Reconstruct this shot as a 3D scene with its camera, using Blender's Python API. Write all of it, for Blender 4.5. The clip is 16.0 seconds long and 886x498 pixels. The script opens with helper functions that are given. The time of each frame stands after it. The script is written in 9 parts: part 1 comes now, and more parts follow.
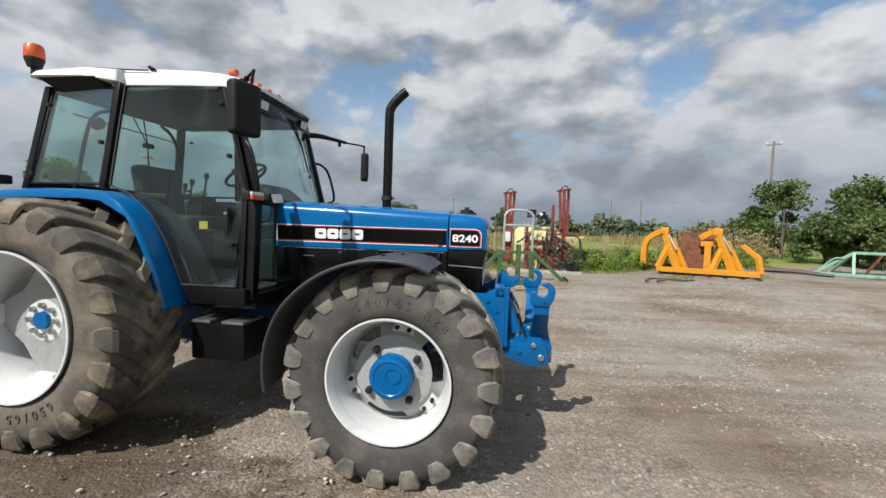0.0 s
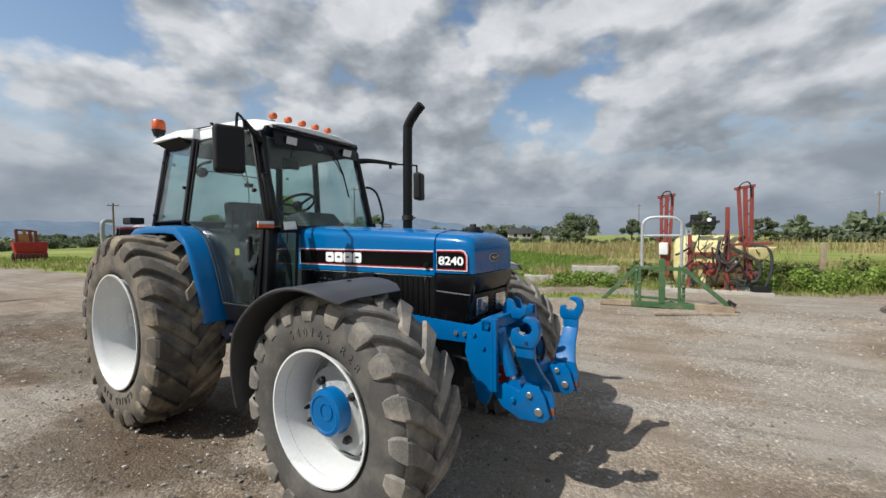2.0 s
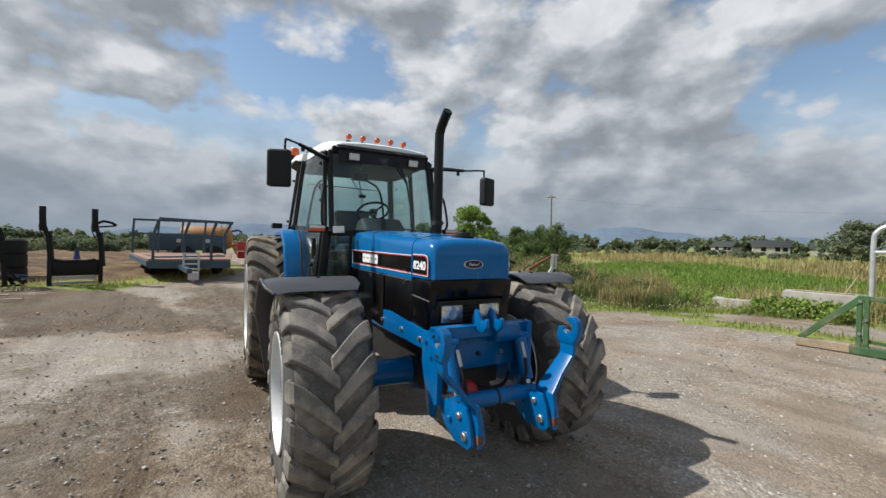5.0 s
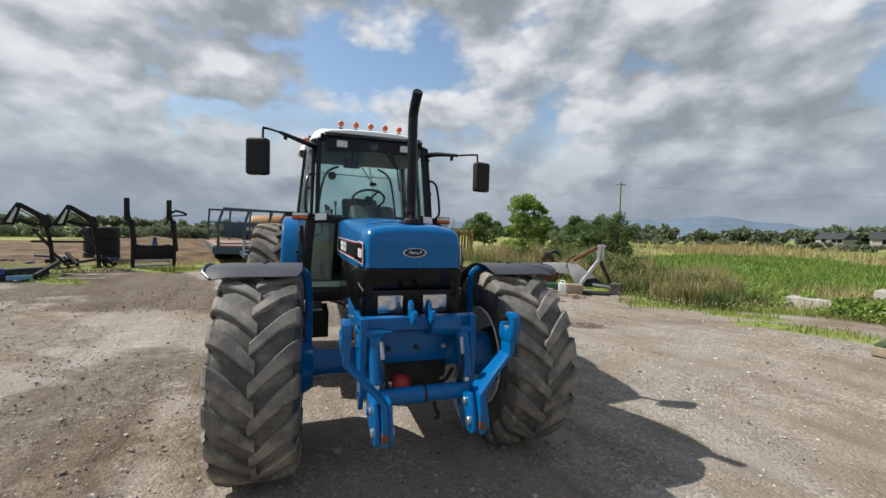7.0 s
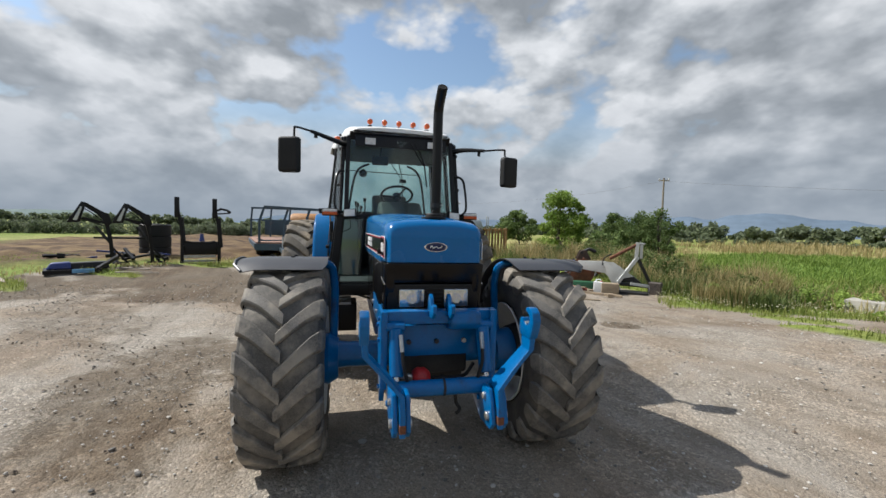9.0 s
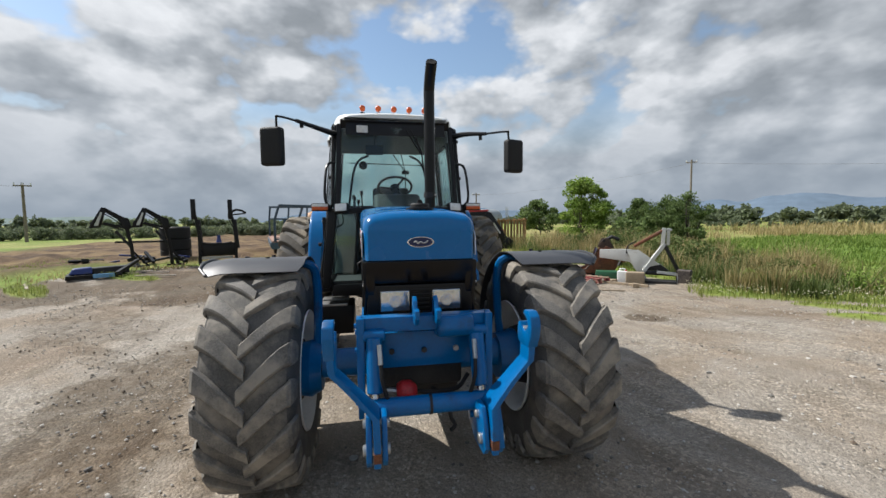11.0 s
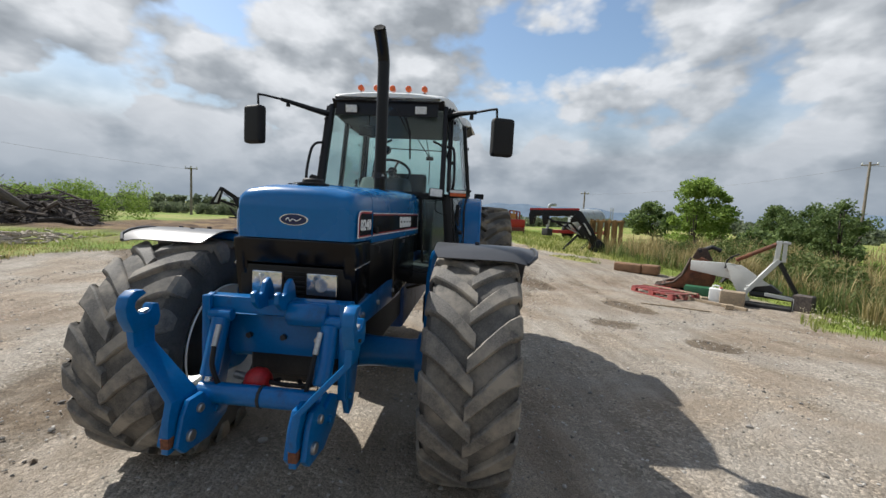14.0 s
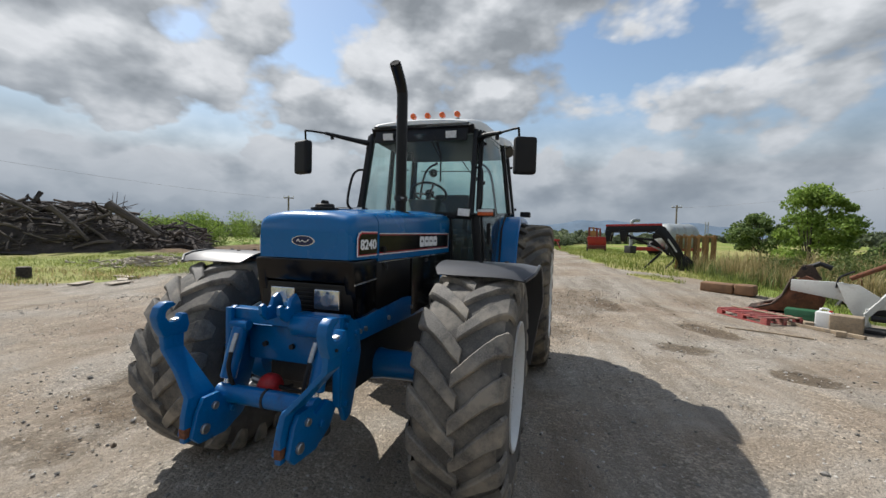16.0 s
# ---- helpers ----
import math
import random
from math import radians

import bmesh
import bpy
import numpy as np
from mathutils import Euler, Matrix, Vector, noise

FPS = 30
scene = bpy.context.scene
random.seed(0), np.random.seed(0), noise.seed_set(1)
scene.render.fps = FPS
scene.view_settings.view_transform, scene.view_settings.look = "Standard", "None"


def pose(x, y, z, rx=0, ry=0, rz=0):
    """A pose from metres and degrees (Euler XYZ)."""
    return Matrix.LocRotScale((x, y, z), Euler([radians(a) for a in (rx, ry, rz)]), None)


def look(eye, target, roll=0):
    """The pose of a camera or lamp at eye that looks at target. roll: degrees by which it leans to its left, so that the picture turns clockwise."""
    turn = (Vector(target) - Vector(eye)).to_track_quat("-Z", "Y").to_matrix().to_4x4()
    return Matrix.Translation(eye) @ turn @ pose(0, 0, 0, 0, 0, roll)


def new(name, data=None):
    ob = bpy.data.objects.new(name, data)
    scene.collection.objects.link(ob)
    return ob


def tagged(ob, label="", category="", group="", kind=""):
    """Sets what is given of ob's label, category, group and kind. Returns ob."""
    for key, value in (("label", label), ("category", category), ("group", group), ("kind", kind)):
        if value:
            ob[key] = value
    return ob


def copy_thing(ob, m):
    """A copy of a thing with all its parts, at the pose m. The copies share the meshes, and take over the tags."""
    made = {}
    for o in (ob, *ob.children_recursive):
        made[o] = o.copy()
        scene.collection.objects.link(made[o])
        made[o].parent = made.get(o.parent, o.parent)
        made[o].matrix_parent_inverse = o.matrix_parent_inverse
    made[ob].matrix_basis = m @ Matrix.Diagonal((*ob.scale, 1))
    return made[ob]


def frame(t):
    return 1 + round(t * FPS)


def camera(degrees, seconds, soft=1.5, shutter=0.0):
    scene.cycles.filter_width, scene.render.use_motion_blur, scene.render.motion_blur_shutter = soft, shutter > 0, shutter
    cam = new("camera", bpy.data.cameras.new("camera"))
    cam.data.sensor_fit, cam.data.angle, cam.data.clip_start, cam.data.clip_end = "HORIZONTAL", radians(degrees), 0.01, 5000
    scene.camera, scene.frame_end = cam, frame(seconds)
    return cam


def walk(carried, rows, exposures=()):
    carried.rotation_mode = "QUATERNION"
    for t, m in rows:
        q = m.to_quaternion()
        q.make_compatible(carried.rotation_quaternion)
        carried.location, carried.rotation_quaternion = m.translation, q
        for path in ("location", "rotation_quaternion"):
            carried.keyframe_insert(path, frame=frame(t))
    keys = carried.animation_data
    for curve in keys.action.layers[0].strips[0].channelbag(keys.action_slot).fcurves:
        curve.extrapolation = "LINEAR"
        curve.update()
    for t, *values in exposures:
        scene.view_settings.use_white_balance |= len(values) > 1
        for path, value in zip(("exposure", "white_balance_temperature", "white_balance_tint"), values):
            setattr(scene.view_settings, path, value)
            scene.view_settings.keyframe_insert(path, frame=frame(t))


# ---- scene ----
cam = camera(95.4, 16.0)
METRES, EYE, TILT, LEAN, TURN = 6.40, 1.64, 0.0, 0.0, 0.0
ROWS = [
    (0.0, 0.0, 0.0, 0.0, 0.1, -3.38, -1.74),
    (0.5, 0.0425, 0.0223, 0.0084, 7.26, -1.02, -1.79),
    (1.0, 0.0968, 0.0557, 0.0115, 12.42, -0.45, -1.17),
    (1.5, 0.1568, 0.0759, 0.0112, 19.02, -0.61, -0.17),
    (2.0, 0.2065, 0.1018, 0.0114, 25.36, -1.86, 0.36),
    (2.5, 0.2543, 0.1425, 0.008, 26.14, -4.93, -1.29),
    (3.0, 0.3027, 0.1739, 0.009, 35.49, -0.66, -1.77),
    (3.5, 0.3321, 0.2093, 0.0061, 40.36, -0.9, -2.69),
    (4.0, 0.357, 0.2153, 0.0071, 44.75, -1.04, -2.08),
    (4.5, 0.3765, 0.2358, 0.0089, 49.94, -0.83, -1.41),
    (7.0, 0.441, 0.3919, 0.0093, 63.81, -2.56, -1.48),
    (7.5, 0.4407, 0.4047, 0.0067, 64.75, -2.83, -1.26),
    (8.0, 0.4434, 0.4055, 0.0067, 65.72, -2.96, -1.15),
    (8.5, 0.4455, 0.4044, 0.0061, 67.23, -2.92, -1.4),
    (9.0, 0.447, 0.4047, 0.0062, 68.76, -2.98, -1.51),
    (11.5, 0.3937, 0.4842, 0.004, 72.82, -4.54, 0.88),
    (12.0, 0.3799, 0.5197, 0.0008, 74.85, -5.02, 0.52),
    (12.5, 0.3672, 0.5578, -0.0005, 78.2, -5.3, -0.15),
    (13.0, 0.3686, 0.603, -0.0024, 82.52, -5.08, -1.34),
    (13.5, 0.372, 0.6308, -0.0058, 85.75, -4.9, -2.67),
    (14.0, 0.3928, 0.6526, -0.0031, 87.26, -4.94, -2.93),
    (14.5, 0.4048, 0.6746, 0.0012, 89.25, -4.77, -2.36),
    (15.0, 0.4021, 0.7063, 0.0003, 92.38, -4.17, -1.66),
    (15.5, 0.4019, 0.7252, -0.0018, 95.7, -3.35, -1.29),
    (16.0, 0.4024, 0.7276, -0.0015, 98.59, -2.54, -1.53),
]
walk(cam, [(t, pose(0, 0, EYE, TILT, LEAN, TURN) @ pose(METRES * x, METRES * y, METRES * z, 90 + pitch, roll, yaw)) for t, x, y, z, yaw, pitch, roll in ROWS], [(0.0, 0.12, 6250, 10), (4.5, 0.16, 6250, 10), (7.0, 0.25, 6250, 10), (9.0, 0.27, 6250, 10), (11.5, 0.32, 6270, 10), (14.0, 0.32, 6280, 10), (16.0, 0.19, 6280, 10)])


# ---- sun and cloudy sky ----
SUN_EL, SUN_AZ = radians(48.0), math.atan2(-0.611, -0.792)


def build_world():
    w = bpy.data.worlds.new("sky")
    scene.world = w
    w.use_nodes = True
    nt = w.node_tree
    nt.nodes.clear()
    N, L = nt.nodes.new, nt.links.new

    def math_node(op, a, b=None, clamp=False):
        n = N("ShaderNodeMath")
        n.operation, n.use_clamp = op, clamp
        for k, v in enumerate((a, b)):
            if v is None:
                continue
            if isinstance(v, (int, float)):
                n.inputs[k].default_value = v
            else:
                L(v, n.inputs[k])
        return n.outputs[0]

    sky = N("ShaderNodeTexSky")
    sky.sky_type, sky.sun_disc = "NISHITA", False
    sky.sun_elevation, sky.sun_rotation = SUN_EL, SUN_AZ % (2 * math.pi)
    sky.air_density, sky.dust_density = 1.3, 0.6
    clear = N("ShaderNodeBackground")
    L(sky.outputs[0], clear.inputs["Color"])
    clear.inputs["Strength"].default_value = 0.105
    tc = N("ShaderNodeTexCoord")
    sep = N("ShaderNodeSeparateXYZ")
    L(tc.outputs["Generated"], sep.inputs[0])
    up = math_node("MAXIMUM", sep.outputs[2], 0.0)
    # clouds lie on a high flat layer, so that they crowd together towards the horizon
    deep = math_node("ADD", up, 0.55)
    com = N("ShaderNodeCombineXYZ")
    L(math_node("DIVIDE", sep.outputs[0], deep), com.inputs[0])
    L(math_node("DIVIDE", sep.outputs[1], deep), com.inputs[1])

    def moved_by(off):
        """The dome's direction, flattened so that clouds are wider than tall."""
        mp = N("ShaderNodeMapping")
        mp.inputs["Location"].default_value, mp.inputs["Scale"].default_value = off, (1.0, 1.0, 1.7)
        L(tc.outputs["Generated"], mp.inputs[0])
        return mp.outputs[0]

    def fbm(scale, detail, rough, dist, off):
        n = N("ShaderNodeTexNoise")
        n.inputs["Scale"].default_value = scale
        n.inputs["Detail"].default_value = detail
        n.inputs["Roughness"].default_value = rough
        n.inputs["Distortion"].default_value = dist
        L(moved_by(off), n.inputs[0])
        return n.outputs[0]

    def puffs(scale, off):
        v = N("ShaderNodeTexVoronoi")
        v.feature = "SMOOTH_F1"
        v.inputs["Scale"].default_value, v.inputs["Detail"].default_value, v.inputs["Roughness"].default_value = scale, 4.0, 0.5
        v.inputs["Smoothness"].default_value = 0.35
        L(moved_by(off), v.inputs[0])
        return v.outputs["Distance"]

    def ramp(v, stops):
        r = N("ShaderNodeValToRGB")
        e = r.color_ramp.elements
        while len(e) < len(stops):
            e.new(0.5)
        for q, (p, c) in zip(e, stops):
            q.position, q.color = p, (*c, 1)
        L(v, r.inputs[0])
        return r.outputs[0]

    def heap(off):
        """How thick the cloud is: soft broad banks, and the rounded heads that heap up on them."""
        bank_ = fbm(2.1, 5, 0.5, 0.0, tuple(c + d for c, d in zip(off, (3.1, 7.7, 0.4))))
        heads = math_node("SUBTRACT", 0.42, puffs(5.0, off))
        return bank_, math_node("ADD", bank_, math_node("MULTIPLY", heads, 0.55))

    # ragged copy of the layer's plane, for the single clouds and gaps that stand out
    wn = N("ShaderNodeTexNoise")
    wn.inputs["Scale"].default_value, wn.inputs["Detail"].default_value, wn.inputs["Roughness"].default_value = 3.2, 5, 0.55
    L(com.outputs[0], wn.inputs[0])
    ragged = N("ShaderNodeVectorMath")
    ragged.operation = "MULTIPLY_ADD"
    L(wn.outputs["Color"], ragged.inputs[0])
    ragged.inputs[1].default_value = (0.26, 0.26, 0.0)
    lower = N("ShaderNodeVectorMath")
    lower.operation = "SUBTRACT"
    L(com.outputs[0], lower.inputs[0])
    lower.inputs[1].default_value = (0.13, 0.13, 0.0)
    L(lower.outputs[0], ragged.inputs[2])

    def masses(rows):
        total = None
        for x, y, r, w in rows:
            dist = N("ShaderNodeVectorMath")
            dist.operation = "DISTANCE"
            L(ragged.outputs[0], dist.inputs[0])
            dist.inputs[1].default_value = (x, y, 0.0)
            mr = N("ShaderNodeMapRange")
            mr.interpolation_type = "SMOOTHSTEP"
            mr.inputs["From Min"].default_value, mr.inputs["From Max"].default_value = r * 1.5, r * 0.25
            mr.inputs["To Min"].default_value, mr.inputs["To Max"].default_value = 0.0, w
            L(dist.outputs["Value"], mr.inputs["Value"])
            total = mr.outputs[0] if total is None else math_node("ADD", total, mr.outputs[0])
        return total

    gap = masses([(0.08, 0.85, 0.07, 1), (-0.07, 1.0, 0.06, 1), (-0.15, 1.18, 0.06, 0.8), (-0.98, 0.37, 0.09, 1), (-0.65, 0.56, 0.07, 0.9), (-0.18, 1.24, 0.05, 0.7), (-0.88, 0.37, 0.10, 1), (-0.90, -0.45, 0.08, 1), (-0.73, -0.67, 0.06, 1)])
    tone = masses([(0.17, 1.0, 0.15, 1), (-0.32, 0.92, 0.10, 0.6), (-0.15, 1.35, 0.12, 0.7), (0.45, 1.34, 0.34, -1), (-0.86, 0.71, 0.14, -0.4), (-1.22, 0.38, 0.10, 1), (-0.42, 0.78, 0.15, 0.9), (-0.66, 1.10, 0.34, -0.9), (-0.98, -0.12, 0.11, 1.2), (-1.12, 0.02, 0.18, -1.1), (-1.10, -0.22, 0.09, -0.7), (-0.89, 0.83, 0.13, 1), (-1.23, -0.66, 0.11, 1), (-0.90, -0.79, 0.12, -1), (-0.78, -0.95, 0.12, -1), (-0.88, -0.30, 0.08, 0.8)])
    tone = math_node("MULTIPLY", tone, 0.14)
    # the cover thins out overhead
    open_top = N("ShaderNodeMapRange")
    open_top.interpolation_type = "SMOOTHSTEP"
    open_top.inputs["From Min"].default_value, open_top.inputs["From Max"].default_value = 0.52, 0.80
    L(up, open_top.inputs["Value"])
    gap = math_node("ADD", gap, open_top.outputs[0])
    broad, full = heap((0, 0, 0))
    sunward = heap((-0.028, -0.036, 0.075))[1]
    thick = math_node("SUBTRACT", full, math_node("MULTIPLY", gap, 0.16))
    cover = ramp(thick, [(-0.0, (0, 0, 0)), (0.15, (1, 1, 1))])
    shade = math_node("MULTIPLY_ADD", broad, -0.9)
    shade.node.inputs[2].default_value = 0.97
    lit = math_node("ADD", math_node("MULTIPLY", math_node("SUBTRACT", full, sunward), 1.5), shade)
    lit = math_node("ADD", lit, tone)
    body = ramp(lit, [(0.12, (0.430, 0.460, 0.490)), (0.36, (0.610, 0.640, 0.670)), (0.52, (0.790, 0.815, 0.835)), (0.72, (1.04, 1.05, 1.06))])
    wisps = ramp(fbm(8.0, 7, 0.6, 0.3, (1.0, 2.0, 0.0)), [(0.35, (0.88, 0.89, 0.90)), (0.65, (1.10, 1.10, 1.10))])
    mul = N("ShaderNodeMix")
    mul.data_type, mul.blend_type = "RGBA", "MULTIPLY"
    mul.inputs["Factor"].default_value = 1.0
    L(body, mul.inputs["A"])
    L(wisps, mul.inputs["B"])
    # grey-blue haze low over the land
    hz = math_node("SUBTRACT", 1.0, math_node("MULTIPLY", up, 3.3), True)
    hz = math_node("MULTIPLY", math_node("POWER", hz, 1.25), 0.92)
    haze = N("ShaderNodeMix")
    haze.data_type = "RGBA"
    L(hz, haze.inputs["Factor"])
    L(mul.outputs["Result"], haze.inputs["A"])
    haze.inputs["B"].default_value = (0.385, 0.455, 0.535, 1)
    cl = N("ShaderNodeBackground")
    L(haze.outputs["Result"], cl.inputs["Color"])
    cl.inputs["Strength"].default_value = 0.60
    fac = math_node("MAXIMUM", cover, math_node("MULTIPLY", hz, 2.4, True))
    mix = N("ShaderNodeMixShader")
    L(fac, mix.inputs[0])
    L(clear.outputs[0], mix.inputs[1])
    L(cl.outputs[0], mix.inputs[2])
    out = N("ShaderNodeOutputWorld")
    L(mix.outputs[0], out.inputs[0])


build_world()
sun = new("sun", bpy.data.lights.new("sun", "SUN"))
sun.data.energy, sun.data.angle, sun.data.color = 5.0, radians(0.53), (1.0, 0.95, 0.87)
sun.matrix_world = look((-0.611 * 30, -0.792 * 30, 30 * math.tan(SUN_EL)), (0, 0, 0))


# ---- materials ----
def surf(name, col, rough=0.5, metal=0.0, var=0.12, scale=2.0, fine=60.0, bump=0.05, depth=0.004, dirt=None, dirt_amt=0.35, dirt_scale=3.0, coat=0.0, spec=0.5, emit=0.0, rnd=0.0, island=False):
    """A surface with broad and fine variation, optional patchy dirt and fine relief."""
    m = bpy.data.materials.new(name)
    m.use_nodes = True
    nt = m.node_tree
    b = nt.nodes["Principled BSDF"]
    N, L = nt.nodes.new, nt.links.new
    tc = N("ShaderNodeTexCoord")
    n1, n2 = N("ShaderNodeTexNoise"), N("ShaderNodeTexNoise")
    for n, s, d in ((n1, scale, 6), (n2, fine, 4)):
        n.inputs["Scale"].default_value, n.inputs["Detail"].default_value = s, d
        L(tc.outputs["Object"], n.inputs[0])
    mx = N("ShaderNodeMath")
    mx.operation = "MULTIPLY_ADD"
    L(n2.outputs[0], mx.inputs[0])
    mx.inputs[1].default_value = 0.5
    half = N("ShaderNodeMath")
    half.operation = "MULTIPLY"
    L(n1.outputs[0], half.inputs[0])
    half.inputs[1].default_value = 0.5
    L(half.outputs[0], mx.inputs[2])
    val = mx.outputs[0]
    if rnd:
        if island:
            g = N("ShaderNodeNewGeometry")
            r = g.outputs["Random Per Island"]
        else:
            r = N("ShaderNodeObjectInfo").outputs["Random"]
        ad = N("ShaderNodeMath")
        ad.operation = "MULTIPLY_ADD"
        L(r, ad.inputs[0])
        ad.inputs[1].default_value = rnd
        L(val, ad.inputs[2])
        sb = N("ShaderNodeMath")
        sb.operation = "SUBTRACT"
        L(ad.outputs[0], sb.inputs[0])
        sb.inputs[1].default_value = rnd / 2
        val = sb.outputs[0]
    cr = N("ShaderNodeValToRGB")
    e = cr.color_ramp.elements
    e[0].position, e[1].position = 0.25, 0.75
    e[0].color = (*[c * (1 - 2 * var) for c in col], 1)
    e[1].color = (*[min(1, c * (1 + 2 * var)) for c in col], 1)
    L(val, cr.inputs[0])
    colour = cr.outputs[0]
    if dirt:
        n3 = N("ShaderNodeTexNoise")
        n3.inputs["Scale"].default_value, n3.inputs["Detail"].default_value, n3.inputs["Roughness"].default_value = dirt_scale, 9, 0.65
        L(tc.outputs["Object"], n3.inputs[0])
        r3 = N("ShaderNodeValToRGB")
        r3.color_ramp.elements[0].position, r3.color_ramp.elements[1].position = 0.62 - 0.3 * dirt_amt, 0.80 - 0.3 * dirt_amt
        L(n3.outputs[0], r3.inputs[0])
        mm = N("ShaderNodeMix")
        mm.data_type = "RGBA"
        L(r3.outputs[0], mm.inputs["Factor"])
        L(colour, mm.inputs["A"])
        mm.inputs["B"].default_value = (*dirt, 1)
        colour = mm.outputs["Result"]
        rr = N("ShaderNodeMath")
        rr.operation, rr.use_clamp = "MULTIPLY_ADD", True
        L(r3.outputs[0], rr.inputs[0])
        rr.inputs[1].default_value, rr.inputs[2].default_value = 0.75 - rough, rough
        L(rr.outputs[0], b.inputs["Roughness"])
    else:
        rr = N("ShaderNodeMath")
        rr.operation, rr.use_clamp = "MULTIPLY_ADD", True
        L(n1.outputs[0], rr.inputs[0])
        rr.inputs[1].default_value, rr.inputs[2].default_value = 0.2, rough - 0.1
        L(rr.outputs[0], b.inputs["Roughness"])
    L(colour, b.inputs["Base Color"])
    b.inputs["Metallic"].default_value = metal
    b.inputs["Coat Weight"].default_value = coat
    b.inputs["Coat Roughness"].default_value = 0.08
    b.inputs["Specular IOR Level"].default_value = spec
    if emit:
        L(colour, b.inputs["Emission Color"])
        b.inputs["Emission Strength"].default_value = emit
    if bump:
        bp = N("ShaderNodeBump")
        bp.inputs["Strength"].default_value, bp.inputs["Distance"].default_value = bump, depth
        L(val, bp.inputs["Height"])
        L(bp.outputs[0], b.inputs["Normal"])
    return m


def glass(name, tint, rough=0.02, dust=0.05):
    """A tinted pane with a mirror-like sheen that grows towards grazing views, and a thin film of dust."""
    m = bpy.data.materials.new(name)
    m.use_nodes = True
    nt = m.node_tree
    nt.nodes.clear()
    N, L = nt.nodes.new, nt.links.new
    tr, gl, df = N("ShaderNodeBsdfTransparent"), N("ShaderNodeBsdfGlossy"), N("ShaderNodeBsdfDiffuse")
    lw, pw, sc, mx, md, out = N("ShaderNodeLayerWeight"), N("ShaderNodeMath"), N("ShaderNodeMath"), N("ShaderNodeMixShader"), N("ShaderNodeMixShader"), N("ShaderNodeOutputMaterial")
    tr.inputs[0].default_value = (*tint, 1)
    gl.inputs["Roughness"].default_value = rough
    df.inputs[0].default_value = (0.55, 0.56, 0.54, 1)
    lw.inputs["Blend"].default_value = 0.5
    pw.operation, pw.inputs[1].default_value = "POWER", 3.0
    L(lw.outputs["Facing"], pw.inputs[0])
    sc.operation, sc.inputs[1].default_value, sc.inputs[2].default_value = "MULTIPLY_ADD", 0.72, 0.05
    L(pw.outputs[0], sc.inputs[0])
    md.inputs[0].default_value = dust
    L(tr.outputs[0], md.inputs[1])
    L(df.outputs[0], md.inputs[2])
    L(sc.outputs[0], mx.inputs[0])
    L(md.outputs[0], mx.inputs[1])
    L(gl.outputs[0], mx.inputs[2])
    L(mx.outputs[0], out.inputs[0])
    return m


DUST = (0.30, 0.25, 0.19)
M_BLUE = surf("tractor_blue", (0.001, 0.112, 0.315), 0.25, var=0.05, scale=1.5, fine=30, bump=0.01, coat=0.25, spec=0.25)
M_BLUE2 = surf("hitch_blue", (0.001, 0.104, 0.298), 0.28, var=0.10, scale=5, fine=60, bump=0.05, dirt=(0.02, 0.05, 0.11), dirt_amt=0.15, dirt_scale=5, coat=0.1, spec=0.3)
# darker copy of the blue, with the shade under the tractor in its colour
M_NAVY = surf("shaded_underside_blue", (0.004, 0.045, 0.17), 0.5, var=0.25, scale=4, fine=50, bump=0.1, dirt=(0.03, 0.03, 0.03), dirt_amt=0.35, dirt_scale=4)
M_BLACK = surf("gloss_black_panel", (0.0035, 0.0035, 0.004), 0.18, var=0.2, scale=3, fine=40, bump=0.01, spec=0.28)
M_FRAME = surf("cab_frame_black", (0.0055, 0.0055, 0.006), 0.36, var=0.25, scale=4, fine=80, bump=0.02, spec=0.28)
M_RUBBER = surf("matt_black_rubber", (0.011, 0.011, 0.0115), 0.62, var=0.3, scale=6, fine=120, bump=0.08, spec=0.3)
M_TYRE = surf("weathered_tyre_rubber", (0.068, 0.064, 0.059), 0.80, var=0.28, scale=5, fine=140, bump=0.25, depth=0.006, dirt=(0.125, 0.112, 0.094), dirt_amt=0.42, dirt_scale=4.5)
M_TREAD = surf("dusty_tyre_lug", (0.120, 0.112, 0.100), 0.80, var=0.36, scale=7, fine=120, bump=0.45, depth=0.006, dirt=(0.265, 0.235, 0.19), dirt_amt=0.58, dirt_scale=5)
M_TYRE2 = surf("dust_caked_tyre_rubber", (0.088, 0.078, 0.064), 0.85, var=0.28, scale=5, fine=140, bump=0.25, depth=0.006, dirt=(0.185, 0.155, 0.115), dirt_amt=0.6, dirt_scale=3.5)
M_FLOOR = surf("dusty_tyre_groove", (0.092, 0.086, 0.077), 0.85, var=0.3, scale=6, fine=120, bump=0.3, depth=0.006, dirt=(0.22, 0.195, 0.16), dirt_amt=0.5, dirt_scale=4)
M_TREAD2 = surf("mud_dusted_tyre_lug", (0.078, 0.068, 0.054), 0.85, var=0.32, scale=7, fine=120, bump=0.35, depth=0.006, dirt=(0.235, 0.19, 0.13), dirt_amt=0.55, dirt_scale=4)
M_RIM = surf("white_wheel_paint", (0.63, 0.64, 0.63), 0.38, var=0.05, scale=3, fine=40, bump=0.02, dirt=(0.42, 0.38, 0.32), dirt_amt=0.10, dirt_scale=4, coat=0.2)
M_ROOF = surf("white_roof_plastic", (0.68, 0.69, 0.68), 0.45, var=0.06, scale=2, fine=50, bump=0.03, dirt=(0.50, 0.42, 0.28), dirt_amt=0.12, dirt_scale=1.6)
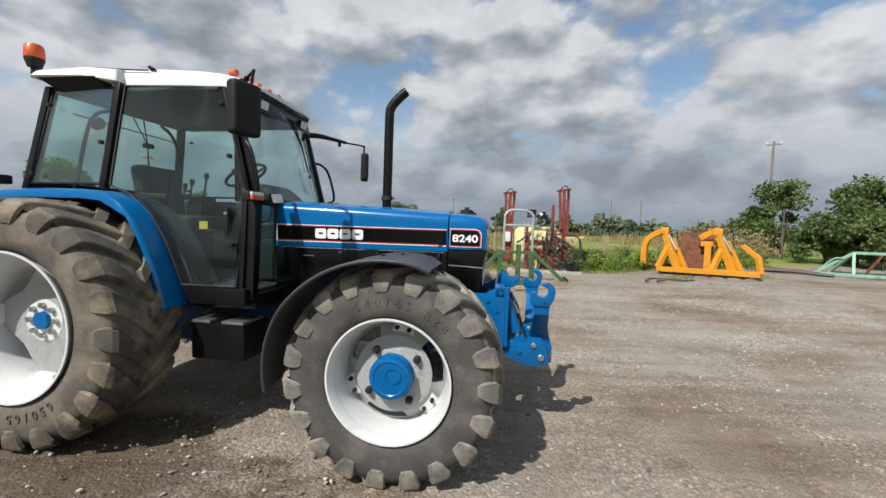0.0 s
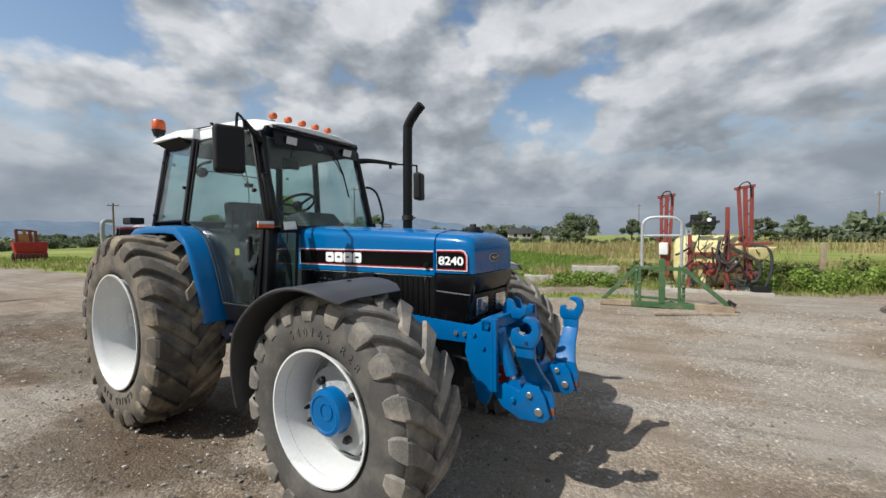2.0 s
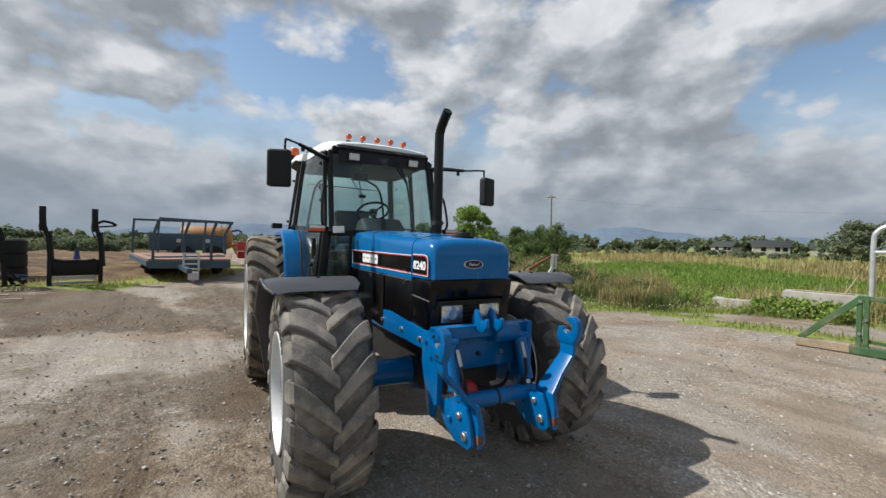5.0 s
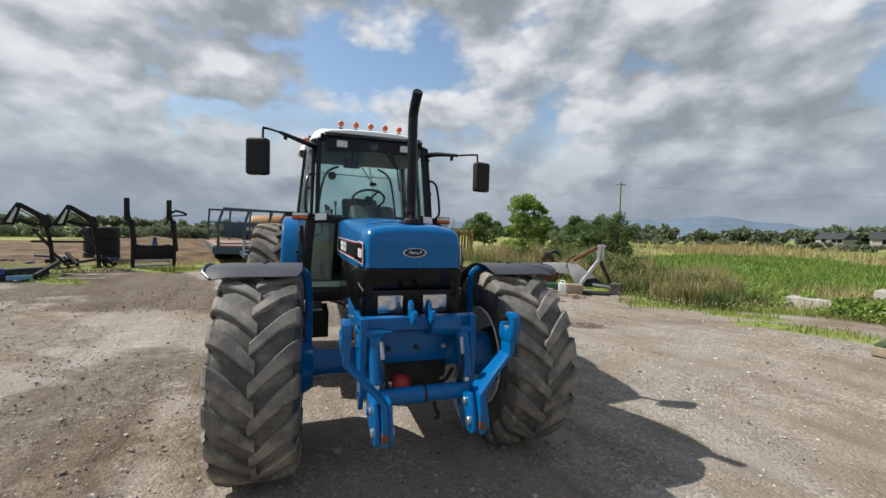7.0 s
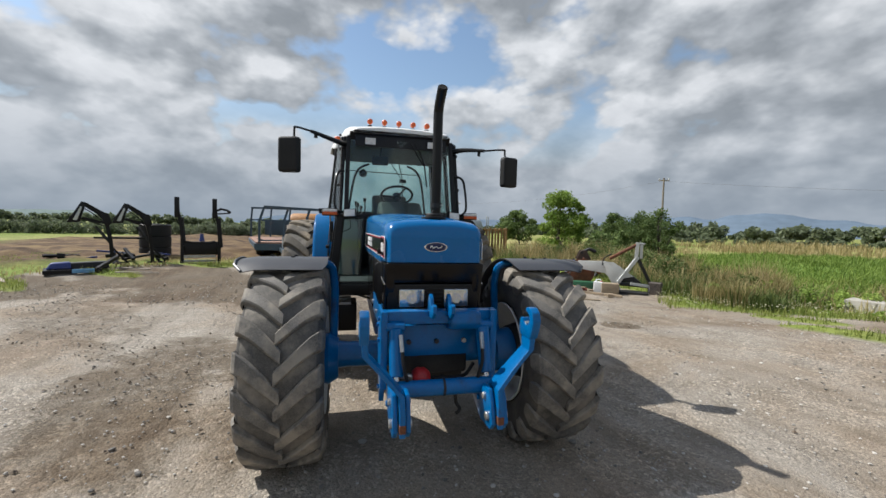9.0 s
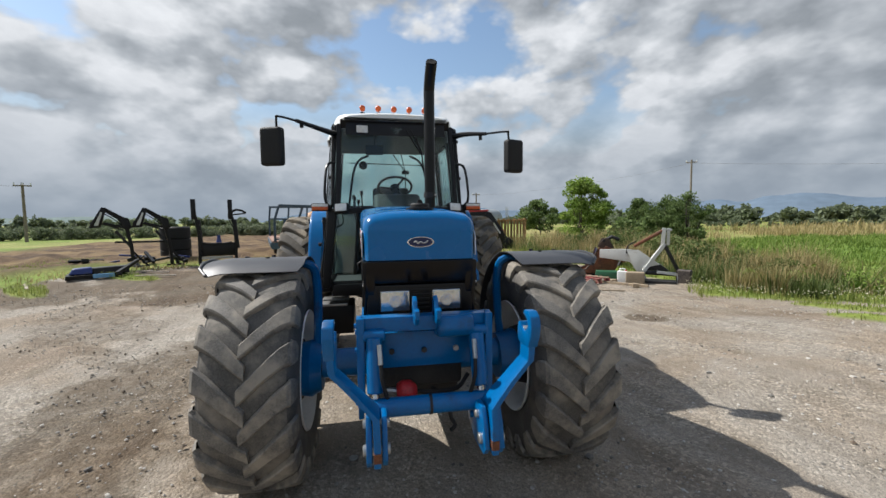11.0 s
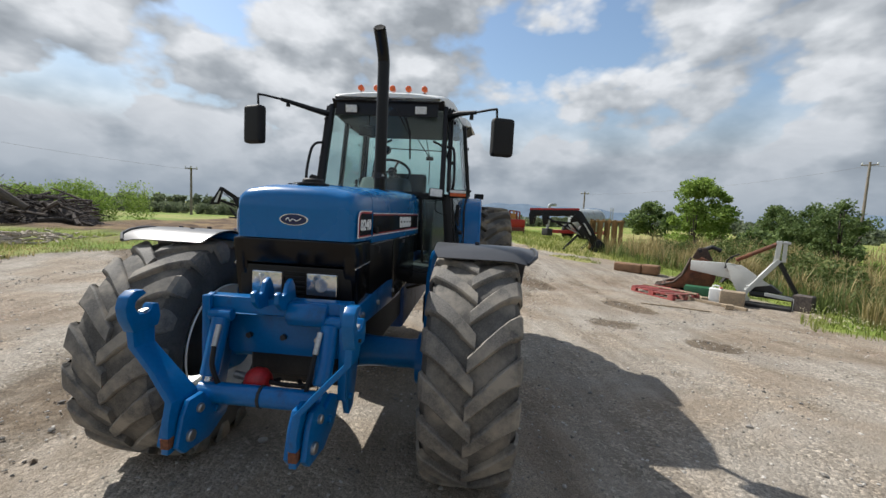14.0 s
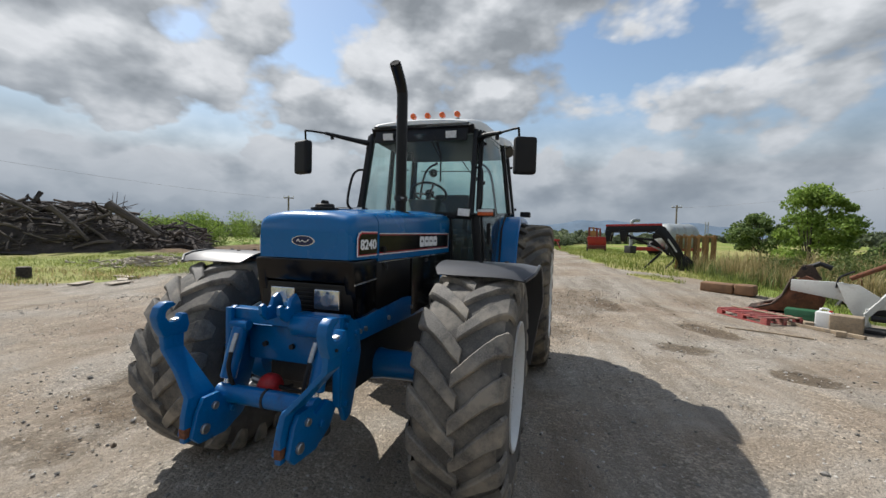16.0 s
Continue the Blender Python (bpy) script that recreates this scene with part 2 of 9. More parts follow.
M_MUD = surf("grey_black_plastic_mudguard", (0.052, 0.053, 0.057), 0.40, var=0.15, scale=3, fine=150, bump=0.08)
M_STEEL = surf("bare_steel", (0.42, 0.42, 0.41), 0.38, metal=0.9, var=0.2, scale=12, fine=120, bump=0.1)
M_CHROME = surf("silver_trim", (0.62, 0.63, 0.64), 0.25, metal=0.8, var=0.05, bump=0.0)
M_IRON = surf("dark_cast_iron", (0.014, 0.014, 0.015), 0.65, var=0.4, scale=8, fine=90, bump=0.3, dirt=(0.06, 0.05, 0.04), dirt_amt=0.15, dirt_scale=6)
M_WHITE = surf("white_decal", (0.82, 0.82, 0.82), 0.35, var=0.03, bump=0.0)
M_RED = surf("red_decal_line", (0.42, 0.012, 0.03), 0.4, var=0.05, bump=0.0)
M_REDCAP = surf("red_plastic_cap", (0.42, 0.02, 0.02), 0.45, var=0.2, scale=15, fine=80, bump=0.1)
M_AMBER = surf("amber_lens", (0.58, 0.095, 0.012), 0.38, var=0.15, scale=30, fine=90, bump=0.05, coat=0.15)
M_LENS = surf("clear_lens", (0.60, 0.615, 0.625), 0.12, metal=0.9, var=0.20, scale=40, fine=70, bump=0.6, depth=0.003, coat=0.8)
M_LAMP = surf("worklamp_glass", (0.66, 0.66, 0.64), 0.3, var=0.12, scale=30, fine=90, bump=0.15, coat=0.4)
M_GLASS = glass("green_cab_glass", (0.80, 0.915, 0.895), dust=0.022)
M_LINER = surf("dark_headliner", (0.055, 0.057, 0.057), 0.85, var=0.08, scale=3, fine=120, bump=0.05)
M_CABIN = surf("grey_cab_trim", (0.030, 0.032, 0.032), 0.7, var=0.2, scale=4, fine=80, bump=0.08)
M_SEAT = surf("dark_seat_cloth", (0.035, 0.036, 0.038), 0.9, var=0.25, scale=8, fine=200, bump=0.2)
M_RUST = surf("rusted_steel", (0.15, 0.055, 0.025), 0.85, var=0.45, scale=6, fine=70, bump=0.4, dirt=(0.05, 0.02, 0.012), dirt_amt=0.35, dirt_scale=5)


# ---- mesh tools ----
def finish(bm, mat, name, smooth=35):
    me = bpy.data.meshes.new(name)
    bmesh.ops.recalc_face_normals(bm, faces=bm.faces)
    bm.to_mesh(me)
    bm.free()
    me.materials.append(mat)
    if smooth:
        me.polygons.foreach_set("use_smooth", [True] * len(me.polygons))
        me.set_sharp_from_angle(angle=radians(smooth))
    return me


def part(name, bm, material, parent, label="", smooth=35):
    ob = new(name, finish(bm, material, name, smooth))
    ob.parent = parent
    if label:
        ob["label"] = label
    return ob


def thing(name, m, label, category, group="", kind=""):
    ob = new(name)
    ob.empty_display_size = 0.1
    ob.matrix_world = m
    return tagged(ob, label, category, group, kind)


def solid(name, bm, material, m, label, category, group="", kind="", smooth=35):
    ob = new(name, finish(bm, material, name, smooth))
    ob.matrix_world = m
    return tagged(ob, label, category, group, kind)


def join(*bms):
    out = bms[0]
    for b in bms[1:]:
        me = bpy.data.meshes.new("tmp")
        b.to_mesh(me)
        b.free()
        out.from_mesh(me)
        bpy.data.meshes.remove(me)
    return out


def moved(bm, m):
    bmesh.ops.transform(bm, matrix=m, verts=bm.verts)
    return bm


def soften(bm, w, seg=2, angle=25):
    es = [e for e in bm.edges if len(e.link_faces) == 2 and e.calc_face_angle(0) > radians(angle)]
    if es and w > 0:
        bmesh.ops.bevel(bm, geom=es, offset=w, segments=seg, profile=0.6, affect="EDGES", clamp_overlap=True)
    return bm


def box(x0, x1, y0, y1, z0, z1, bevel=0.008, seg=2):
    bm = bmesh.new()
    bmesh.ops.create_cube(bm, size=1)
    bmesh.ops.transform(bm, matrix=Matrix.LocRotScale(((x0 + x1) / 2, (y0 + y1) / 2, (z0 + z1) / 2), None, (abs(x1 - x0), abs(y1 - y0), abs(z1 - z0))), verts=bm.verts)
    return soften(bm, bevel, seg)


def prism(pts, axis, a, b, bevel=0.006, seg=2):
    """A flat outline drawn out from a to b along an axis; the outline's points lie in the other two axes, in order."""
    bm = bmesh.new()
    put = {"x": lambda p, q, d: (d, p, q), "y": lambda p, q, d: (p, d, q), "z": lambda p, q, d: (p, q, d)}[axis]
    lo = [bm.verts.new(put(p, q, a)) for p, q in pts]
    hi = [bm.verts.new(put(p, q, b)) for p, q in pts]
    n = len(pts)
    bm.faces.new(lo)
    bm.faces.new(hi)
    for i in range(n):
        bm.faces.new((lo[i], lo[(i + 1) % n], hi[(i + 1) % n], hi[i]))
    bmesh.ops.recalc_face_normals(bm, faces=bm.faces)
    return soften(bm, bevel, seg)


def loft(rings, caps=True, closed=True, bevel=0):
    bm = bmesh.new()
    vs = [[bm.verts.new(p) for p in r] for r in rings]
    n = len(rings[0])
    for a, b in zip(vs, vs[1:]):
        for i in range(n if closed else n - 1):
            bm.faces.new((a[i], a[(i + 1) % n], b[(i + 1) % n], b[i]))
    if caps and closed:
        bm.faces.new(vs[0])
        bm.faces.new(vs[-1])
    bmesh.ops.recalc_face_normals(bm, faces=bm.faces)
    return soften(bm, bevel) if bevel else bm


def smooth_path(pts, steps=6):
    if len(pts) < 3:
        return [Vector(p) for p in pts]
    P = [Vector(p) for p in pts]
    P = [2 * P[0] - P[1]] + P + [2 * P[-1] - P[-2]]
    out = []
    for i in range(1, len(P) - 2):
        for k in range(steps):
            t = k / steps
            a, b, c, d = P[i - 1:i + 3]
            out.append(0.5 * ((2 * b) + (c - a) * t + (2 * a - 5 * b + 4 * c - d) * t * t + (3 * b - a - 3 * c + d) * t ** 3))
    out.append(P[-2])
    return out


def tube(pts, r, segs=10, smooth=0, r_end=None, square=False):
    """A bar or pipe along a path; square gives a box section."""
    P = smooth_path(pts, smooth) if smooth else [Vector(p) for p in pts]
    n = 4 if square else segs
    rings = []
    prev = None
    for i, p in enumerate(P):
        d = (P[min(i + 1, len(P) - 1)] - P[max(i - 1, 0)]).normalized()
        if prev is None:
            u = d.cross(Vector((0, 0, 1)))
            if u.length < 0.05:
                u = d.cross(Vector((0, 1, 0)))
        else:
            u = prev - prev.dot(d) * d
        u.normalize()
        prev = u
        v = d.cross(u)
        rr = r if r_end is None else r + (r_end - r) * i / (len(P) - 1)
        k = rr * (1.414 if square else 1)
        rings.append([p + k * (math.cos(2 * math.pi * (j + 0.5) / n) * u + math.sin(2 * math.pi * (j + 0.5) / n) * v) for j in range(n)])
    bm = loft(rings)
    return soften(bm, min(0.006, r * 0.2), 1, 40) if square else bm


def lathe(profile, segs=48, axis="y", close=False):
    """Turns (along, radius) points about an axis."""
    put = {"x": lambda a, c, s: (a, c, s), "y": lambda a, c, s: (c, a, s), "z": lambda a, c, s: (c, s, a)}[axis]
    rings = []
    for k in range(segs):
        t = 2 * math.pi * k / segs
        rings.append([put(a, r * math.cos(t), r * math.sin(t)) for a, r in profile])
    bm = bmesh.new()
    vs = [[bm.verts.new(p) for p in r] for r in rings]
    n = len(profile)
    for k in range(segs):
        a, b = vs[k], vs[(k + 1) % segs]
        for i in range(n if close else n - 1):
            bm.faces.new((a[i], a[(i + 1) % n], b[(i + 1) % n], b[i]))
    bmesh.ops.remove_doubles(bm, verts=bm.verts, dist=1e-5)
    bmesh.ops.recalc_face_normals(bm, faces=bm.faces)
    return bm


def rod(a, b, r, segs=14, bevel=0.0):
    """A round bar from a to b."""
    bm = tube([a, b], r, segs)
    return soften(bm, bevel, 1, 50) if bevel else bm


def bolt(p, axis, r=0.012, h=0.010):
    d = Vector({"x": (1, 0, 0), "y": (0, 1, 0), "z": (0, 0, 1)}[axis]) * h
    return tube([Vector(p) - d, Vector(p) + d], r, 6)


def plate(outline, thick=0.02, bevel=0.004):
    """A flat plate from points in space, given thickness."""
    bm = bmesh.new()
    P = [Vector(p) for p in outline]
    n = (P[1] - P[0]).cross(P[2] - P[0]).normalized() * thick / 2
    lo, hi = [bm.verts.new(p - n) for p in P], [bm.verts.new(p + n) for p in P]
    bm.faces.new(lo)
    bm.faces.new(hi)
    k = len(P)
    for i in range(k):
        bm.faces.new((lo[i], lo[(i + 1) % k], hi[(i + 1) % k], hi[i]))
    bmesh.ops.recalc_face_normals(bm, faces=bm.faces)
    return soften(bm, bevel, 1, 30)


def lettering(body, size, m, extrude=0.002, bold=0.0):
    cu = bpy.data.curves.new("letters", "FONT")
    cu.offset = bold
    cu.body, cu.size, cu.extrude, cu.align_x, cu.align_y = body, size, extrude, "CENTER", "CENTER"
    ob = bpy.data.objects.new("letters", cu)
    me = ob.to_mesh()
    bm = bmesh.new()
    bm.from_mesh(me)
    ob.to_mesh_clear()
    bpy.data.objects.remove(ob)
    bpy.data.curves.remove(cu)
    return moved(bm, m)
M_YELLOW = surf("yellow_implement_paint", (0.62, 0.26, 0.012), 0.45, var=0.10, scale=3, fine=40, bump=0.04, dirt=(0.30, 0.13, 0.03), dirt_amt=0.15, dirt_scale=3)
M_GREEN = surf("faded_green_paint", (0.045, 0.11, 0.04), 0.6, var=0.2, scale=4, fine=60, bump=0.1, dirt=(0.17, 0.15, 0.09), dirt_amt=0.30, dirt_scale=5)
M_PALEGREEN = surf("pale_green_paint", (0.24, 0.40, 0.30), 0.55, var=0.15, scale=4, fine=60, bump=0.08, dirt=(0.2, 0.12, 0.06), dirt_amt=0.15)
M_OXIDE = surf("red_oxide_paint", (0.20, 0.035, 0.025), 0.65, var=0.3, scale=6, fine=80, bump=0.15, dirt=(0.10, 0.05, 0.03), dirt_amt=0.25, dirt_scale=6)
M_CREAM = surf("cream_plastic", (0.62, 0.55, 0.26), 0.5, var=0.10, scale=2, fine=30, bump=0.03, dirt=(0.36, 0.26, 0.11), dirt_amt=0.25, dirt_scale=2.5)
M_GALV = surf("galvanised_tube", (0.52, 0.54, 0.55), 0.4, metal=0.55, var=0.15, scale=10, fine=80, bump=0.05)
M_CONC = surf("weathered_concrete", (0.36, 0.34, 0.30), 0.9, var=0.2, scale=4, fine=60, bump=0.35, depth=0.01, dirt=(0.18, 0.17, 0.13), dirt_amt=0.3)
M_WOOD = surf("weathered_timber", (0.30, 0.235, 0.16), 0.85, var=0.25, scale=5, fine=70, bump=0.3, dirt=(0.16, 0.13, 0.10), dirt_amt=0.3, dirt_scale=6)
M_BARK = surf("grey_dead_wood", (0.085, 0.070, 0.060), 0.95, var=0.35, scale=3, fine=30, bump=0.5, depth=0.02, rnd=0.6, island=True)
M_PALE = surf("pale_broken_wood", (0.36, 0.31, 0.25), 0.9, var=0.3, scale=6, fine=60, bump=0.3)
M_CRATE = surf("brown_crate_timber", (0.24, 0.145, 0.055), 0.8, var=0.25, scale=5, fine=60, bump=0.25, rnd=0.4)
M_PALLET = surf("faded_red_pallet", (0.26, 0.055, 0.05), 0.8, var=0.25, scale=7, fine=80, bump=0.25, dirt=(0.25, 0.17, 0.13), dirt_amt=0.22, rnd=0.3)
M_GREYP = surf("pale_grey_implement_paint", (0.50, 0.51, 0.49), 0.45, var=0.10, scale=3, fine=50, bump=0.05, dirt=(0.27, 0.22, 0.17), dirt_amt=0.18)
M_SLATE = surf("blue_grey_paint", (0.035, 0.065, 0.095), 0.5, var=0.15, scale=4, fine=60, bump=0.06, dirt=(0.10, 0.09, 0.08), dirt_amt=0.15)
M_DECK = surf("brown_trailer_deck", (0.24, 0.14, 0.10), 0.75, var=0.15, scale=3, fine=60, bump=0.15)
M_REDP = surf("red_machine_paint", (0.36, 0.02, 0.02), 0.45, var=0.15, scale=4, fine=50, bump=0.05, dirt=(0.12, 0.06, 0.05), dirt_amt=0.15)
M_BLUED = surf("dark_blue_crate", (0.012, 0.03, 0.16), 0.45, var=0.15, scale=5, fine=60, bump=0.05, dirt=(0.12, 0.12, 0.12), dirt_amt=0.2)
M_RUSTD = surf("dark_worn_steel", (0.065, 0.042, 0.030), 0.75, var=0.4, scale=6, fine=70, bump=0.3)
M_BROWN = surf("brown_rusted_roll", (0.19, 0.105, 0.055), 0.8, var=0.3, scale=5, fine=60, bump=0.3)
M_TANKW = surf("dull_grey_tank", (0.30, 0.33, 0.345), 0.5, var=0.12, scale=2, fine=40, bump=0.05, dirt=(0.20, 0.17, 0.12), dirt_amt=0.3, dirt_scale=2)
M_ORANGE = surf("rusty_orange_tank", (0.36, 0.17, 0.05), 0.6, var=0.2, scale=2, fine=40, bump=0.08, dirt=(0.15, 0.07, 0.03), dirt_amt=0.3, dirt_scale=2)
M_JUG = surf("white_plastic_can", (0.70, 0.71, 0.70), 0.4, var=0.06, scale=8, fine=50, bump=0.03)
M_POLE = surf("grey_pole_timber", (0.20, 0.17, 0.14), 0.9, var=0.2, scale=4, fine=40, bump=0.2)
M_CLOD = surf("crumbled_earth", (0.13, 0.10, 0.075), 0.95, var=0.3, scale=20, fine=120, bump=0.3)
M_STONE = surf("loose_stone", (0.29, 0.272, 0.245), 0.9, var=0.30, scale=20, fine=120, bump=0.2, rnd=0.8, island=True)
M_SOIL = surf("turned_earth", (0.20, 0.125, 0.07), 0.95, var=0.3, scale=1.5, fine=20, bump=0.6, depth=0.05, dirt=(0.30, 0.22, 0.12), dirt_amt=0.35, dirt_scale=1)


def leaf_mat(name, lo, hi, rough=0.6):
    m = bpy.data.materials.new(name)
    m.use_nodes = True
    nt = m.node_tree
    b = nt.nodes["Principled BSDF"]
    N, L = nt.nodes.new, nt.links.new
    g, cr, tc, n = N("ShaderNodeNewGeometry"), N("ShaderNodeValToRGB"), N("ShaderNodeTexCoord"), N("ShaderNodeTexNoise")
    n.inputs["Scale"].default_value, n.inputs["Detail"].default_value = 0.7, 3
    L(tc.outputs["Object"], n.inputs[0])
    ad = N("ShaderNodeMath")
    ad.operation = "ADD"
    L(g.outputs["Random Per Island"], ad.inputs[0])
    L(n.outputs[0], ad.inputs[1])
    hf = N("ShaderNodeMath")
    hf.operation = "MULTIPLY"
    L(ad.outputs[0], hf.inputs[0])
    hf.inputs[1].default_value = 0.5
    e = cr.color_ramp.elements
    e[0].position, e[1].position = 0.2, 0.85
    e[0].color, e[1].color = (*lo, 1), (*hi, 1)
    L(hf.outputs[0], cr.inputs[0])
    L(cr.outputs[0], b.inputs["Base Color"])
    b.inputs["Roughness"].default_value = rough
    b.inputs["Specular IOR Level"].default_value = 0.25
    tl, mx, out = N("ShaderNodeBsdfTranslucent"), N("ShaderNodeMixShader"), nt.nodes["Material Output"]
    L(cr.outputs[0], tl.inputs[0])
    mx.inputs[0].default_value = 0.4
    L(b.outputs[0], mx.inputs[1])
    L(tl.outputs[0], mx.inputs[2])
    L(mx.outputs[0], out.inputs[0])
    return m


M_LEAF = leaf_mat("dark_green_leaves", (0.050, 0.090, 0.026), (0.225, 0.295, 0.100))
M_LEAFB = leaf_mat("bright_green_leaves", (0.11, 0.19, 0.03), (0.36, 0.47, 0.11))
M_HEDGE = leaf_mat("hedge_leaves", (0.060, 0.095, 0.025), (0.210, 0.250, 0.085))
# haze is painted into the far leaves: paler, greyer and of less contrast
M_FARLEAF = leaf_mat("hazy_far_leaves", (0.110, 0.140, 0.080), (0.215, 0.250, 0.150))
M_GRASS = leaf_mat("green_grass", (0.10, 0.15, 0.026), (0.36, 0.38, 0.11))
M_LUSH = leaf_mat("lush_field_grass", (0.085, 0.15, 0.022), (0.27, 0.36, 0.08))
M_DRY = leaf_mat("dry_tall_grass", (0.19, 0.17, 0.06), (0.52, 0.42, 0.22))
M_FLOWER = leaf_mat("pale_clover_flowers", (0.45, 0.42, 0.25), (0.75, 0.72, 0.55))


# ---- the tractor ----
TRACTOR = pose(-2.654, 3.934, 0.0, 0, 0, -8.0)
tractor = thing("tractor", TRACTOR, "blue farm tractor with white wheels and front linkage on gravel", "tractor")


def tyre_carcass(R, W, rb):
    h = R - rb
    half = [(-0.40, 0.0), (-0.47, 0.10), (-0.505, 0.26), (-0.508, 0.46), (-0.492, 0.62), (-0.462, 0.745), (-0.40, 0.825), (-0.22, 0.872), (0, 0.880)]
    prof = [(a * W, rb + b * h) for a, b in half] + [(-a * W, rb + b * h) for a, b in half[-2::-1]]
    prof += [(0.38 * W, rb - 0.015), (-0.38 * W, rb - 0.015)]
    return lathe(prof, 80, "y", close=True)


def tyre_lugs(R, W, rb, count, wear=0.0):
    """Slanting lugs in two staggered rows, with chamfered crowns and steep ends that taper down the shoulders."""
    h = R - rb
    k_ = R / 0.712
    bm = bmesh.new()
    rng = random.Random(int(R * 1000))
    stations = [(-0.035, 0.995, -0.012, 0.038), (0.05, 1.0, 0.030, 0.042), (0.16, 1.0, 0.085, 0.046), (0.27, 0.992, 0.138, 0.051), (0.37, 0.978, 0.180, 0.056), (0.448, 0.955, 0.205, 0.060), (0.486, 0.885, 0.213, 0.062), (0.512, 0.770, 0.220, 0.058), (0.522, 0.640, 0.222, 0.048), (0.513, 0.545, 0.222, 0.034)]
    for side in (-1, 1):
        for k in range(count):
            base = 2 * math.pi * (k + (0.5 if side > 0 else 0)) / count + rng.uniform(-0.008, 0.008)
            rows = []
            jit = rng.uniform(-0.004, 0.003)
            for y, f, back, hw in stations:
                crown = f > 0.9
                r_top = rb + f * h - (wear if crown else 0) + (jit + rng.uniform(-0.003, 0.002) if crown else 0)
                r_bot = r_top - (0.150 * h if crown else 0.045 * h)
                a = base - back * k_ / R
                yy = side * y * W
                yb = yy * (1.0 if crown else 0.945)
                hw = hw * k_ + rng.uniform(-0.003, 0.003)
                w0, w1, w2 = (hw * 1.12 + 0.008) / R, (hw + 0.004) / R, (hw - 0.006) / R
                drop = 0.009 if crown else 0.004
                row = []
                for ang, r, q in ((a - w0, r_bot, yb), (a - w1, r_top - drop, yy), (a - w2, r_top, yy), (a + w2, r_top, yy), (a + w1, r_top - drop, yy), (a + w0, r_bot, yb)):
                    row.append(bm.verts.new((r * math.sin(ang), q, r * math.cos(ang))))
                rows.append(row)
            for p, q in zip(rows, rows[1:]):
                for i in range(5):
                    bm.faces.new((p[i], p[i + 1], q[i + 1], q[i]))
            bm.faces.new(rows[0])
            bm.faces.new(rows[-1])
    bmesh.ops.recalc_face_normals(bm, faces=bm.faces)
    return bm


def spider(r0, r1, waist, y0, y1, th, arms=4, segs=96):
    """A dished wheel centre with wide arms and scalloped openings between them."""
    bm = bmesh.new()
    rings = []
    for f in (0.0, 0.3, 0.6, 0.8, 1.0):
        ring = []
        for k in range(segs):
            a = 2 * math.pi * k / segs
            d = abs((a * arms / (2 * math.pi) + 0.5) % 1.0 - 0.5) * 2
            t = min(1, max(0, (d - 0.26) / 0.74))
            r_out = r1 - (r1 - waist) * math.sin(math.pi / 2 * t) ** 0.75
            r = r0 + (r_out - r0) * f
            g = (r - r0) / (r1 - r0)
            ring.append(bm.verts.new((r * math.cos(a), y0 + (y1 - y0) * g * g, r * math.sin(a))))
        rings.append(ring)
    for p, q in zip(rings, rings[1:]):
        for k in range(segs):
            bm.faces.new((p[k], p[(k + 1) % segs], q[(k + 1) % segs], q[k]))
    bmesh.ops.solidify(bm, geom=bm.faces[:], thickness=th)
    bmesh.ops.recalc_face_normals(bm, faces=bm.faces)
    return bm


def disc_with_openings(r0, r1, r2, r3, y0, y1, y2, y3, th, openings, width, segs=60):
    """A dished wheel centre with openings between the radii r1 and r2."""
    bm = bmesh.new()
    rings = []
    for r, y in ((r0, y0), (r1, y1), (r2, y2), (r3, y3)):
        rings.append([bm.verts.new((r * math.cos(2 * math.pi * k / segs), y, r * math.sin(2 * math.pi * k / segs))) for k in range(segs)])
    for i in range(3):
        for k in range(segs):
            if i == 1:
                t = (k + 0.5) / segs * openings % 1.0
                if t < width:
                    continue
            bm.faces.new((rings[i][k], rings[i][(k + 1) % segs], rings[i + 1][(k + 1) % segs], rings[i + 1][k]))
    bmesh.ops.solidify(bm, geom=bm.faces[:], thickness=th)
    bmesh.ops.recalc_face_normals(bm, faces=bm.faces)
    return bm


def around(text, r, y, size, start, step, parent, mat, name):
    """Moulded characters round a sidewall."""
    for i, ch in enumerate(text):
        if ch == " ":
            continue
        a = start + i * step
        loc = Matrix.Translation((r * math.sin(a), y, r * math.cos(a))) @ Matrix.Rotation(a, 4, "Y") @ Matrix.Rotation(radians(90), 4, "X")
        part(name, lettering(ch, size, loc, 0.003), mat, parent)


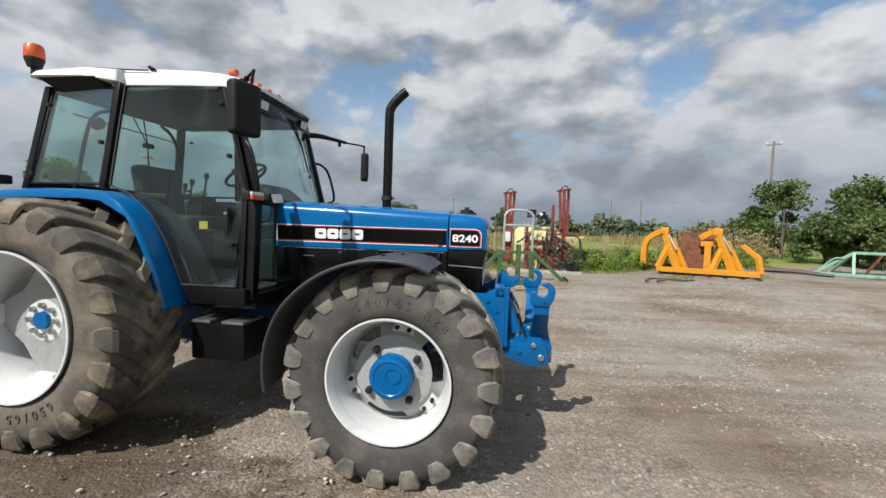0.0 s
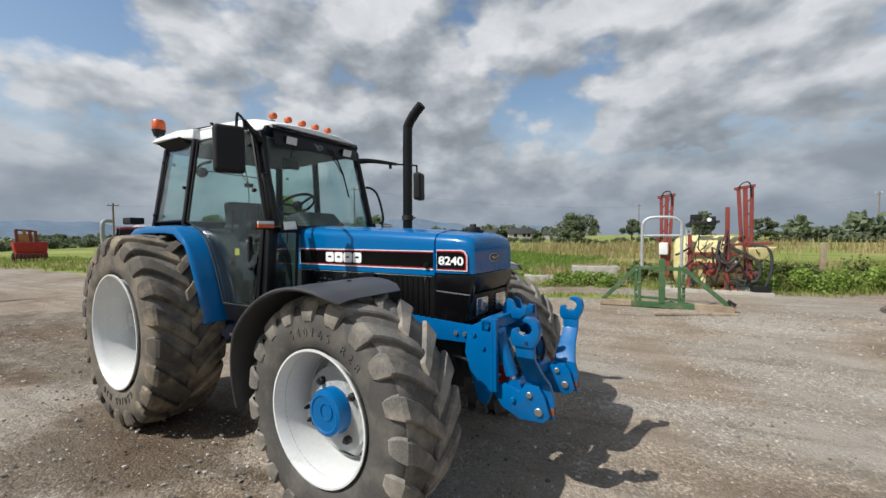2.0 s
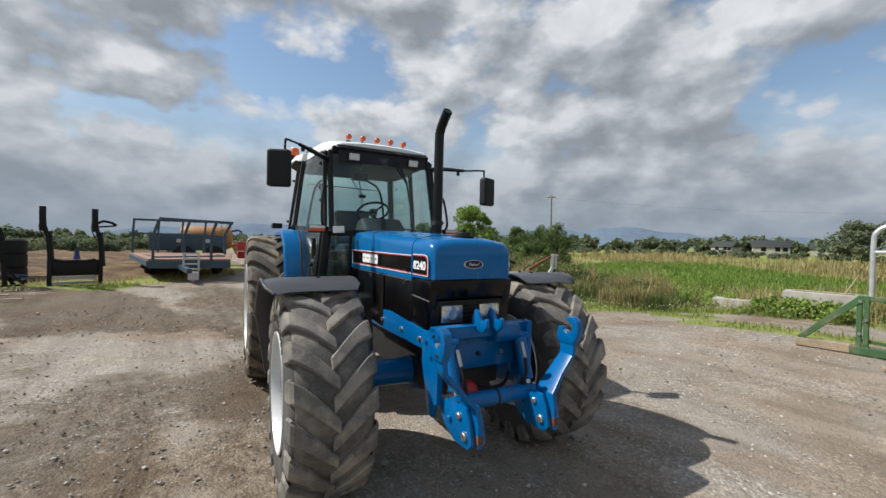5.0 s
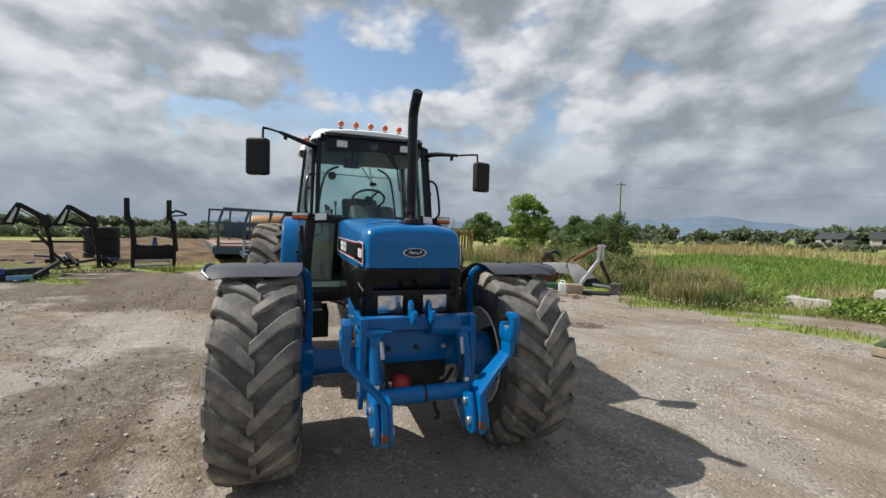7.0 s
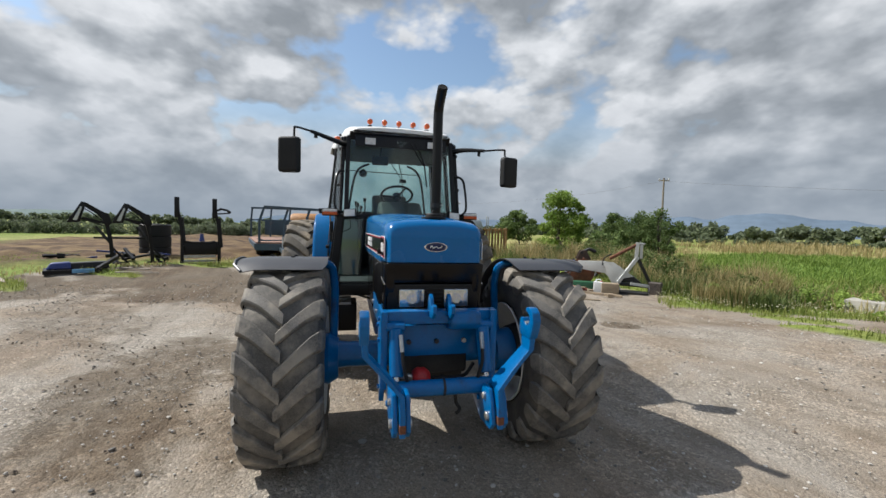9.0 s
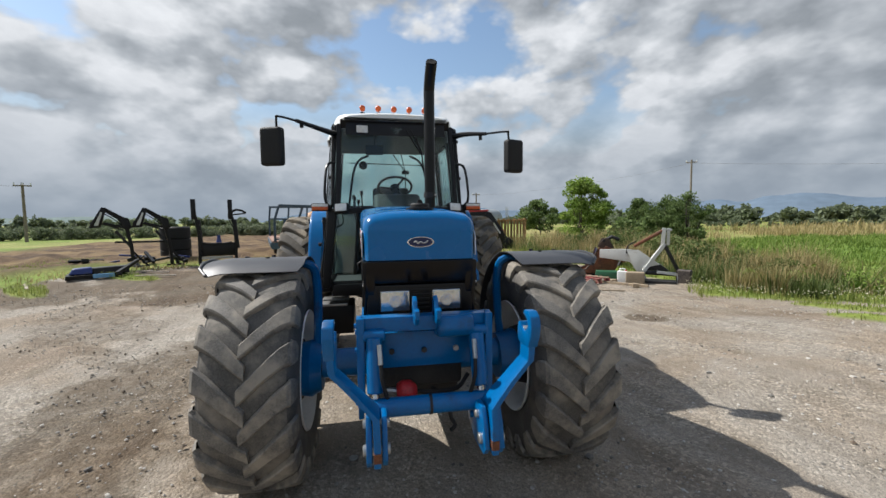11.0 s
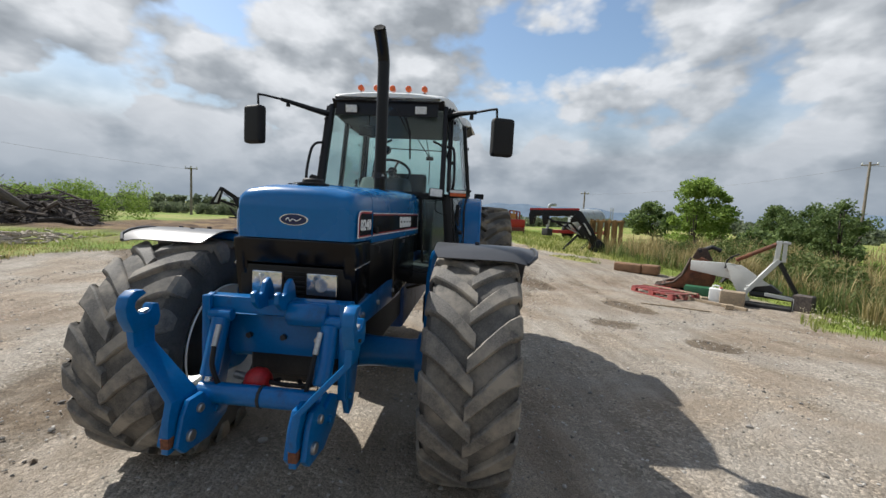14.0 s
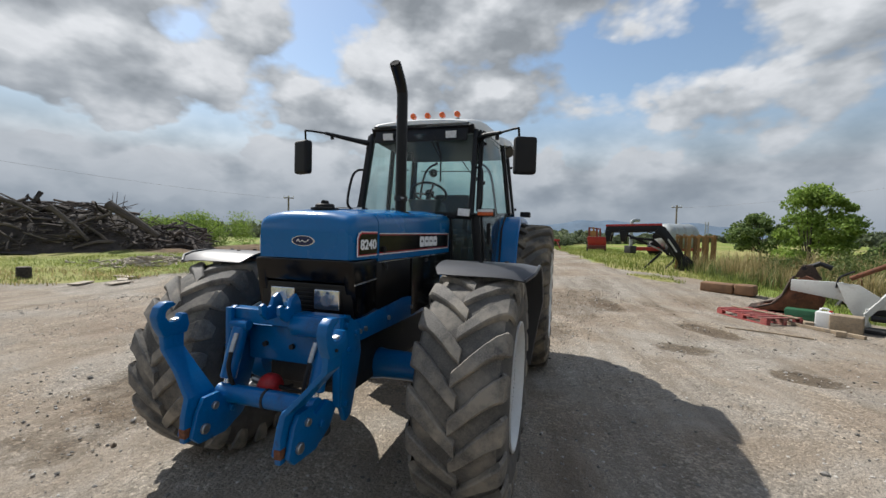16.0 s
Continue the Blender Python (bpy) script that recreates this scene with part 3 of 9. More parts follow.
def wheel(kind, x, y, z, side):
    front = kind == "front"
    R, W, rb, n = (0.712, 0.505, 0.375, 19) if front else (0.879, 0.58, 0.500, 21)
    hub = new("wheel")
    hub.parent = tractor
    turn = rng_w.uniform(0, 1)
    hub.matrix_basis = Matrix.Translation((x, y, z))
    hub["label"] = ("front" if front else "large rear") + " wheel with white rim and dusty lugged tyre"
    spin = Matrix.Rotation(turn, 4, "Y")
    tyre = part("tyre", tyre_carcass(R, W, rb), M_TYRE if front else M_TYRE2, hub, smooth=50)
    tread = part("tread", moved(tyre_lugs(R, W, rb, n, 0.004 if front else 0.0), spin), M_TREAD if front else M_TREAD2, tyre, "dusty worn tread lugs", smooth=20)
    h = R - rb
    band = [(y * W, rb + f * h + 0.003) for y, f in ((-0.43, 0.79), (-0.40, 0.827), (-0.22, 0.874), (0, 0.882), (0.22, 0.874), (0.40, 0.827), (0.43, 0.79))]
    part("tread_floor", lathe(band + [(0.40 * W, rb + 0.75 * h), (-0.40 * W, rb + 0.75 * h)], 80, "y", close=True), M_FLOOR, tyre, "dusty rubber between the lugs", smooth=50)
    flip = Matrix.Diagonal((1, side, 1, 1))
    # rim: outer face towards the outside of the machine
    f = -1
    if front:
        prof = [(0.245, 0.395), (0.255, 0.395), (0.255, 0.383), (0.235, 0.372), (0.20, 0.362), (0.12, 0.345), (0.02, 0.335), (-0.12, 0.335), (-0.22, 0.365), (-0.25, 0.393), (-0.24, 0.398)]
    else:
        prof = [(0.285, 0.520), (0.296, 0.520), (0.296, 0.507), (0.275, 0.492), (0.24, 0.478), (0.16, 0.465), (0.10, 0.445), (-0.16, 0.445), (-0.24, 0.48), (-0.29, 0.515), (-0.28, 0.52)]
    rim = part("rim", moved(soften(lathe(prof, 72, "y"), 0), flip), M_RIM, hub, "white painted steel rim", smooth=40)
    if front:
        centre = disc_with_openings(0.09, 0.252, 0.315, 0.338, 0.115, 0.085, 0.02, 0.01, 0.012, 3, 0.46)
        part("wheel_centre", moved(centre, Matrix.Rotation(0.15, 4, "Y") @ flip), M_RIM, rim, "white wheel centre with openings")
        cap = lathe([(0.02, 0.0), (0.02, 0.142), (0.165, 0.140), (0.185, 0.130), (0.192, 0.108), (0.186, 0.100), (0.188, 0.0)], 40, "y")
        hb = part("hub_cap", moved(cap, flip), M_BLUE2, hub, "blue cast hub cap")
        rings = lathe([(0.182, 0.045), (0.193, 0.045), (0.193, 0.052), (0.182, 0.052)], 24, "y", close=True)
        part("cast_mark", moved(rings, Matrix.Translation((0.02, 0, 0.02)) @ flip), M_BLUE2, hb)
        for k in range(4):
            a = math.pi / 2 * k + 0.62
            b = join(rod((0.19 * math.cos(a), 0.09, 0.19 * math.sin(a)), (0.19 * math.cos(a), 0.128, 0.19 * math.sin(a)), 0.024, 12, 0.004), rod((0.19 * math.cos(a), 0.12, 0.19 * math.sin(a)), (0.19 * math.cos(a), 0.142, 0.19 * math.sin(a)), 0.013, 8))
            part("wheel_stud", moved(b, flip), M_IRON, hub)
        for k in range(3):
            lug = join(prism([(-0.075, 0.262), (0.075, 0.262), (0.055, 0.338), (-0.055, 0.338)], "y", 0.004, 0.062, 0.006))
            ob = part("rim_lug", moved(lug, Matrix.Rotation(radians(10 + 120 * k), 4, "Y") @ flip), M_RIM, rim, "welded rim lug, chipped white paint")
            for dx in (-0.04, 0.04):
                nut = join(rod((dx, 0.055, 0.297), (dx, 0.082, 0.297), 0.015, 6), rod((dx, 0.06, 0.297), (dx, 0.098, 0.297), 0.008, 8))
                part("lug_bolt", moved(nut, Matrix.Rotation(radians(10 + 120 * k), 4, "Y") @ flip), M_IRON, ob)
        back = lathe([(-0.20, 0.0), (-0.20, 0.20), (-0.05, 0.24), (0.03, 0.18), (0.03, 0.0)], 32, "y")
        part("hub_carrier", moved(back, flip), M_IRON, hub, "dark cast hub carrier with grease")
    else:
        centre = spider(0.08, 0.447, 0.285, 0.035, -0.02, 0.016)
        part("wheel_centre", moved(centre, Matrix.Rotation(0.04, 4, "Y") @ flip), M_RIM, rim, "white dished wheel centre with scalloped openings")
        back = lathe([(-0.26, 0.0), (-0.26, 0.19), (-0.12, 0.17), (-0.02, 0.15), (-0.02, 0.0)], 28, "y")
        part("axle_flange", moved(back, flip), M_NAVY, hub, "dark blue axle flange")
        for k in range(4):
            a = math.pi / 2 * k + 0.04
            lug = box(-0.075, 0.075, -0.05, 0.035, 0.40, 0.452, 0.006)
            part("rim_bracket", moved(lug, Matrix.Rotation(a, 4, "Y") @ flip), M_RIM, rim)
        flange = lathe([(-0.05, 0.0), (-0.05, 0.16), (0.035, 0.155), (0.04, 0.0)], 32, "y")
        part("hub_flange", moved(flange, flip), M_RIM, hub)
        hubcap = lathe([(0.03, 0.0), (0.03, 0.066), (0.065, 0.062), (0.072, 0.0)], 28, "y")
        part("hub", moved(hubcap, flip), M_BLUE2, hub, "blue axle hub")
        for k in range(8):
            a = math.pi / 4 * k
            part("wheel_stud", moved(rod((0.11 * math.cos(a), 0.03, 0.11 * math.sin(a)), (0.11 * math.cos(a), 0.062, 0.11 * math.sin(a)), 0.020, 8), flip), M_STEEL, hub)
    return hub


rng_w = random.Random(4)
for side in (-1, 1):
    wf = wheel("front", 2.53, side * 0.955, 0.675, side)
    wr = wheel("rear", -0.08, side * 1.03, 0.865, side)
    if side < 0:
        around("540/65 R28", 0.492, -0.2575, 0.072, -0.40, 0.130, wf, M_TYRE, "size_character")
        around("650/65 R38", 0.615, -0.2965, 0.088, 2.50, 0.115, wr, M_TYRE, "size_character")


# bonnet
def hood_ring(x, hw, zb, zt, crown=0.018, rad=0.075):
    pts = []
    for s in (1, -1):
        side = [(hw, zb), (hw, zt - rad - 0.01)]
        arc = [(hw - rad * (1 - math.cos(a)), zt - rad + rad * math.sin(a) - 0.004) for a in [math.pi / 2 * k / 6 for k in range(1, 7)]]
        top = [(hw * 0.55, zt + crown * 0.7), (hw * 0.25, zt + crown)]
        seq = side + arc + top
        pts += [(x, s * y, z) for y, z in (seq if s > 0 else seq[::-1])]
    return pts


HOOD = [(1.29, 0.378, 1.80), (1.7, 0.366, 1.785), (2.2, 0.350, 1.765), (2.762, 0.332, 1.738)]
part("bonnet", loft([hood_ring(x, w, 1.43, z) for x, w, z in HOOD]), M_BLUE, tractor, "glossy blue steel bonnet", smooth=30)
NOSE = [(2.772, 0.332, 1.736, 0.075), (2.92, 0.330, 1.727, 0.072), (3.01, 0.322, 1.715, 0.07), (3.05, 0.312, 1.695, 0.06), (3.070, 0.296, 1.665, 0.05)]
part("bonnet_nose", loft([hood_ring(x, w, 1.452, z, 0.014, r) for x, w, z, r in NOSE]), M_BLUE, tractor, "rounded blue bonnet nose", smooth=40)
for s in (-1, 1):
    def hw(x):
        return 0.378 - (x - 1.29) * (0.378 - 0.332) / (2.762 - 1.29)

    def strip(x0, x1, z0a, z0b, z1a, z1b, off):
        """A decal on the bonnet's side, with its own heights at either end."""
        pts = [(x0, s * (hw(x0) + off), z0a), (x1, s * (hw(x1) + off), z0b), (x1, s * (hw(x1) + off), z1b), (x0, s * (hw(x0) + off), z1a)]
        return plate(pts, 0.002, 0)

    part("side_stripe", strip(1.325, 2.752, 1.478, 1.478, 1.605, 1.600, 0.002), M_BLACK, tractor, "black side stripe")
    part("stripe_line", strip(1.325, 2.752, 1.470, 1.470, 1.477, 1.477, 0.003), M_WHITE, tractor)
    part("stripe_line", strip(1.325, 2.752, 1.606, 1.601, 1.612, 1.607, 0.003), M_WHITE, tractor)
    part("stripe_line", strip(1.325, 1.333, 1.470, 1.470, 1.612, 1.612, 0.0035), M_WHITE, tractor)
    part("red_line", strip(1.335, 2.752, 1.481, 1.481, 1.486, 1.486, 0.0045), M_RED, tractor)
    part("red_line", strip(1.335, 2.752, 1.598, 1.593, 1.603, 1.598, 0.0045), M_RED, tractor)
    # the nose's panel with its rounded front end
    fy = s * 0.3335
    base = [(2.785, 1.482), (3.018, 1.482), (3.018, 1.57), (3.005, 1.592), (2.98, 1.602), (2.785, 1.602)]
    part("number_panel_edge", prism([(2.782, 1.470), (3.032, 1.470), (3.032, 1.575), (3.015, 1.606), (2.985, 1.616), (2.782, 1.616)], "y", fy - s * 0.004, fy, 0), M_WHITE, tractor)
    part("number_panel_line", prism([(2.784, 1.475), (3.027, 1.475), (3.027, 1.573), (3.011, 1.601), (2.983, 1.611), (2.784, 1.611)], "y", fy - s * 0.003, fy + s * 0.001, 0), M_RED, tractor)
    part("number_panel", prism(base, "y", fy - s * 0.003, fy + s * 0.002, 0), M_BLACK, tractor)
    face = Matrix.Translation((2.902, fy + s * 0.003, 1.536)) @ (Matrix.Rotation(radians(90), 4, "X") if s < 0 else Matrix.Rotation(radians(180), 4, "Z") @ Matrix.Rotation(radians(90), 4, "X"))
    part("model_number", lettering("8240", 0.080, face @ Matrix.Diagonal((1.28, 1, 1, 1)), 0.001, 0.0022), M_WHITE, tractor, "white model number")
    # maker's mark: four plain white blocks
    slope = math.atan((0.378 - 0.332) / (2.762 - 1.29)) * (-s)
    for k in range(4):
        xa = 1.662 + k * 0.104
        shape = [(0, 0.012), (0.012, 0), (0.082, 0), (0.094, 0.012), (0.094, 0.070), (0.082, 0.082), (0.012, 0.082), (0, 0.070)]
        m4 = Matrix.Translation((xa, s * (hw(xa) + 0.0045), 1.501)) @ Matrix.Rotation(slope, 4, "Z")
        mark = part("maker_mark", moved(prism(shape, "y", -0.001, 0.001, 0), m4), M_WHITE, tractor, "plain white block of a mark")
        m5 = Matrix.Translation((xa, s * (hw(xa) + 0.006), 1.501)) @ Matrix.Rotation(slope, 4, "Z")
        part("mark_slot", moved(prism([(0.030, 0.036), (0.064, 0.036), (0.064, 0.050), (0.030, 0.050)], "y", -0.001, 0.001, 0), m5), M_BLACK, mark)
    # engine side panels under the bonnet
    part("side_panel", prism([(1.30, 1.02), (2.20, 0.98), (2.20, 1.425), (1.30, 1.425)], "y", s * 0.30, s * 0.352, 0.01), M_BLACK, tractor, "gloss black engine side panel")
    part("trim_line", strip(1.55, 2.18, 1.352, 1.352, 1.357, 1.357, -0.016), M_CHROME, tractor)
    part("trim_line", strip(1.34, 2.74, 1.418, 1.418, 1.424, 1.424, -0.004), M_CHROME, tractor)
    part("panel_latch", box(1.86, 1.93, s * 0.345, s * 0.362, 1.375, 1.402, 0.004), M_IRON, tractor, "recessed black panel latch")
    part("louvre_panel", box(2.205, 2.765, s * 0.25, s * 0.318, 1.00, 1.425, 0.006), M_FRAME, tractor)
    for k in range(11):
        x = 2.225 + k * 0.05
        part("louvre", prism([(x, s * 0.312), (x + 0.034, s * 0.312), (x + 0.034, s * 0.322), (x + 0.010, s * 0.345), (x, s * 0.335)], "z", 1.0 + 0.006 * k, 1.42, 0.002), M_FRAME, tractor)
    part("front_side_panel", prism([(2.768, 1.03), (2.98, 1.10), (3.02, 1.13), (3.05, 1.31), (3.075, 1.445), (2.768, 1.445)], "y", s * 0.26, s * 0.330, 0.012), M_BLACK, tractor, "gloss black front side panel")
    part("trim_line", prism([(2.775, 1.318), (3.05, 1.306), (3.05, 1.314), (2.775, 1.326)], "y", s * 0.327, s * 0.3325, 0), M_CHROME, tractor)
    part("bonnet_catch", join(lathe([(-0.012, 0), (-0.012, 0.022), (0.012, 0.022), (0.012, 0)], 16, "y"), box(-0.006, 0.006, -0.016, 0.016, -0.02, 0.02, 0.002)), M_FRAME, tractor).matrix_basis = Matrix.Translation((2.70, s * 0.338, 1.500))
    part("hose_hook", tube([(2.70, s * 0.335, 1.42), (2.70, s * 0.365, 1.40), (2.70, s * 0.36, 1.37)], 0.006, 8, 4), M_IRON, tractor)

# front face below the blue nose
part("nose_panel", prism([(2.80, 1.312), (3.045, 1.312), (3.082, 1.448), (2.80, 1.448)], "y", -0.322, 0.322, 0.015, 3), M_BLACK, tractor, "gloss black nose panel")
part("lamp_surround", prism([(2.80, 1.10), (2.99, 1.10), (3.03, 1.13), (3.045, 1.306), (2.80, 1.306)], "y", -0.31, 0.31, 0.01, 2), M_FRAME, tractor, "black headlamp surround")
for k in range(6):
    z = 1.135 + k * 0.026
    part("grille_slat", box(3.025, 3.048, -0.055, 0.055, z, z + 0.013, 0.003), M_FRAME, tractor)
for s in (-1, 1):
    lamp = part("headlamp", box(3.02, 3.046, s * 0.150 - 0.094, s * 0.150 + 0.094, 1.146, 1.282, 0.008), M_FRAME, tractor, "rectangular headlamp")
    part("lens", box(3.04, 3.056, s * 0.150 - 0.083, s * 0.150 + 0.083, 1.155, 1.273, 0.012, 3), M_LENS, lamp, "clear ribbed lens")
    part("lamp_bulb", lathe([(3.052, 0.0), (3.0555, 0.02), (3.0560, 0.034), (3.0545, 0.036)], 20, "x"), M_CHROME, lamp).matrix_basis = Matrix.Translation((0.003, s * 0.150, 1.212))
part("bonnet_badge_rim", moved(lathe([(0, 0.001), (0.006, 0.001), (0.006, 0.054), (0, 0.058)], 40, "x"), Matrix.Translation((3.066, 0, 1.553)) @ Matrix.Diagonal((1, 1.42, 0.56, 1))), M_CHROME, tractor, "oval chrome badge rim")
part("bonnet_badge", moved(lathe([(0, 0.001), (0.009, 0.001), (0.0085, 0.048), (0, 0.049)], 40, "x"), Matrix.Translation((3.066, 0, 1.553)) @ Matrix.Diagonal((1, 1.42, 0.56, 1))), surf("badge_navy", (0.006, 0.012, 0.06), 0.25, var=0.05, bump=0), tractor, "dark blue oval badge")
part("badge_mark", tube([(3.0765, -0.040, 1.548), (3.0765, -0.028, 1.562), (3.0765, -0.018, 1.545), (3.0765, -0.002, 1.556), (3.0765, 0.014, 1.547), (3.0765, 0.030, 1.552), (3.0765, 0.042, 1.562)], 0.0022, 6, 4), M_WHITE, tractor)
cap = part("filler_cap", join(lathe([(0, 0.085), (0.012, 0.085), (0.014, 0.06), (0.030, 0.058), (0.038, 0.05), (0.038, 0.0)], 32, "z"), rod((-0.02, 0, 0.045), (0.02, 0, 0.045), 0.016, 10)), M_RUBBER, tractor, "black ribbed filler cap")
cap.matrix_basis = Matrix.Translation((2.88, 0.02, 1.742))

# exhaust stack
ex = part("exhaust_pipe", tube([(2.10, 0.20, 1.70), (2.105, 0.20, 2.1), (2.11, 0.20, 2.62), (2.125, 0.20, 2.72), (2.19, 0.20, 2.80), (2.265, 0.20, 2.865)], 0.043, 20, 6), M_FRAME, tractor, "black upright exhaust pipe with bent tip", smooth=60)
part("pipe_mouth", moved(lathe([(0, 0.0), (0.004, 0.036), (0, 0.040)], 20, "z"), Matrix.Translation((2.267, 0.20, 2.867)) @ Matrix.Rotation(radians(49), 4, "Y")), surf("soot", (0.004, 0.004, 0.004), 0.9, var=0.1, bump=0), ex)
part("pipe_clamp", lathe([(1.86, 0.044), (1.86, 0.052), (1.90, 0.052), (1.90, 0.044)], 20, "z", close=True), M_IRON, ex).matrix_basis = Matrix.Translation((2.102, 0.20, 0))
part("clamp_bolt", rod((2.04, 0.235, 1.88), (2.17, 0.235, 1.88), 0.007, 8), M_STEEL, ex)
part("pipe_collar", lathe([(1.745, 0.05), (1.745, 0.075), (1.775, 0.07), (1.775, 0.045)], 24, "z", close=True), M_FRAME, tractor).matrix_basis = Matrix.Translation((2.10, 0.20, 0))

# chassis, engine and transmission
part("engine_block", box(1.25, 2.95, -0.24, 0.24, 0.62, 1.40, 0.03), M_IRON, tractor, "dark engine block")
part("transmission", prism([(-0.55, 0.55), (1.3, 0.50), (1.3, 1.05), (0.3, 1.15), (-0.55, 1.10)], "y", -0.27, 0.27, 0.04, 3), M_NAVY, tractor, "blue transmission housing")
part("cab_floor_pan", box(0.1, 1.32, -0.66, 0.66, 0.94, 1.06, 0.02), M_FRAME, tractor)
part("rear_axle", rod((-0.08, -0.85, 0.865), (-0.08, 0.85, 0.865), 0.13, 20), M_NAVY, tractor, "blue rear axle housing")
for s in (-1, 1):
    part("chassis_rail", prism([(1.9, 0.96), (3.22, 0.99), (3.22, 1.10), (2.35, 1.14), (1.9, 1.10)], "y", s * 0.315, s * 0.345, 0.006), M_BLUE2, tractor, "blue side rail")
    for x in (2.2, 2.62, 2.95, 3.02):
        part("rail_bolt", bolt((x, s * 0.349, 1.045), "y", 0.016), M_STEEL, tractor)
    part("axle_arm", loft([[(2.53 + 0.085 * math.cos(a) * k, s * y, 0.70 + 0.095 * math.sin(a) * k) for a in [math.pi / 8 * j for j in range(16)]] for y, k in ((0.10, 1.35), (0.3, 1.05), (0.55, 1.0), (0.68, 1.15))]), M_BLUE2, tractor, "blue front axle arm")
    part("swivel_hub", lathe([(-0.11, 0.0), (-0.11, 0.16), (0.03, 0.19), (0.10, 0.15), (0.10, 0.0)], 28, "y"), M_BLUE2, tractor).matrix_basis = Matrix.Translation((2.53, s * 0.72, 0.675))
    part("steering_rod", rod((2.34, s * 0.12, 0.70), (2.36, s * 0.70, 0.69), 0.018, 10), M_STEEL, tractor)
    part("steering_ram", rod((2.34, s * 0.08, 0.70), (2.35, s * 0.42, 0.695), 0.034, 14), M_IRON, tractor)
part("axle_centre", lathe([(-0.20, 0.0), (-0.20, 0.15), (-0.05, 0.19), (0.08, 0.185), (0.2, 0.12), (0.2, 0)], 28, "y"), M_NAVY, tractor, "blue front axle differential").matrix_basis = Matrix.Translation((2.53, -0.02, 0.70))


# front mudguards
def sweep(profile, ys, thick):
    """A bent sheet: the profile lies in x and z, and ys gives for each point the inner and outer edge."""
    bm = bmesh.new()
    rows = []
    for (x, z), (a, b) in zip(profile, ys):
        rows.append([bm.verts.new((x, a + (b - a) * k / 6, z - 0.018 * max(0, (k - 4.5) / 1.5) ** 2)) for k in range(7)])
    for p, q in zip(rows, rows[1:]):
        for k in range(6):
            bm.faces.new((p[k], p[k + 1], q[k + 1], q[k]))
    bmesh.ops.recalc_face_normals(bm, faces=bm.faces)
    bmesh.ops.solidify(bm, geom=bm.faces[:], thickness=thick)
    bmesh.ops.recalc_face_normals(bm, faces=bm.faces)
    return bm


for s in (-1, 1):
    prof, ys = [], []
    for k in range(23):
        a = radians(186 - k * 4.8)
        r = 0.785
        x, z = 2.52 + r * math.cos(a), 0.655 + r * math.sin(a)
        prof.append((x, z))
        f = min(1, k / 9)
        ys.append((s * 0.70, s * (1.22 + 0.09 * f)))
    prof += [(2.72, 1.408), (2.775, 1.372)]
    ys += [(s * 0.70, s * 1.30), (s * 0.73, s * 1.25)]
    guard = part("front_mudguard", sweep(prof, ys, 0.007), M_MUD, tractor, "grey-black plastic front mudguard", smooth=50)
    lip = [(x, s * (abs(b[1]) - 0.002), z - 0.012) for (x, z), b in zip(prof, ys)]
    part("mudguard_lip", tube(lip, 0.010, 8), M_MUD, guard)
    stay = [(2.53, s * 0.66, 0.74), (2.47, s * 0.655, 0.95), (2.42, s * 0.66, 1.25), (2.44, s * 0.72, 1.385), (2.46, s * 1.0, 1.388)]
    part("mudguard_stay", tube(stay, 0.03, 8, 5), M_BLUE2, tractor, "blue mudguard bracket")
    for x, y in ((2.38, 0.95), (2.55, 0.95), (2.46, 1.1)):
        part("guard_bolt", rod((x, s * y, 1.425), (x, s * y, 1.446), 0.014, 8), M_RUBBER, guard)

# rear wings
WING = [(0.805, 0.975), (0.765, 1.12), (0.695, 1.32), (0.615, 1.50), (0.525, 1.65), (0.43, 1.75), (0.31, 1.812), (0.12, 1.828), (-0.30, 1.828), (-0.58, 1.81), (-0.73, 1.745), (-0.85, 1.63)]
for s in (-1, 1):
    rings = []
    for i, (x, z) in enumerate(WING):
        p0, p1 = WING[max(i - 1, 0)], WING[min(i + 1, len(WING) - 1)]
        d = Vector((p1[0] - p0[0], 0, p1[1] - p0[1])).normalized()
        n = Vector((d.z, 0, -d.x)) * (1 if d.x < 0 else 1)
        n = n if n.z > -0.2 else -n
        n = Vector((abs(d.z) if x > 0.2 else -abs(d.z), 0, abs(d.x)))
        c = Vector((x, 0, z))
        yi, yo = 0.745, 0.97
        sec = [(yi, 0), (yo - 0.035, 0), (yo - 0.010, -0.010), (yo, -0.035), (yo, -0.07), (yo - 0.012, -0.07), (yo - 0.012, -0.03), (yo - 0.04, -0.014), (yi, -0.014)]
        lip = 0.40 if i < 5 else 1.0
        rings.append([c + n * (b * lip) + Vector((0, s * a, 0)) for a, b in sec])
    part("rear_wing", loft(rings), M_BLUE, tractor, "blue rear wing over the big wheel", smooth=40)
    inner = WING + [(-0.86, 1.25), (0.2, 1.0), (0.72, 0.97)]
    part("wing_side", prism(inner, "y", s * 0.70, s * 0.745, 0.004), M_FRAME, tractor, "black inner wing panel")
    lamp = part("tail_lamp", box(-0.80, -0.60, s * 0.86, s * 0.99, 1.855, 1.925, 0.012), M_RUBBER, tractor, "black tail lamp on the wing")
    part("tail_lens", box(-0.815, -0.798, s * 0.87, s * 0.98, 1.865, 1.915, 0.005), M_REDCAP, lamp)

# cab frame
def smooth_step(t):
    t = max(0.0, min(1.0, t))
    return t * t * (3 - 2 * t)


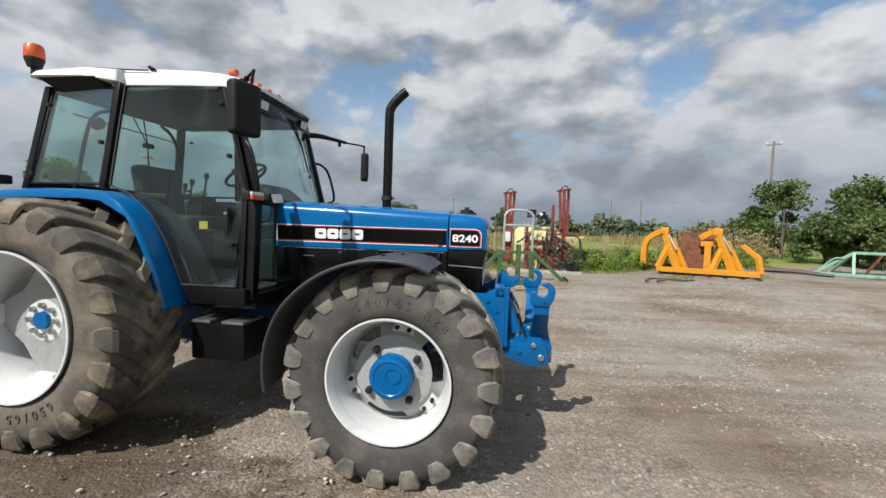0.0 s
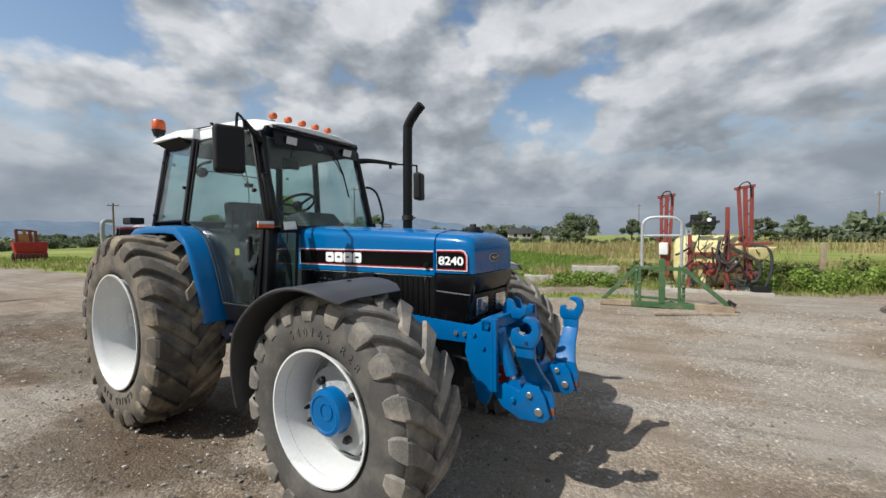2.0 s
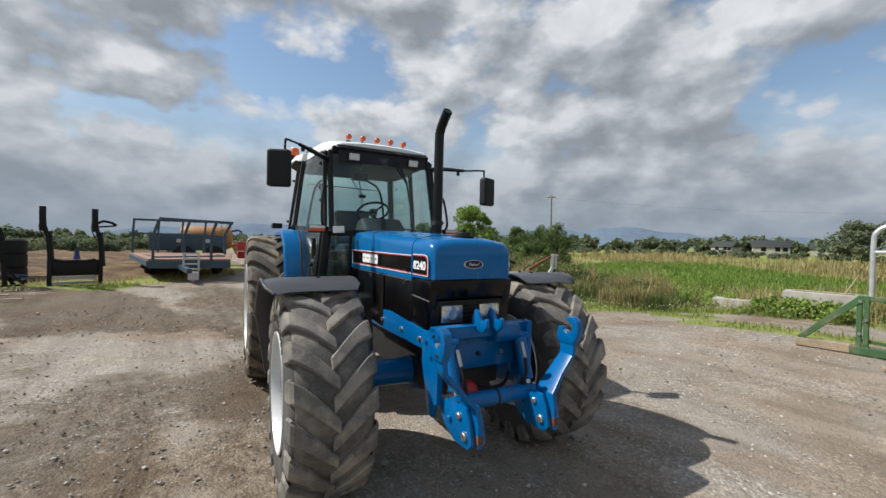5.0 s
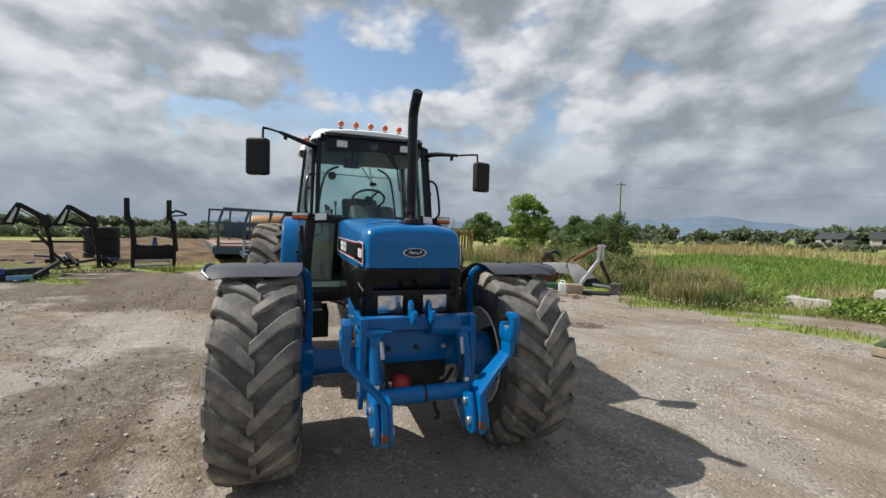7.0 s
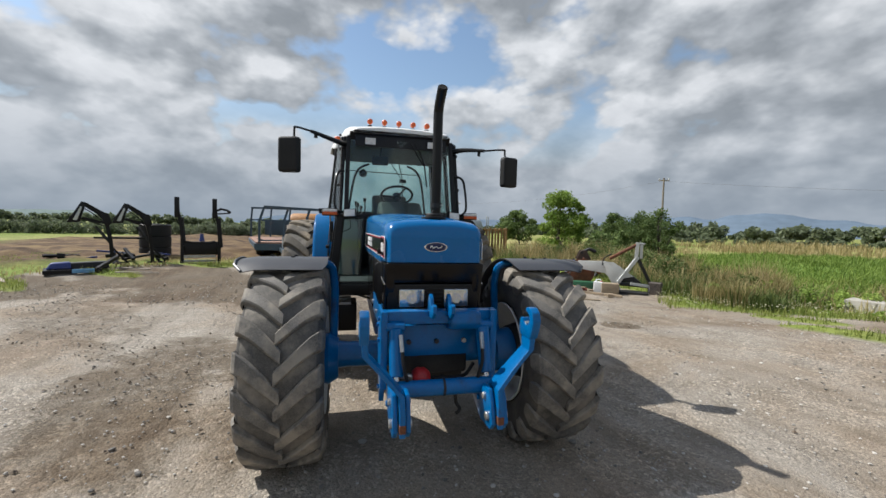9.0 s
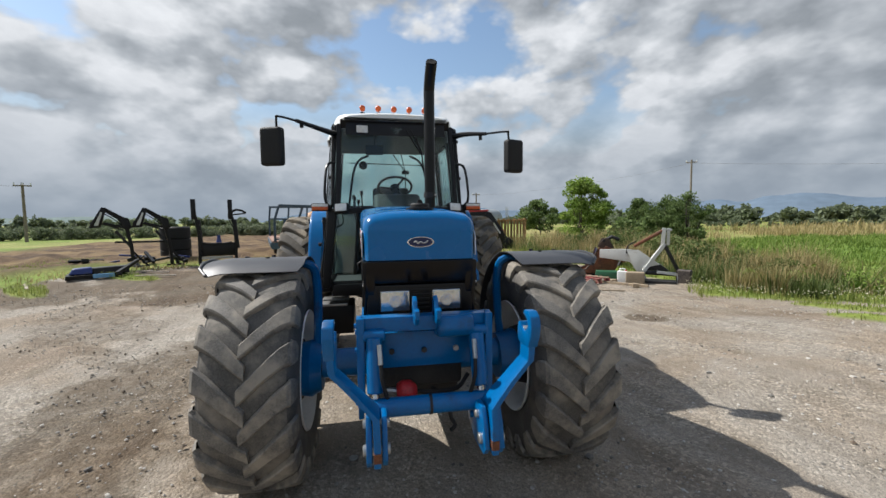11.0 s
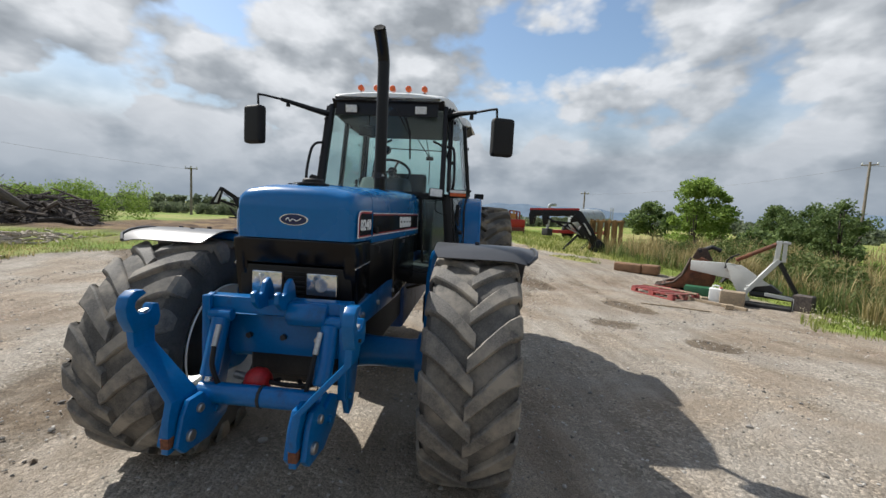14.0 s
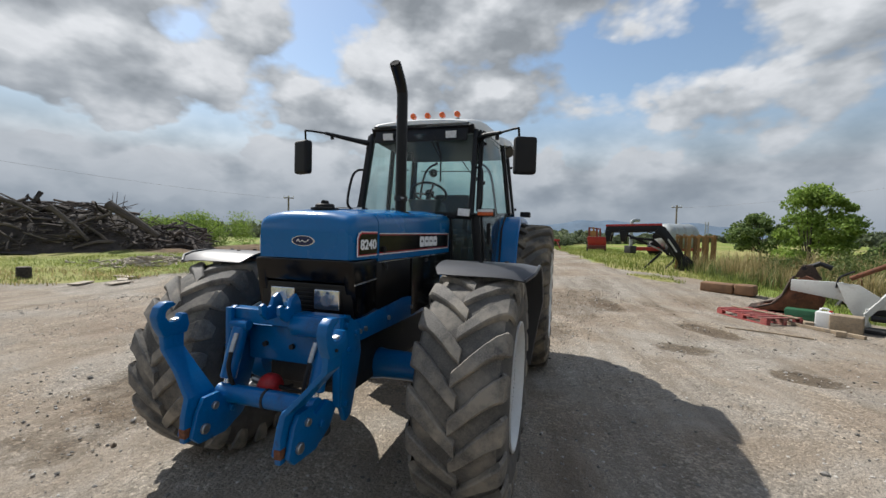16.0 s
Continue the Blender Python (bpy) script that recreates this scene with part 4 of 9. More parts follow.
def pillar(a, b, w, d, bow=0.0, n=5):
    """A tapering box-section post from a to b; w across y, d along x."""
    A, B = Vector(a), Vector(b)
    rings = []
    for k in range(n + 1):
        t = k / n
        c = A.lerp(B, t) + Vector((bow * math.sin(math.pi * t), 0, 0))
        rings.append([c + Vector((sx * d / 2, sy * w / 2, 0)) for sx, sy in ((1, 1), (-1, 1), (-1, -1), (1, -1))])
    return soften(loft(rings), 0.010, 2, 50)


cab = new("cab")
cab.parent = tractor
cab["label"] = "glazed tractor cab with black frame and white roof"
for s in (-1, 1):
    part("front_post", pillar((1.275, s * 0.588, 1.79), (1.055, s * 0.572, 2.66), 0.042, 0.075), M_FRAME, cab, "black front post")
    part("front_post_foot", pillar((1.315, s * 0.715, 1.03), (1.29, s * 0.640, 1.80), 0.075, 0.075), M_FRAME, cab)
    part("door_post", pillar((1.262, s * 0.765, 1.05), (1.242, s * 0.672, 1.84), 0.030, 0.045), M_FRAME, cab)
    part("door_post", pillar((1.238, s * 0.640, 1.83), (1.030, s * 0.608, 2.66), 0.026, 0.040), M_FRAME, cab)
    part("middle_post", pillar((0.145, s * 0.80, 1.84), (0.205, s * 0.71, 2.67), 0.05, 0.055), M_FRAME, cab, "black middle post")
    part("rear_post", pillar((-0.60, s * 0.76, 1.83), (-0.47, s * 0.67, 2.66), 0.06, 0.06), M_FRAME, cab, "black rear post")
    part("sill", prism([(0.86, 0.99), (1.32, 0.99), (1.32, 1.12), (0.80, 1.12)], "y", s * 0.66, s * 0.80, 0.012), M_FRAME, cab, "black door sill")
    # glazed door, its hind edge follows the wing
    edge = [(1.235, 1.13), (1.225, 1.85), (1.03, 2.645), (0.255, 2.645), (0.195, 1.87), (0.36, 1.80), (0.52, 1.66), (0.66, 1.46), (0.80, 1.13)]

    def yd(z, x=0.2):
        """The door's half width: full at the hind edge, drawn in towards the windscreen."""
        hind = 0.795 if z < 1.85 else 0.795 - (z - 1.85) * 0.11
        fore = 0.775 - 0.13 * smooth_step((z - 1.35) / 0.5) if z < 1.85 else 0.645 - (z - 1.85) * 0.042
        return hind + (fore - hind) * max(0.0, min(1.0, (x - 0.2) / 1.0)) ** 1.3

    bm = bmesh.new()
    grid = []
    rows_z = [1.13, 1.3, 1.46, 1.66, 1.80, 1.87, 2.1, 2.35, 2.645]

    def span(z):
        left = [(1.13, 0.80), (1.46, 0.66), (1.66, 0.52), (1.80, 0.36), (1.87, 0.195), (2.645, 0.255)]
        right = [(1.13, 1.235), (1.85, 1.225), (2.645, 1.03)]
        def ev(t):
            for (a, x), (b, y) in zip(t, t[1:]):
                if z <= b:
                    return x + (y - x) * (z - a) / (b - a)
            return t[-1][1]
        return ev(left), ev(right)

    for z in rows_z:
        a, b = span(z)
        grid.append([bm.verts.new((a + (b - a) * k / 6, s * (yd(z, a + (b - a) * k / 6) + 0.014 * math.sin(math.pi * k / 6)), z)) for k in range(7)])
    for p, q in zip(grid, grid[1:]):
        for k in range(6):
            bm.faces.new((p[k], p[k + 1], q[k + 1], q[k]))
    bmesh.ops.solidify(bm, geom=bm.faces[:], thickness=0.006)
    door = part("door", bm, M_GLASS, cab, "tinted glass cab door", smooth=60)
    out = [(x, s * (yd(z, x) + 0.004), z) for x, z in edge]
    part("door_seal", tube(out + [out[0]], 0.011, 6), M_RUBBER, door)
    part("door_handle", moved(join(box(1.115, 1.15, 0, s * 0.036, 1.50, 1.72, 0.006), box(1.105, 1.16, 0, s * 0.024, 1.53, 1.60, 0.006)), Matrix.Translation((0, s * yd(1.6, 1.13), 0))), M_RUBBER, door, "black door handle")
    part("lock_barrel", rod((1.132, s * (yd(1.6, 1.13) + 0.03), 1.68), (1.132, s * (yd(1.6, 1.13) + 0.042), 1.68), 0.012, 12), M_STEEL, door)
    for x, z in ((1.02, 2.52), (1.10, 2.12), (1.20, 1.45)):
        part("hinge_knob", rod((x, s * (yd(z, x) + 0.0), z), (x, s * (yd(z, x) + 0.030), z), 0.018, 12, 0.004), M_RUBBER, door)
    if s < 0:
        part("warning_sticker", moved(box(0.90, 0.97, -0.001, 0.001, 1.555, 1.615, 0), Matrix.Translation((0, -yd(1.58, 0.93) + 0.008, 0))), surf("yellow_sticker", (0.55, 0.42, 0.02), 0.5, var=0.2, fine=200, bump=0), door, "small yellow sticker")
    # rear side window
    q = [(0.115, s * 0.80, 1.88), (0.178, s * 0.715, 2.63), (-0.43, s * 0.68, 2.63), (-0.565, s * 0.765, 1.88)]
    win = part("rear_side_window", plate(q, 0.006, 0), M_GLASS, cab, "tinted rear side window")
    part("window_seal", tube(q + [q[0]], 0.012, 6), M_RUBBER, win)
    for x, z in ((-0.40, 2.5), (0.10, 2.2), (-0.50, 1.95)):
        part("window_knob", rod((x, s * (0.80 - (z - 1.88) * 0.11), z), (x, s * (0.825 - (z - 1.88) * 0.11), z), 0.016, 12), M_RUBBER, win)
    # low front pane beside the bonnet
    q = [(1.325, s * 0.40, 1.76), (1.325, s * 0.61, 1.76), (1.335, s * 0.67, 1.16), (1.335, s * 0.44, 1.16)]
    pane = part("low_front_pane", plate(q, 0.006, 0), M_GLASS, cab, "tinted low front pane")
    part("pane_frame", tube(q + [q[0]], 0.013, 6), M_FRAME, pane)
    part("scuttle", box(1.24, 1.33, s * 0.36, s * 0.66, 1.76, 1.80, 0.008), M_FRAME, cab)
    # grab rails, indicators and work lamps
    rail = [(1.31, s * 0.665, 1.82), (1.36, s * 0.700, 1.90), (1.30, s * 0.690, 2.15), (1.235, s * 0.668, 2.24), (1.185, s * 0.610, 2.26)]
    part("grab_rail", tube(rail, 0.013, 8, 4), M_FRAME, cab, "bent black grab rail")
    lampb = part("indicator", box(1.30, 1.375, s * 0.665, s * 0.825, 1.775, 1.85, 0.010), M_RUBBER, cab, "indicator with amber and clear lens")
    part("amber_lens", box(1.36, 1.395, s * 0.673, s * 0.818, 1.785, 1.815, 0.006), M_AMBER, lampb)
    part("clear_lens", box(1.36, 1.392, s * 0.673, s * 0.818, 1.816, 1.842, 0.006), M_LAMP, lampb)
    wl = part("work_lamp", moved(box(-0.03, 0.03, -0.065, 0.065, -0.045, 0.045, 0.01), Matrix.Translation((1.40, s * 0.545, 1.80)) @ Matrix.Rotation(radians(-18), 4, "Y") @ Matrix.Rotation(radians(s * 12), 4, "Z")), M_RUBBER, cab, "black rectangular work lamp")
    part("lamp_face", moved(box(0.028, 0.036, -0.055, 0.055, -0.036, 0.036, 0.006), Matrix.Translation((1.40, s * 0.545, 1.80)) @ Matrix.Rotation(radians(-18), 4, "Y") @ Matrix.Rotation(radians(s * 12), 4, "Z")), M_LAMP, wl)
    part("lamp_bracket", tube([(1.32, s * 0.63, 1.79), (1.385, s * 0.60, 1.795)], 0.012, 8), M_FRAME, wl)
    part("lamp_cable", tube([(1.38, s * 0.545, 1.76), (1.36, s * 0.54, 1.66), (1.35, s * 0.61, 1.62), (1.335, s * 0.65, 1.63)], 0.005, 6, 5), M_RUBBER, wl)
    # roof lamps over the windscreen
    rl = part("roof_work_lamp", moved(box(-0.02, 0.02, -0.06, 0.06, -0.038, 0.038, 0.008), Matrix.Translation((1.165, s * 0.34, 2.598)) @ Matrix.Rotation(radians(14), 4, "Y")), M_RUBBER, cab)
    part("lamp_face", moved(box(0.018, 0.026, -0.055, 0.055, -0.034, 0.034, 0.006), Matrix.Translation((1.165, s * 0.34, 2.598)) @ Matrix.Rotation(radians(14), 4, "Y")), M_LAMP, rl, "white lamp glass")
    # door mirrors on long arms
    if s < 0:
        elbow, top, mx, my, mz = (1.42, -0.93, 2.60), (1.55, -1.05, 2.60), 1.53, -1.115, 2.34
    else:
        elbow, top, mx, my, mz = (1.42, 0.87, 2.53), (1.56, 1.03, 2.525), 1.56, 1.105, 2.29
    arm = part("mirror_arm", tube([(1.07, s * 0.585, 2.555), (1.20, s * 0.70, 2.565), elbow], 0.034, 8, 3, 0.017), M_FRAME, cab, "black mirror arm")
    part("mirror_tube", tube([elbow, top, (top[0] + 0.01, top[1] + s * 0.02, top[2] - 0.03), (mx - 0.005, my - s * 0.045, mz - 0.02)], 0.010, 8, 5), M_FRAME, arm)
    part("arm_knuckle", rod((elbow[0] - 0.06, elbow[1] + 0.04 * -s, elbow[2] - 0.05), (elbow[0] - 0.06, elbow[1] + 0.04 * -s, elbow[2] + 0.01), 0.018, 10), M_FRAME, arm)
    kx = 1.06 if s < 0 else 1.0
    mir = soften(box(-0.045, 0.045, -0.096 * kx, 0.096 * kx, -0.158 * kx, 0.158 * kx, 0), 0.034, 5)
    mm = Matrix.Translation((mx, my, mz)) @ Matrix.Rotation(radians(s * 20), 4, "Z")
    mo = part("mirror", moved(mir, mm), M_RUBBER, arm, "black mirror housing", smooth=50)
    part("mirror_glass", moved(box(-0.049, -0.043, -0.078, 0.078, -0.135, 0.135, 0.002), mm), surf("mirror_silver", (0.85, 0.86, 0.87), 0.04, metal=1.0, var=0.01, bump=0), mo)

# windscreen and rear window
def pane_bulge(q, bulge, n=8):
    A, B, C, D = [Vector(p) for p in q]
    bm = bmesh.new()
    rows = []
    for j in range(n + 1):
        l, r = A.lerp(B, j / n), D.lerp(C, j / n)
        rows.append([bm.verts.new(l.lerp(r, k / n) + Vector((bulge * math.sin(math.pi * k / n), 0, 0))) for k in range(n + 1)])
    for p, q2 in zip(rows, rows[1:]):
        for k in range(n):
            bm.faces.new((p[k], p[k + 1], q2[k + 1], q2[k]))
    bmesh.ops.solidify(bm, geom=bm.faces[:], thickness=0.006)
    return bm


ws = part("windscreen", pane_bulge([(1.285, -0.572, 1.80), (1.085, -0.556, 2.62), (1.085, 0.556, 2.62), (1.285, 0.572, 1.80)], 0.07), M_GLASS, cab, "tinted curved windscreen", smooth=60)
part("windscreen_seal", tube([(1.29, -0.572, 1.80), (1.09, -0.556, 2.62)], 0.010, 6), M_RUBBER, ws)
part("windscreen_seal", tube([(1.29, 0.572, 1.80), (1.09, 0.556, 2.62)], 0.010, 6), M_RUBBER, ws)
part("windscreen_sill", tube([(1.285, -0.58, 1.795), (1.36, 0, 1.80), (1.285, 0.58, 1.795)], 0.016, 8, 6), M_RUBBER, ws)
rw = part("rear_window", plate([(-0.59, -0.70, 1.9), (-0.47, -0.62, 2.62), (-0.47, 0.62, 2.62), (-0.59, 0.70, 1.9)], 0.006, 0), M_GLASS, cab, "tinted rear window")
part("rear_window_frame", tube([(-0.60, -0.71, 1.88), (-0.47, -0.63, 2.63), (-0.47, 0.63, 2.63), (-0.60, 0.71, 1.88), (-0.60, -0.71, 1.88)], 0.016, 6), M_FRAME, rw)
part("rear_sill", box(-0.66, -0.55, -0.76, 0.76, 1.45, 1.90, 0.02), M_FRAME, cab)
# black head band over the screen
part("head_band", prism([(1.02, 2.62), (1.085, 2.615), (1.135, 2.70), (1.00, 2.70)], "y", -0.555, 0.555, 0.006), M_FRAME, cab)
part("screen_band", prism([(1.168, 2.535), (1.176, 2.535), (1.140, 2.665), (1.118, 2.665)], "y", -0.50, 0.50, 0.002), M_FRAME, cab, "black band over the windscreen")
# wipers
for y0, y1 in ((0.10, 0.36),):
    part("wiper", tube([(1.165, y0, 2.60), (1.215, 0.24, 2.36)], 0.006, 6), M_RUBBER, ws, "black wiper arm")
    part("wiper", tube([(1.165, y0 + 0.05, 2.60), (1.215, 0.26, 2.36)], 0.005, 6), M_RUBBER, ws)
    part("wiper_blade", tube([(1.178, 0.20, 2.52), (1.215, 0.25, 2.36), (1.275, 0.27, 2.12)], 0.008, 6), M_RUBBER, ws)

# roof
def roof_ring(x, hw, z0, z1, r=0.045):
    seq = [(hw - 0.03, z0), (hw, z0 + 0.012), (hw - 0.004, z1 - r), (hw - 0.3 * r - 0.01, z1 - 0.3 * r), (hw - r - 0.012, z1), (hw * 0.5, z1 + 0.02), (0, z1 + 0.026)]
    return [(x, y, z) for y, z in seq] + [(x, -y, z) for y, z in seq[-2::-1]]


ROOF = [(-0.60, 0.55, 2.71, 2.735), (-0.54, 0.62, 2.69, 2.775), (-0.36, 0.66, 2.665, 2.80), (0.0, 0.672, 2.65, 2.80), (0.5, 0.668, 2.65, 2.80), (0.80, 0.640, 2.650, 2.790), (0.95, 0.605, 2.640, 2.782), (1.05, 0.575, 2.640, 2.765), (1.11, 0.545, 2.690, 2.748), (1.155, 0.515, 2.702, 2.728)]
roof = part("roof", loft([roof_ring(*r) for r in ROOF]), M_ROOF, cab, "white moulded cab roof", smooth=40)
for s in (-1, 1):
    lip = [[(0.22, 0.60, 2.66), (0.20, 0.735, 2.675), (0.18, 0.72, 2.77), (0.20, 0.60, 2.80)], [(-0.02, 0.60, 2.66), (-0.04, 0.80, 2.70), (-0.04, 0.77, 2.775), (-0.02, 0.60, 2.81)], [(-0.42, 0.60, 2.69), (-0.46, 0.83, 2.70), (-0.44, 0.80, 2.745), (-0.42, 0.60, 2.80)], [(-0.52, 0.58, 2.70), (-0.55, 0.76, 2.705), (-0.53, 0.74, 2.73), (-0.50, 0.58, 2.77)]]
    pod = part("roof_pod", loft([[(x, s * y, z) for x, y, z in r] for r in lip], bevel=0.012), M_ROOF, roof, "white roof corner lamp pod", smooth=40)
    rec = [[(-0.50, 0.55, 2.702), (0.12, 0.55, 2.68), (0.05, 0.785, 2.70), (-0.45, 0.805, 2.702)], [(-0.40, 0.55, 2.615), (0.10, 0.55, 2.625), (0.08, 0.715, 2.63), (-0.36, 0.705, 2.62)]]
    part("pod_recess", loft([[(x, s * y, z) for x, y, z in r] for r in rec]), M_RUBBER, pod, "black lamp recess")
part("roof_seam", tube([(-0.18, -0.66, 2.815), (0.12, -0.672, 2.79), (0.42, -0.674, 2.772)], 0.006, 6), M_RUBBER, roof)
part("aerial_stub", join(rod((0.43, -0.64, 2.78), (0.43, -0.68, 2.80), 0.012, 10), rod((0.46, -0.64, 2.775), (0.46, -0.685, 2.79), 0.009, 8)), M_RUBBER, roof)
for k in range(5):
    y = -0.335 + k * 0.165
    base = lathe([(0, 0.028), (0.022, 0.026), (0.026, 0.018), (0.026, 0.0)], 16, "z")
    b = part("marker_base", moved(base, Matrix.Translation((0.89, y, 2.805))), M_RUBBER, roof)
    bulb = lathe([(-0.040, 0.012), (-0.028, 0.027), (0.026, 0.031), (0.036, 0.024), (0.040, 0.0)], 20, "x")
    part("marker_lamp", moved(bulb, Matrix.Translation((0.90, y, 2.868))), M_AMBER, roof, "round amber marker lamp")
bea = part("beacon", lathe([(0.03, 0.0), (0.03, 0.062), (0.05, 0.066), (0.125, 0.062), (0.145, 0.05), (0.152, 0.0)], 28, "z"), M_AMBER, cab, "amber rotating beacon")
bea.matrix_basis = Matrix.Translation((-0.56, -0.72, 2.83))
part("beacon_base", join(lathe([(-0.03, 0.0), (-0.03, 0.045), (0.03, 0.064), (0.04, 0.064), (0.04, 0)], 24, "z"), rod((0, 0, -0.10), (0, 0, -0.02), 0.025, 12)), M_RUBBER, bea)
part("beacon_bracket", tube([(-0.56, -0.72, 2.76), (-0.52, -0.70, 2.73), (-0.48, -0.66, 2.74)], 0.015, 8), M_RUBBER, cab)

# inside the cab
part("cab_floor", box(-0.5, 1.28, -0.66, 0.66, 1.06, 1.09, 0.005), M_CABIN, cab, "grey cab floor")
part("rear_bulkhead", box(-0.58, -0.45, -0.68, 0.68, 1.05, 1.78, 0.03), M_CABIN, cab)
part("headliner", box(-0.5, 1.0, -0.66, 0.66, 2.62, 2.655, 0.02), M_LINER, cab, "dark headliner")
for s in (-1, 1):
    part("wing_trim", prism([(-0.5, 1.1), (0.85, 1.1), (0.62, 1.5), (0.40, 1.72), (0.2, 1.80), (-0.5, 1.80)], "y", s * 0.42, s * 0.68, 0.04, 3), M_CABIN, cab, "grey inner wing trim")
part("dash", prism([(0.82, 1.75), (0.95, 1.93), (1.10, 1.96), (1.30, 1.80), (1.30, 1.10), (1.0, 1.10), (0.98, 1.5)], "y", -0.24, 0.24, 0.05, 3), M_CABIN, cab, "grey instrument console")
col = part("steering_column", rod((0.98, 0, 1.75), (0.80, 0, 2.03), 0.03, 12), M_RUBBER, cab)
ring = tube([(0.185 * math.cos(a), 0.185 * math.sin(a), 0) for a in [2 * math.pi * k / 32 for k in range(33)]], 0.014, 8)
spokes = [rod((0, 0, -0.02), (0.18 * math.cos(a), 0.18 * math.sin(a), 0), 0.012, 8) for a in (0.5, 2.6, 4.7)]
part("steering_wheel", moved(join(ring, rod((0, 0, -0.03), (0, 0, 0.012), 0.05, 14), *spokes), Matrix.Translation((0.79, 0, 2.05)) @ Matrix.Rotation(radians(-32), 4, "Y")), M_RUBBER, cab, "black steering wheel")
seat = new("driver_seat")
seat.parent = cab
part("cushion", soften(box(-0.08, 0.42, -0.25, 0.25, 1.52, 1.66, 0), 0.05, 4), M_SEAT, seat)
part("backrest", moved(soften(box(-0.06, 0.06, -0.24, 0.24, 0, 0.50, 0), 0.05, 4), Matrix.Translation((-0.08, 0, 1.62)) @ Matrix.Rotation(radians(-10), 4, "Y")), M_SEAT, seat)
part("pedestal", box(-0.02, 0.34, -0.18, 0.18, 1.08, 1.52, 0.03), M_RUBBER, seat)
for s in (-1, 1):
    part("armrest", soften(box(-0.05, 0.24, s * 0.27, s * 0.32, 1.80, 1.85, 0), 0.02, 3), M_SEAT, seat)
for k, (x, y) in enumerate(((0.45, -0.40), (0.55, -0.44), (0.35, -0.46), (0.62, -0.36))):
    part("lever", join(rod((x, y, 1.66), (x + 0.05, y - 0.01, 1.88 + 0.03 * k), 0.008, 8), rod((x + 0.05, y - 0.01, 1.88 + 0.03 * k), (x + 0.055, y - 0.01, 1.93 + 0.03 * k), 0.018, 10, 0.004)), M_RUBBER, cab)
part("inside_mirror", moved(soften(box(-0.02, 0.02, -0.09, 0.09, -0.05, 0.05, 0), 0.015, 3), Matrix.Translation((1.0, -0.22, 2.42))), M_RUBBER, cab, "black inside mirror")
part("mirror_stem", tube([(1.0, -0.22, 2.46), (1.02, -0.2, 2.62)], 0.008, 8), M_RUBBER, cab)
part("roll_bar", tube([(-0.40, -0.58, 1.75), (-0.36, -0.50, 2.3), (-0.36, -0.42, 2.5), (-0.36, -0.28, 2.58)], 0.016, 8, 5), M_RUBBER, cab)
part("roll_bar", tube([(-0.40, 0.58, 1.75), (-0.36, 0.50, 2.3), (-0.36, 0.42, 2.5), (-0.36, 0.28, 2.58)], 0.016, 8, 5), M_RUBBER, cab)
part("rear_rod", rod((-0.42, -0.55, 2.48), (-0.42, 0.5, 2.46), 0.006, 6), M_RUBBER, cab)
part("inside_lamp", moved(lathe([(0, 0.06), (0.05, 0.05), (0.07, 0.0)], 16, "x"), Matrix.Translation((-0.42, -0.36, 2.45))), M_RUBBER, cab)
part("rear_wiper_motor", join(box(-0.49, -0.44, 0.18, 0.28, 2.34, 2.39, 0.01), rod((-0.47, 0.23, 2.02), (-0.47, 0.23, 2.36), 0.006, 6), rod((-0.47, 0.23, 2.37), (-0.46, 0.17, 2.62), 0.006, 6), rod((-0.47, 0.23, 2.37), (-0.46, 0.05, 2.62), 0.006, 6)), M_RUBBER, cab)

# tank and steps on both sides
for s in (-1, 1):
    tank = part("step_box", box(0.86, 1.30, s * 0.46, s * 0.78, 0.56, 0.845, 0.02), M_FRAME, tractor, "black step box")
    part("step_plate", box(0.87, 1.03, s * 0.52, s * 0.79, 0.843, 0.866, 0.006), M_STEEL, tank, "worn steel step")
    part("step_plate", box(1.12, 1.30, s * 0.52, s * 0.79, 0.843, 0.866, 0.006), M_STEEL, tank, "worn steel step")
    part("side_bracket", tube([(0.90, s * 0.5, 0.98), (0.80, s * 0.72, 0.82), (0.75, s * 0.74, 0.76)], 0.02, 8), M_IRON, tractor)
    part("brake_pipe", tube([(1.3, s * 0.3, 0.9), (1.0, s * 0.62, 0.95), (0.9, s * 0.7, 0.9)], 0.012, 8, 4), M_RUBBER, tractor)

# front linkage
part("top_beam", box(3.15, 3.23, -0.365, 0.365, 1.085, 1.165, 0.006), M_BLUE2, tractor, "blue linkage cross beam")
part("beam_casting", soften(prism([(3.15, 1.03), (3.26, 1.05), (3.29, 1.10), (3.26, 1.16), (3.15, 1.165)], "y", 0.06, 0.26, 0.0), 0.02, 3), M_BLUE2, tractor)
part("linkage_frame", box(3.08, 3.15, -0.30, 0.30, 0.86, 1.06, 0.01), M_BLUE2, tractor, "blue linkage frame plate")
part("low_frame", soften(box(2.85, 3.05, -0.24, 0.24, 0.70, 0.86, 0), 0.03, 3), M_IRON, tractor, "dark casting behind the linkage")
for y in (-0.09, 0.0, 0.09):
    part("frame_bolt", bolt((3.158, y * 2, 0.955), "x", 0.016, 0.012), M_STEEL if y == 0.09 else M_IRON, tractor)
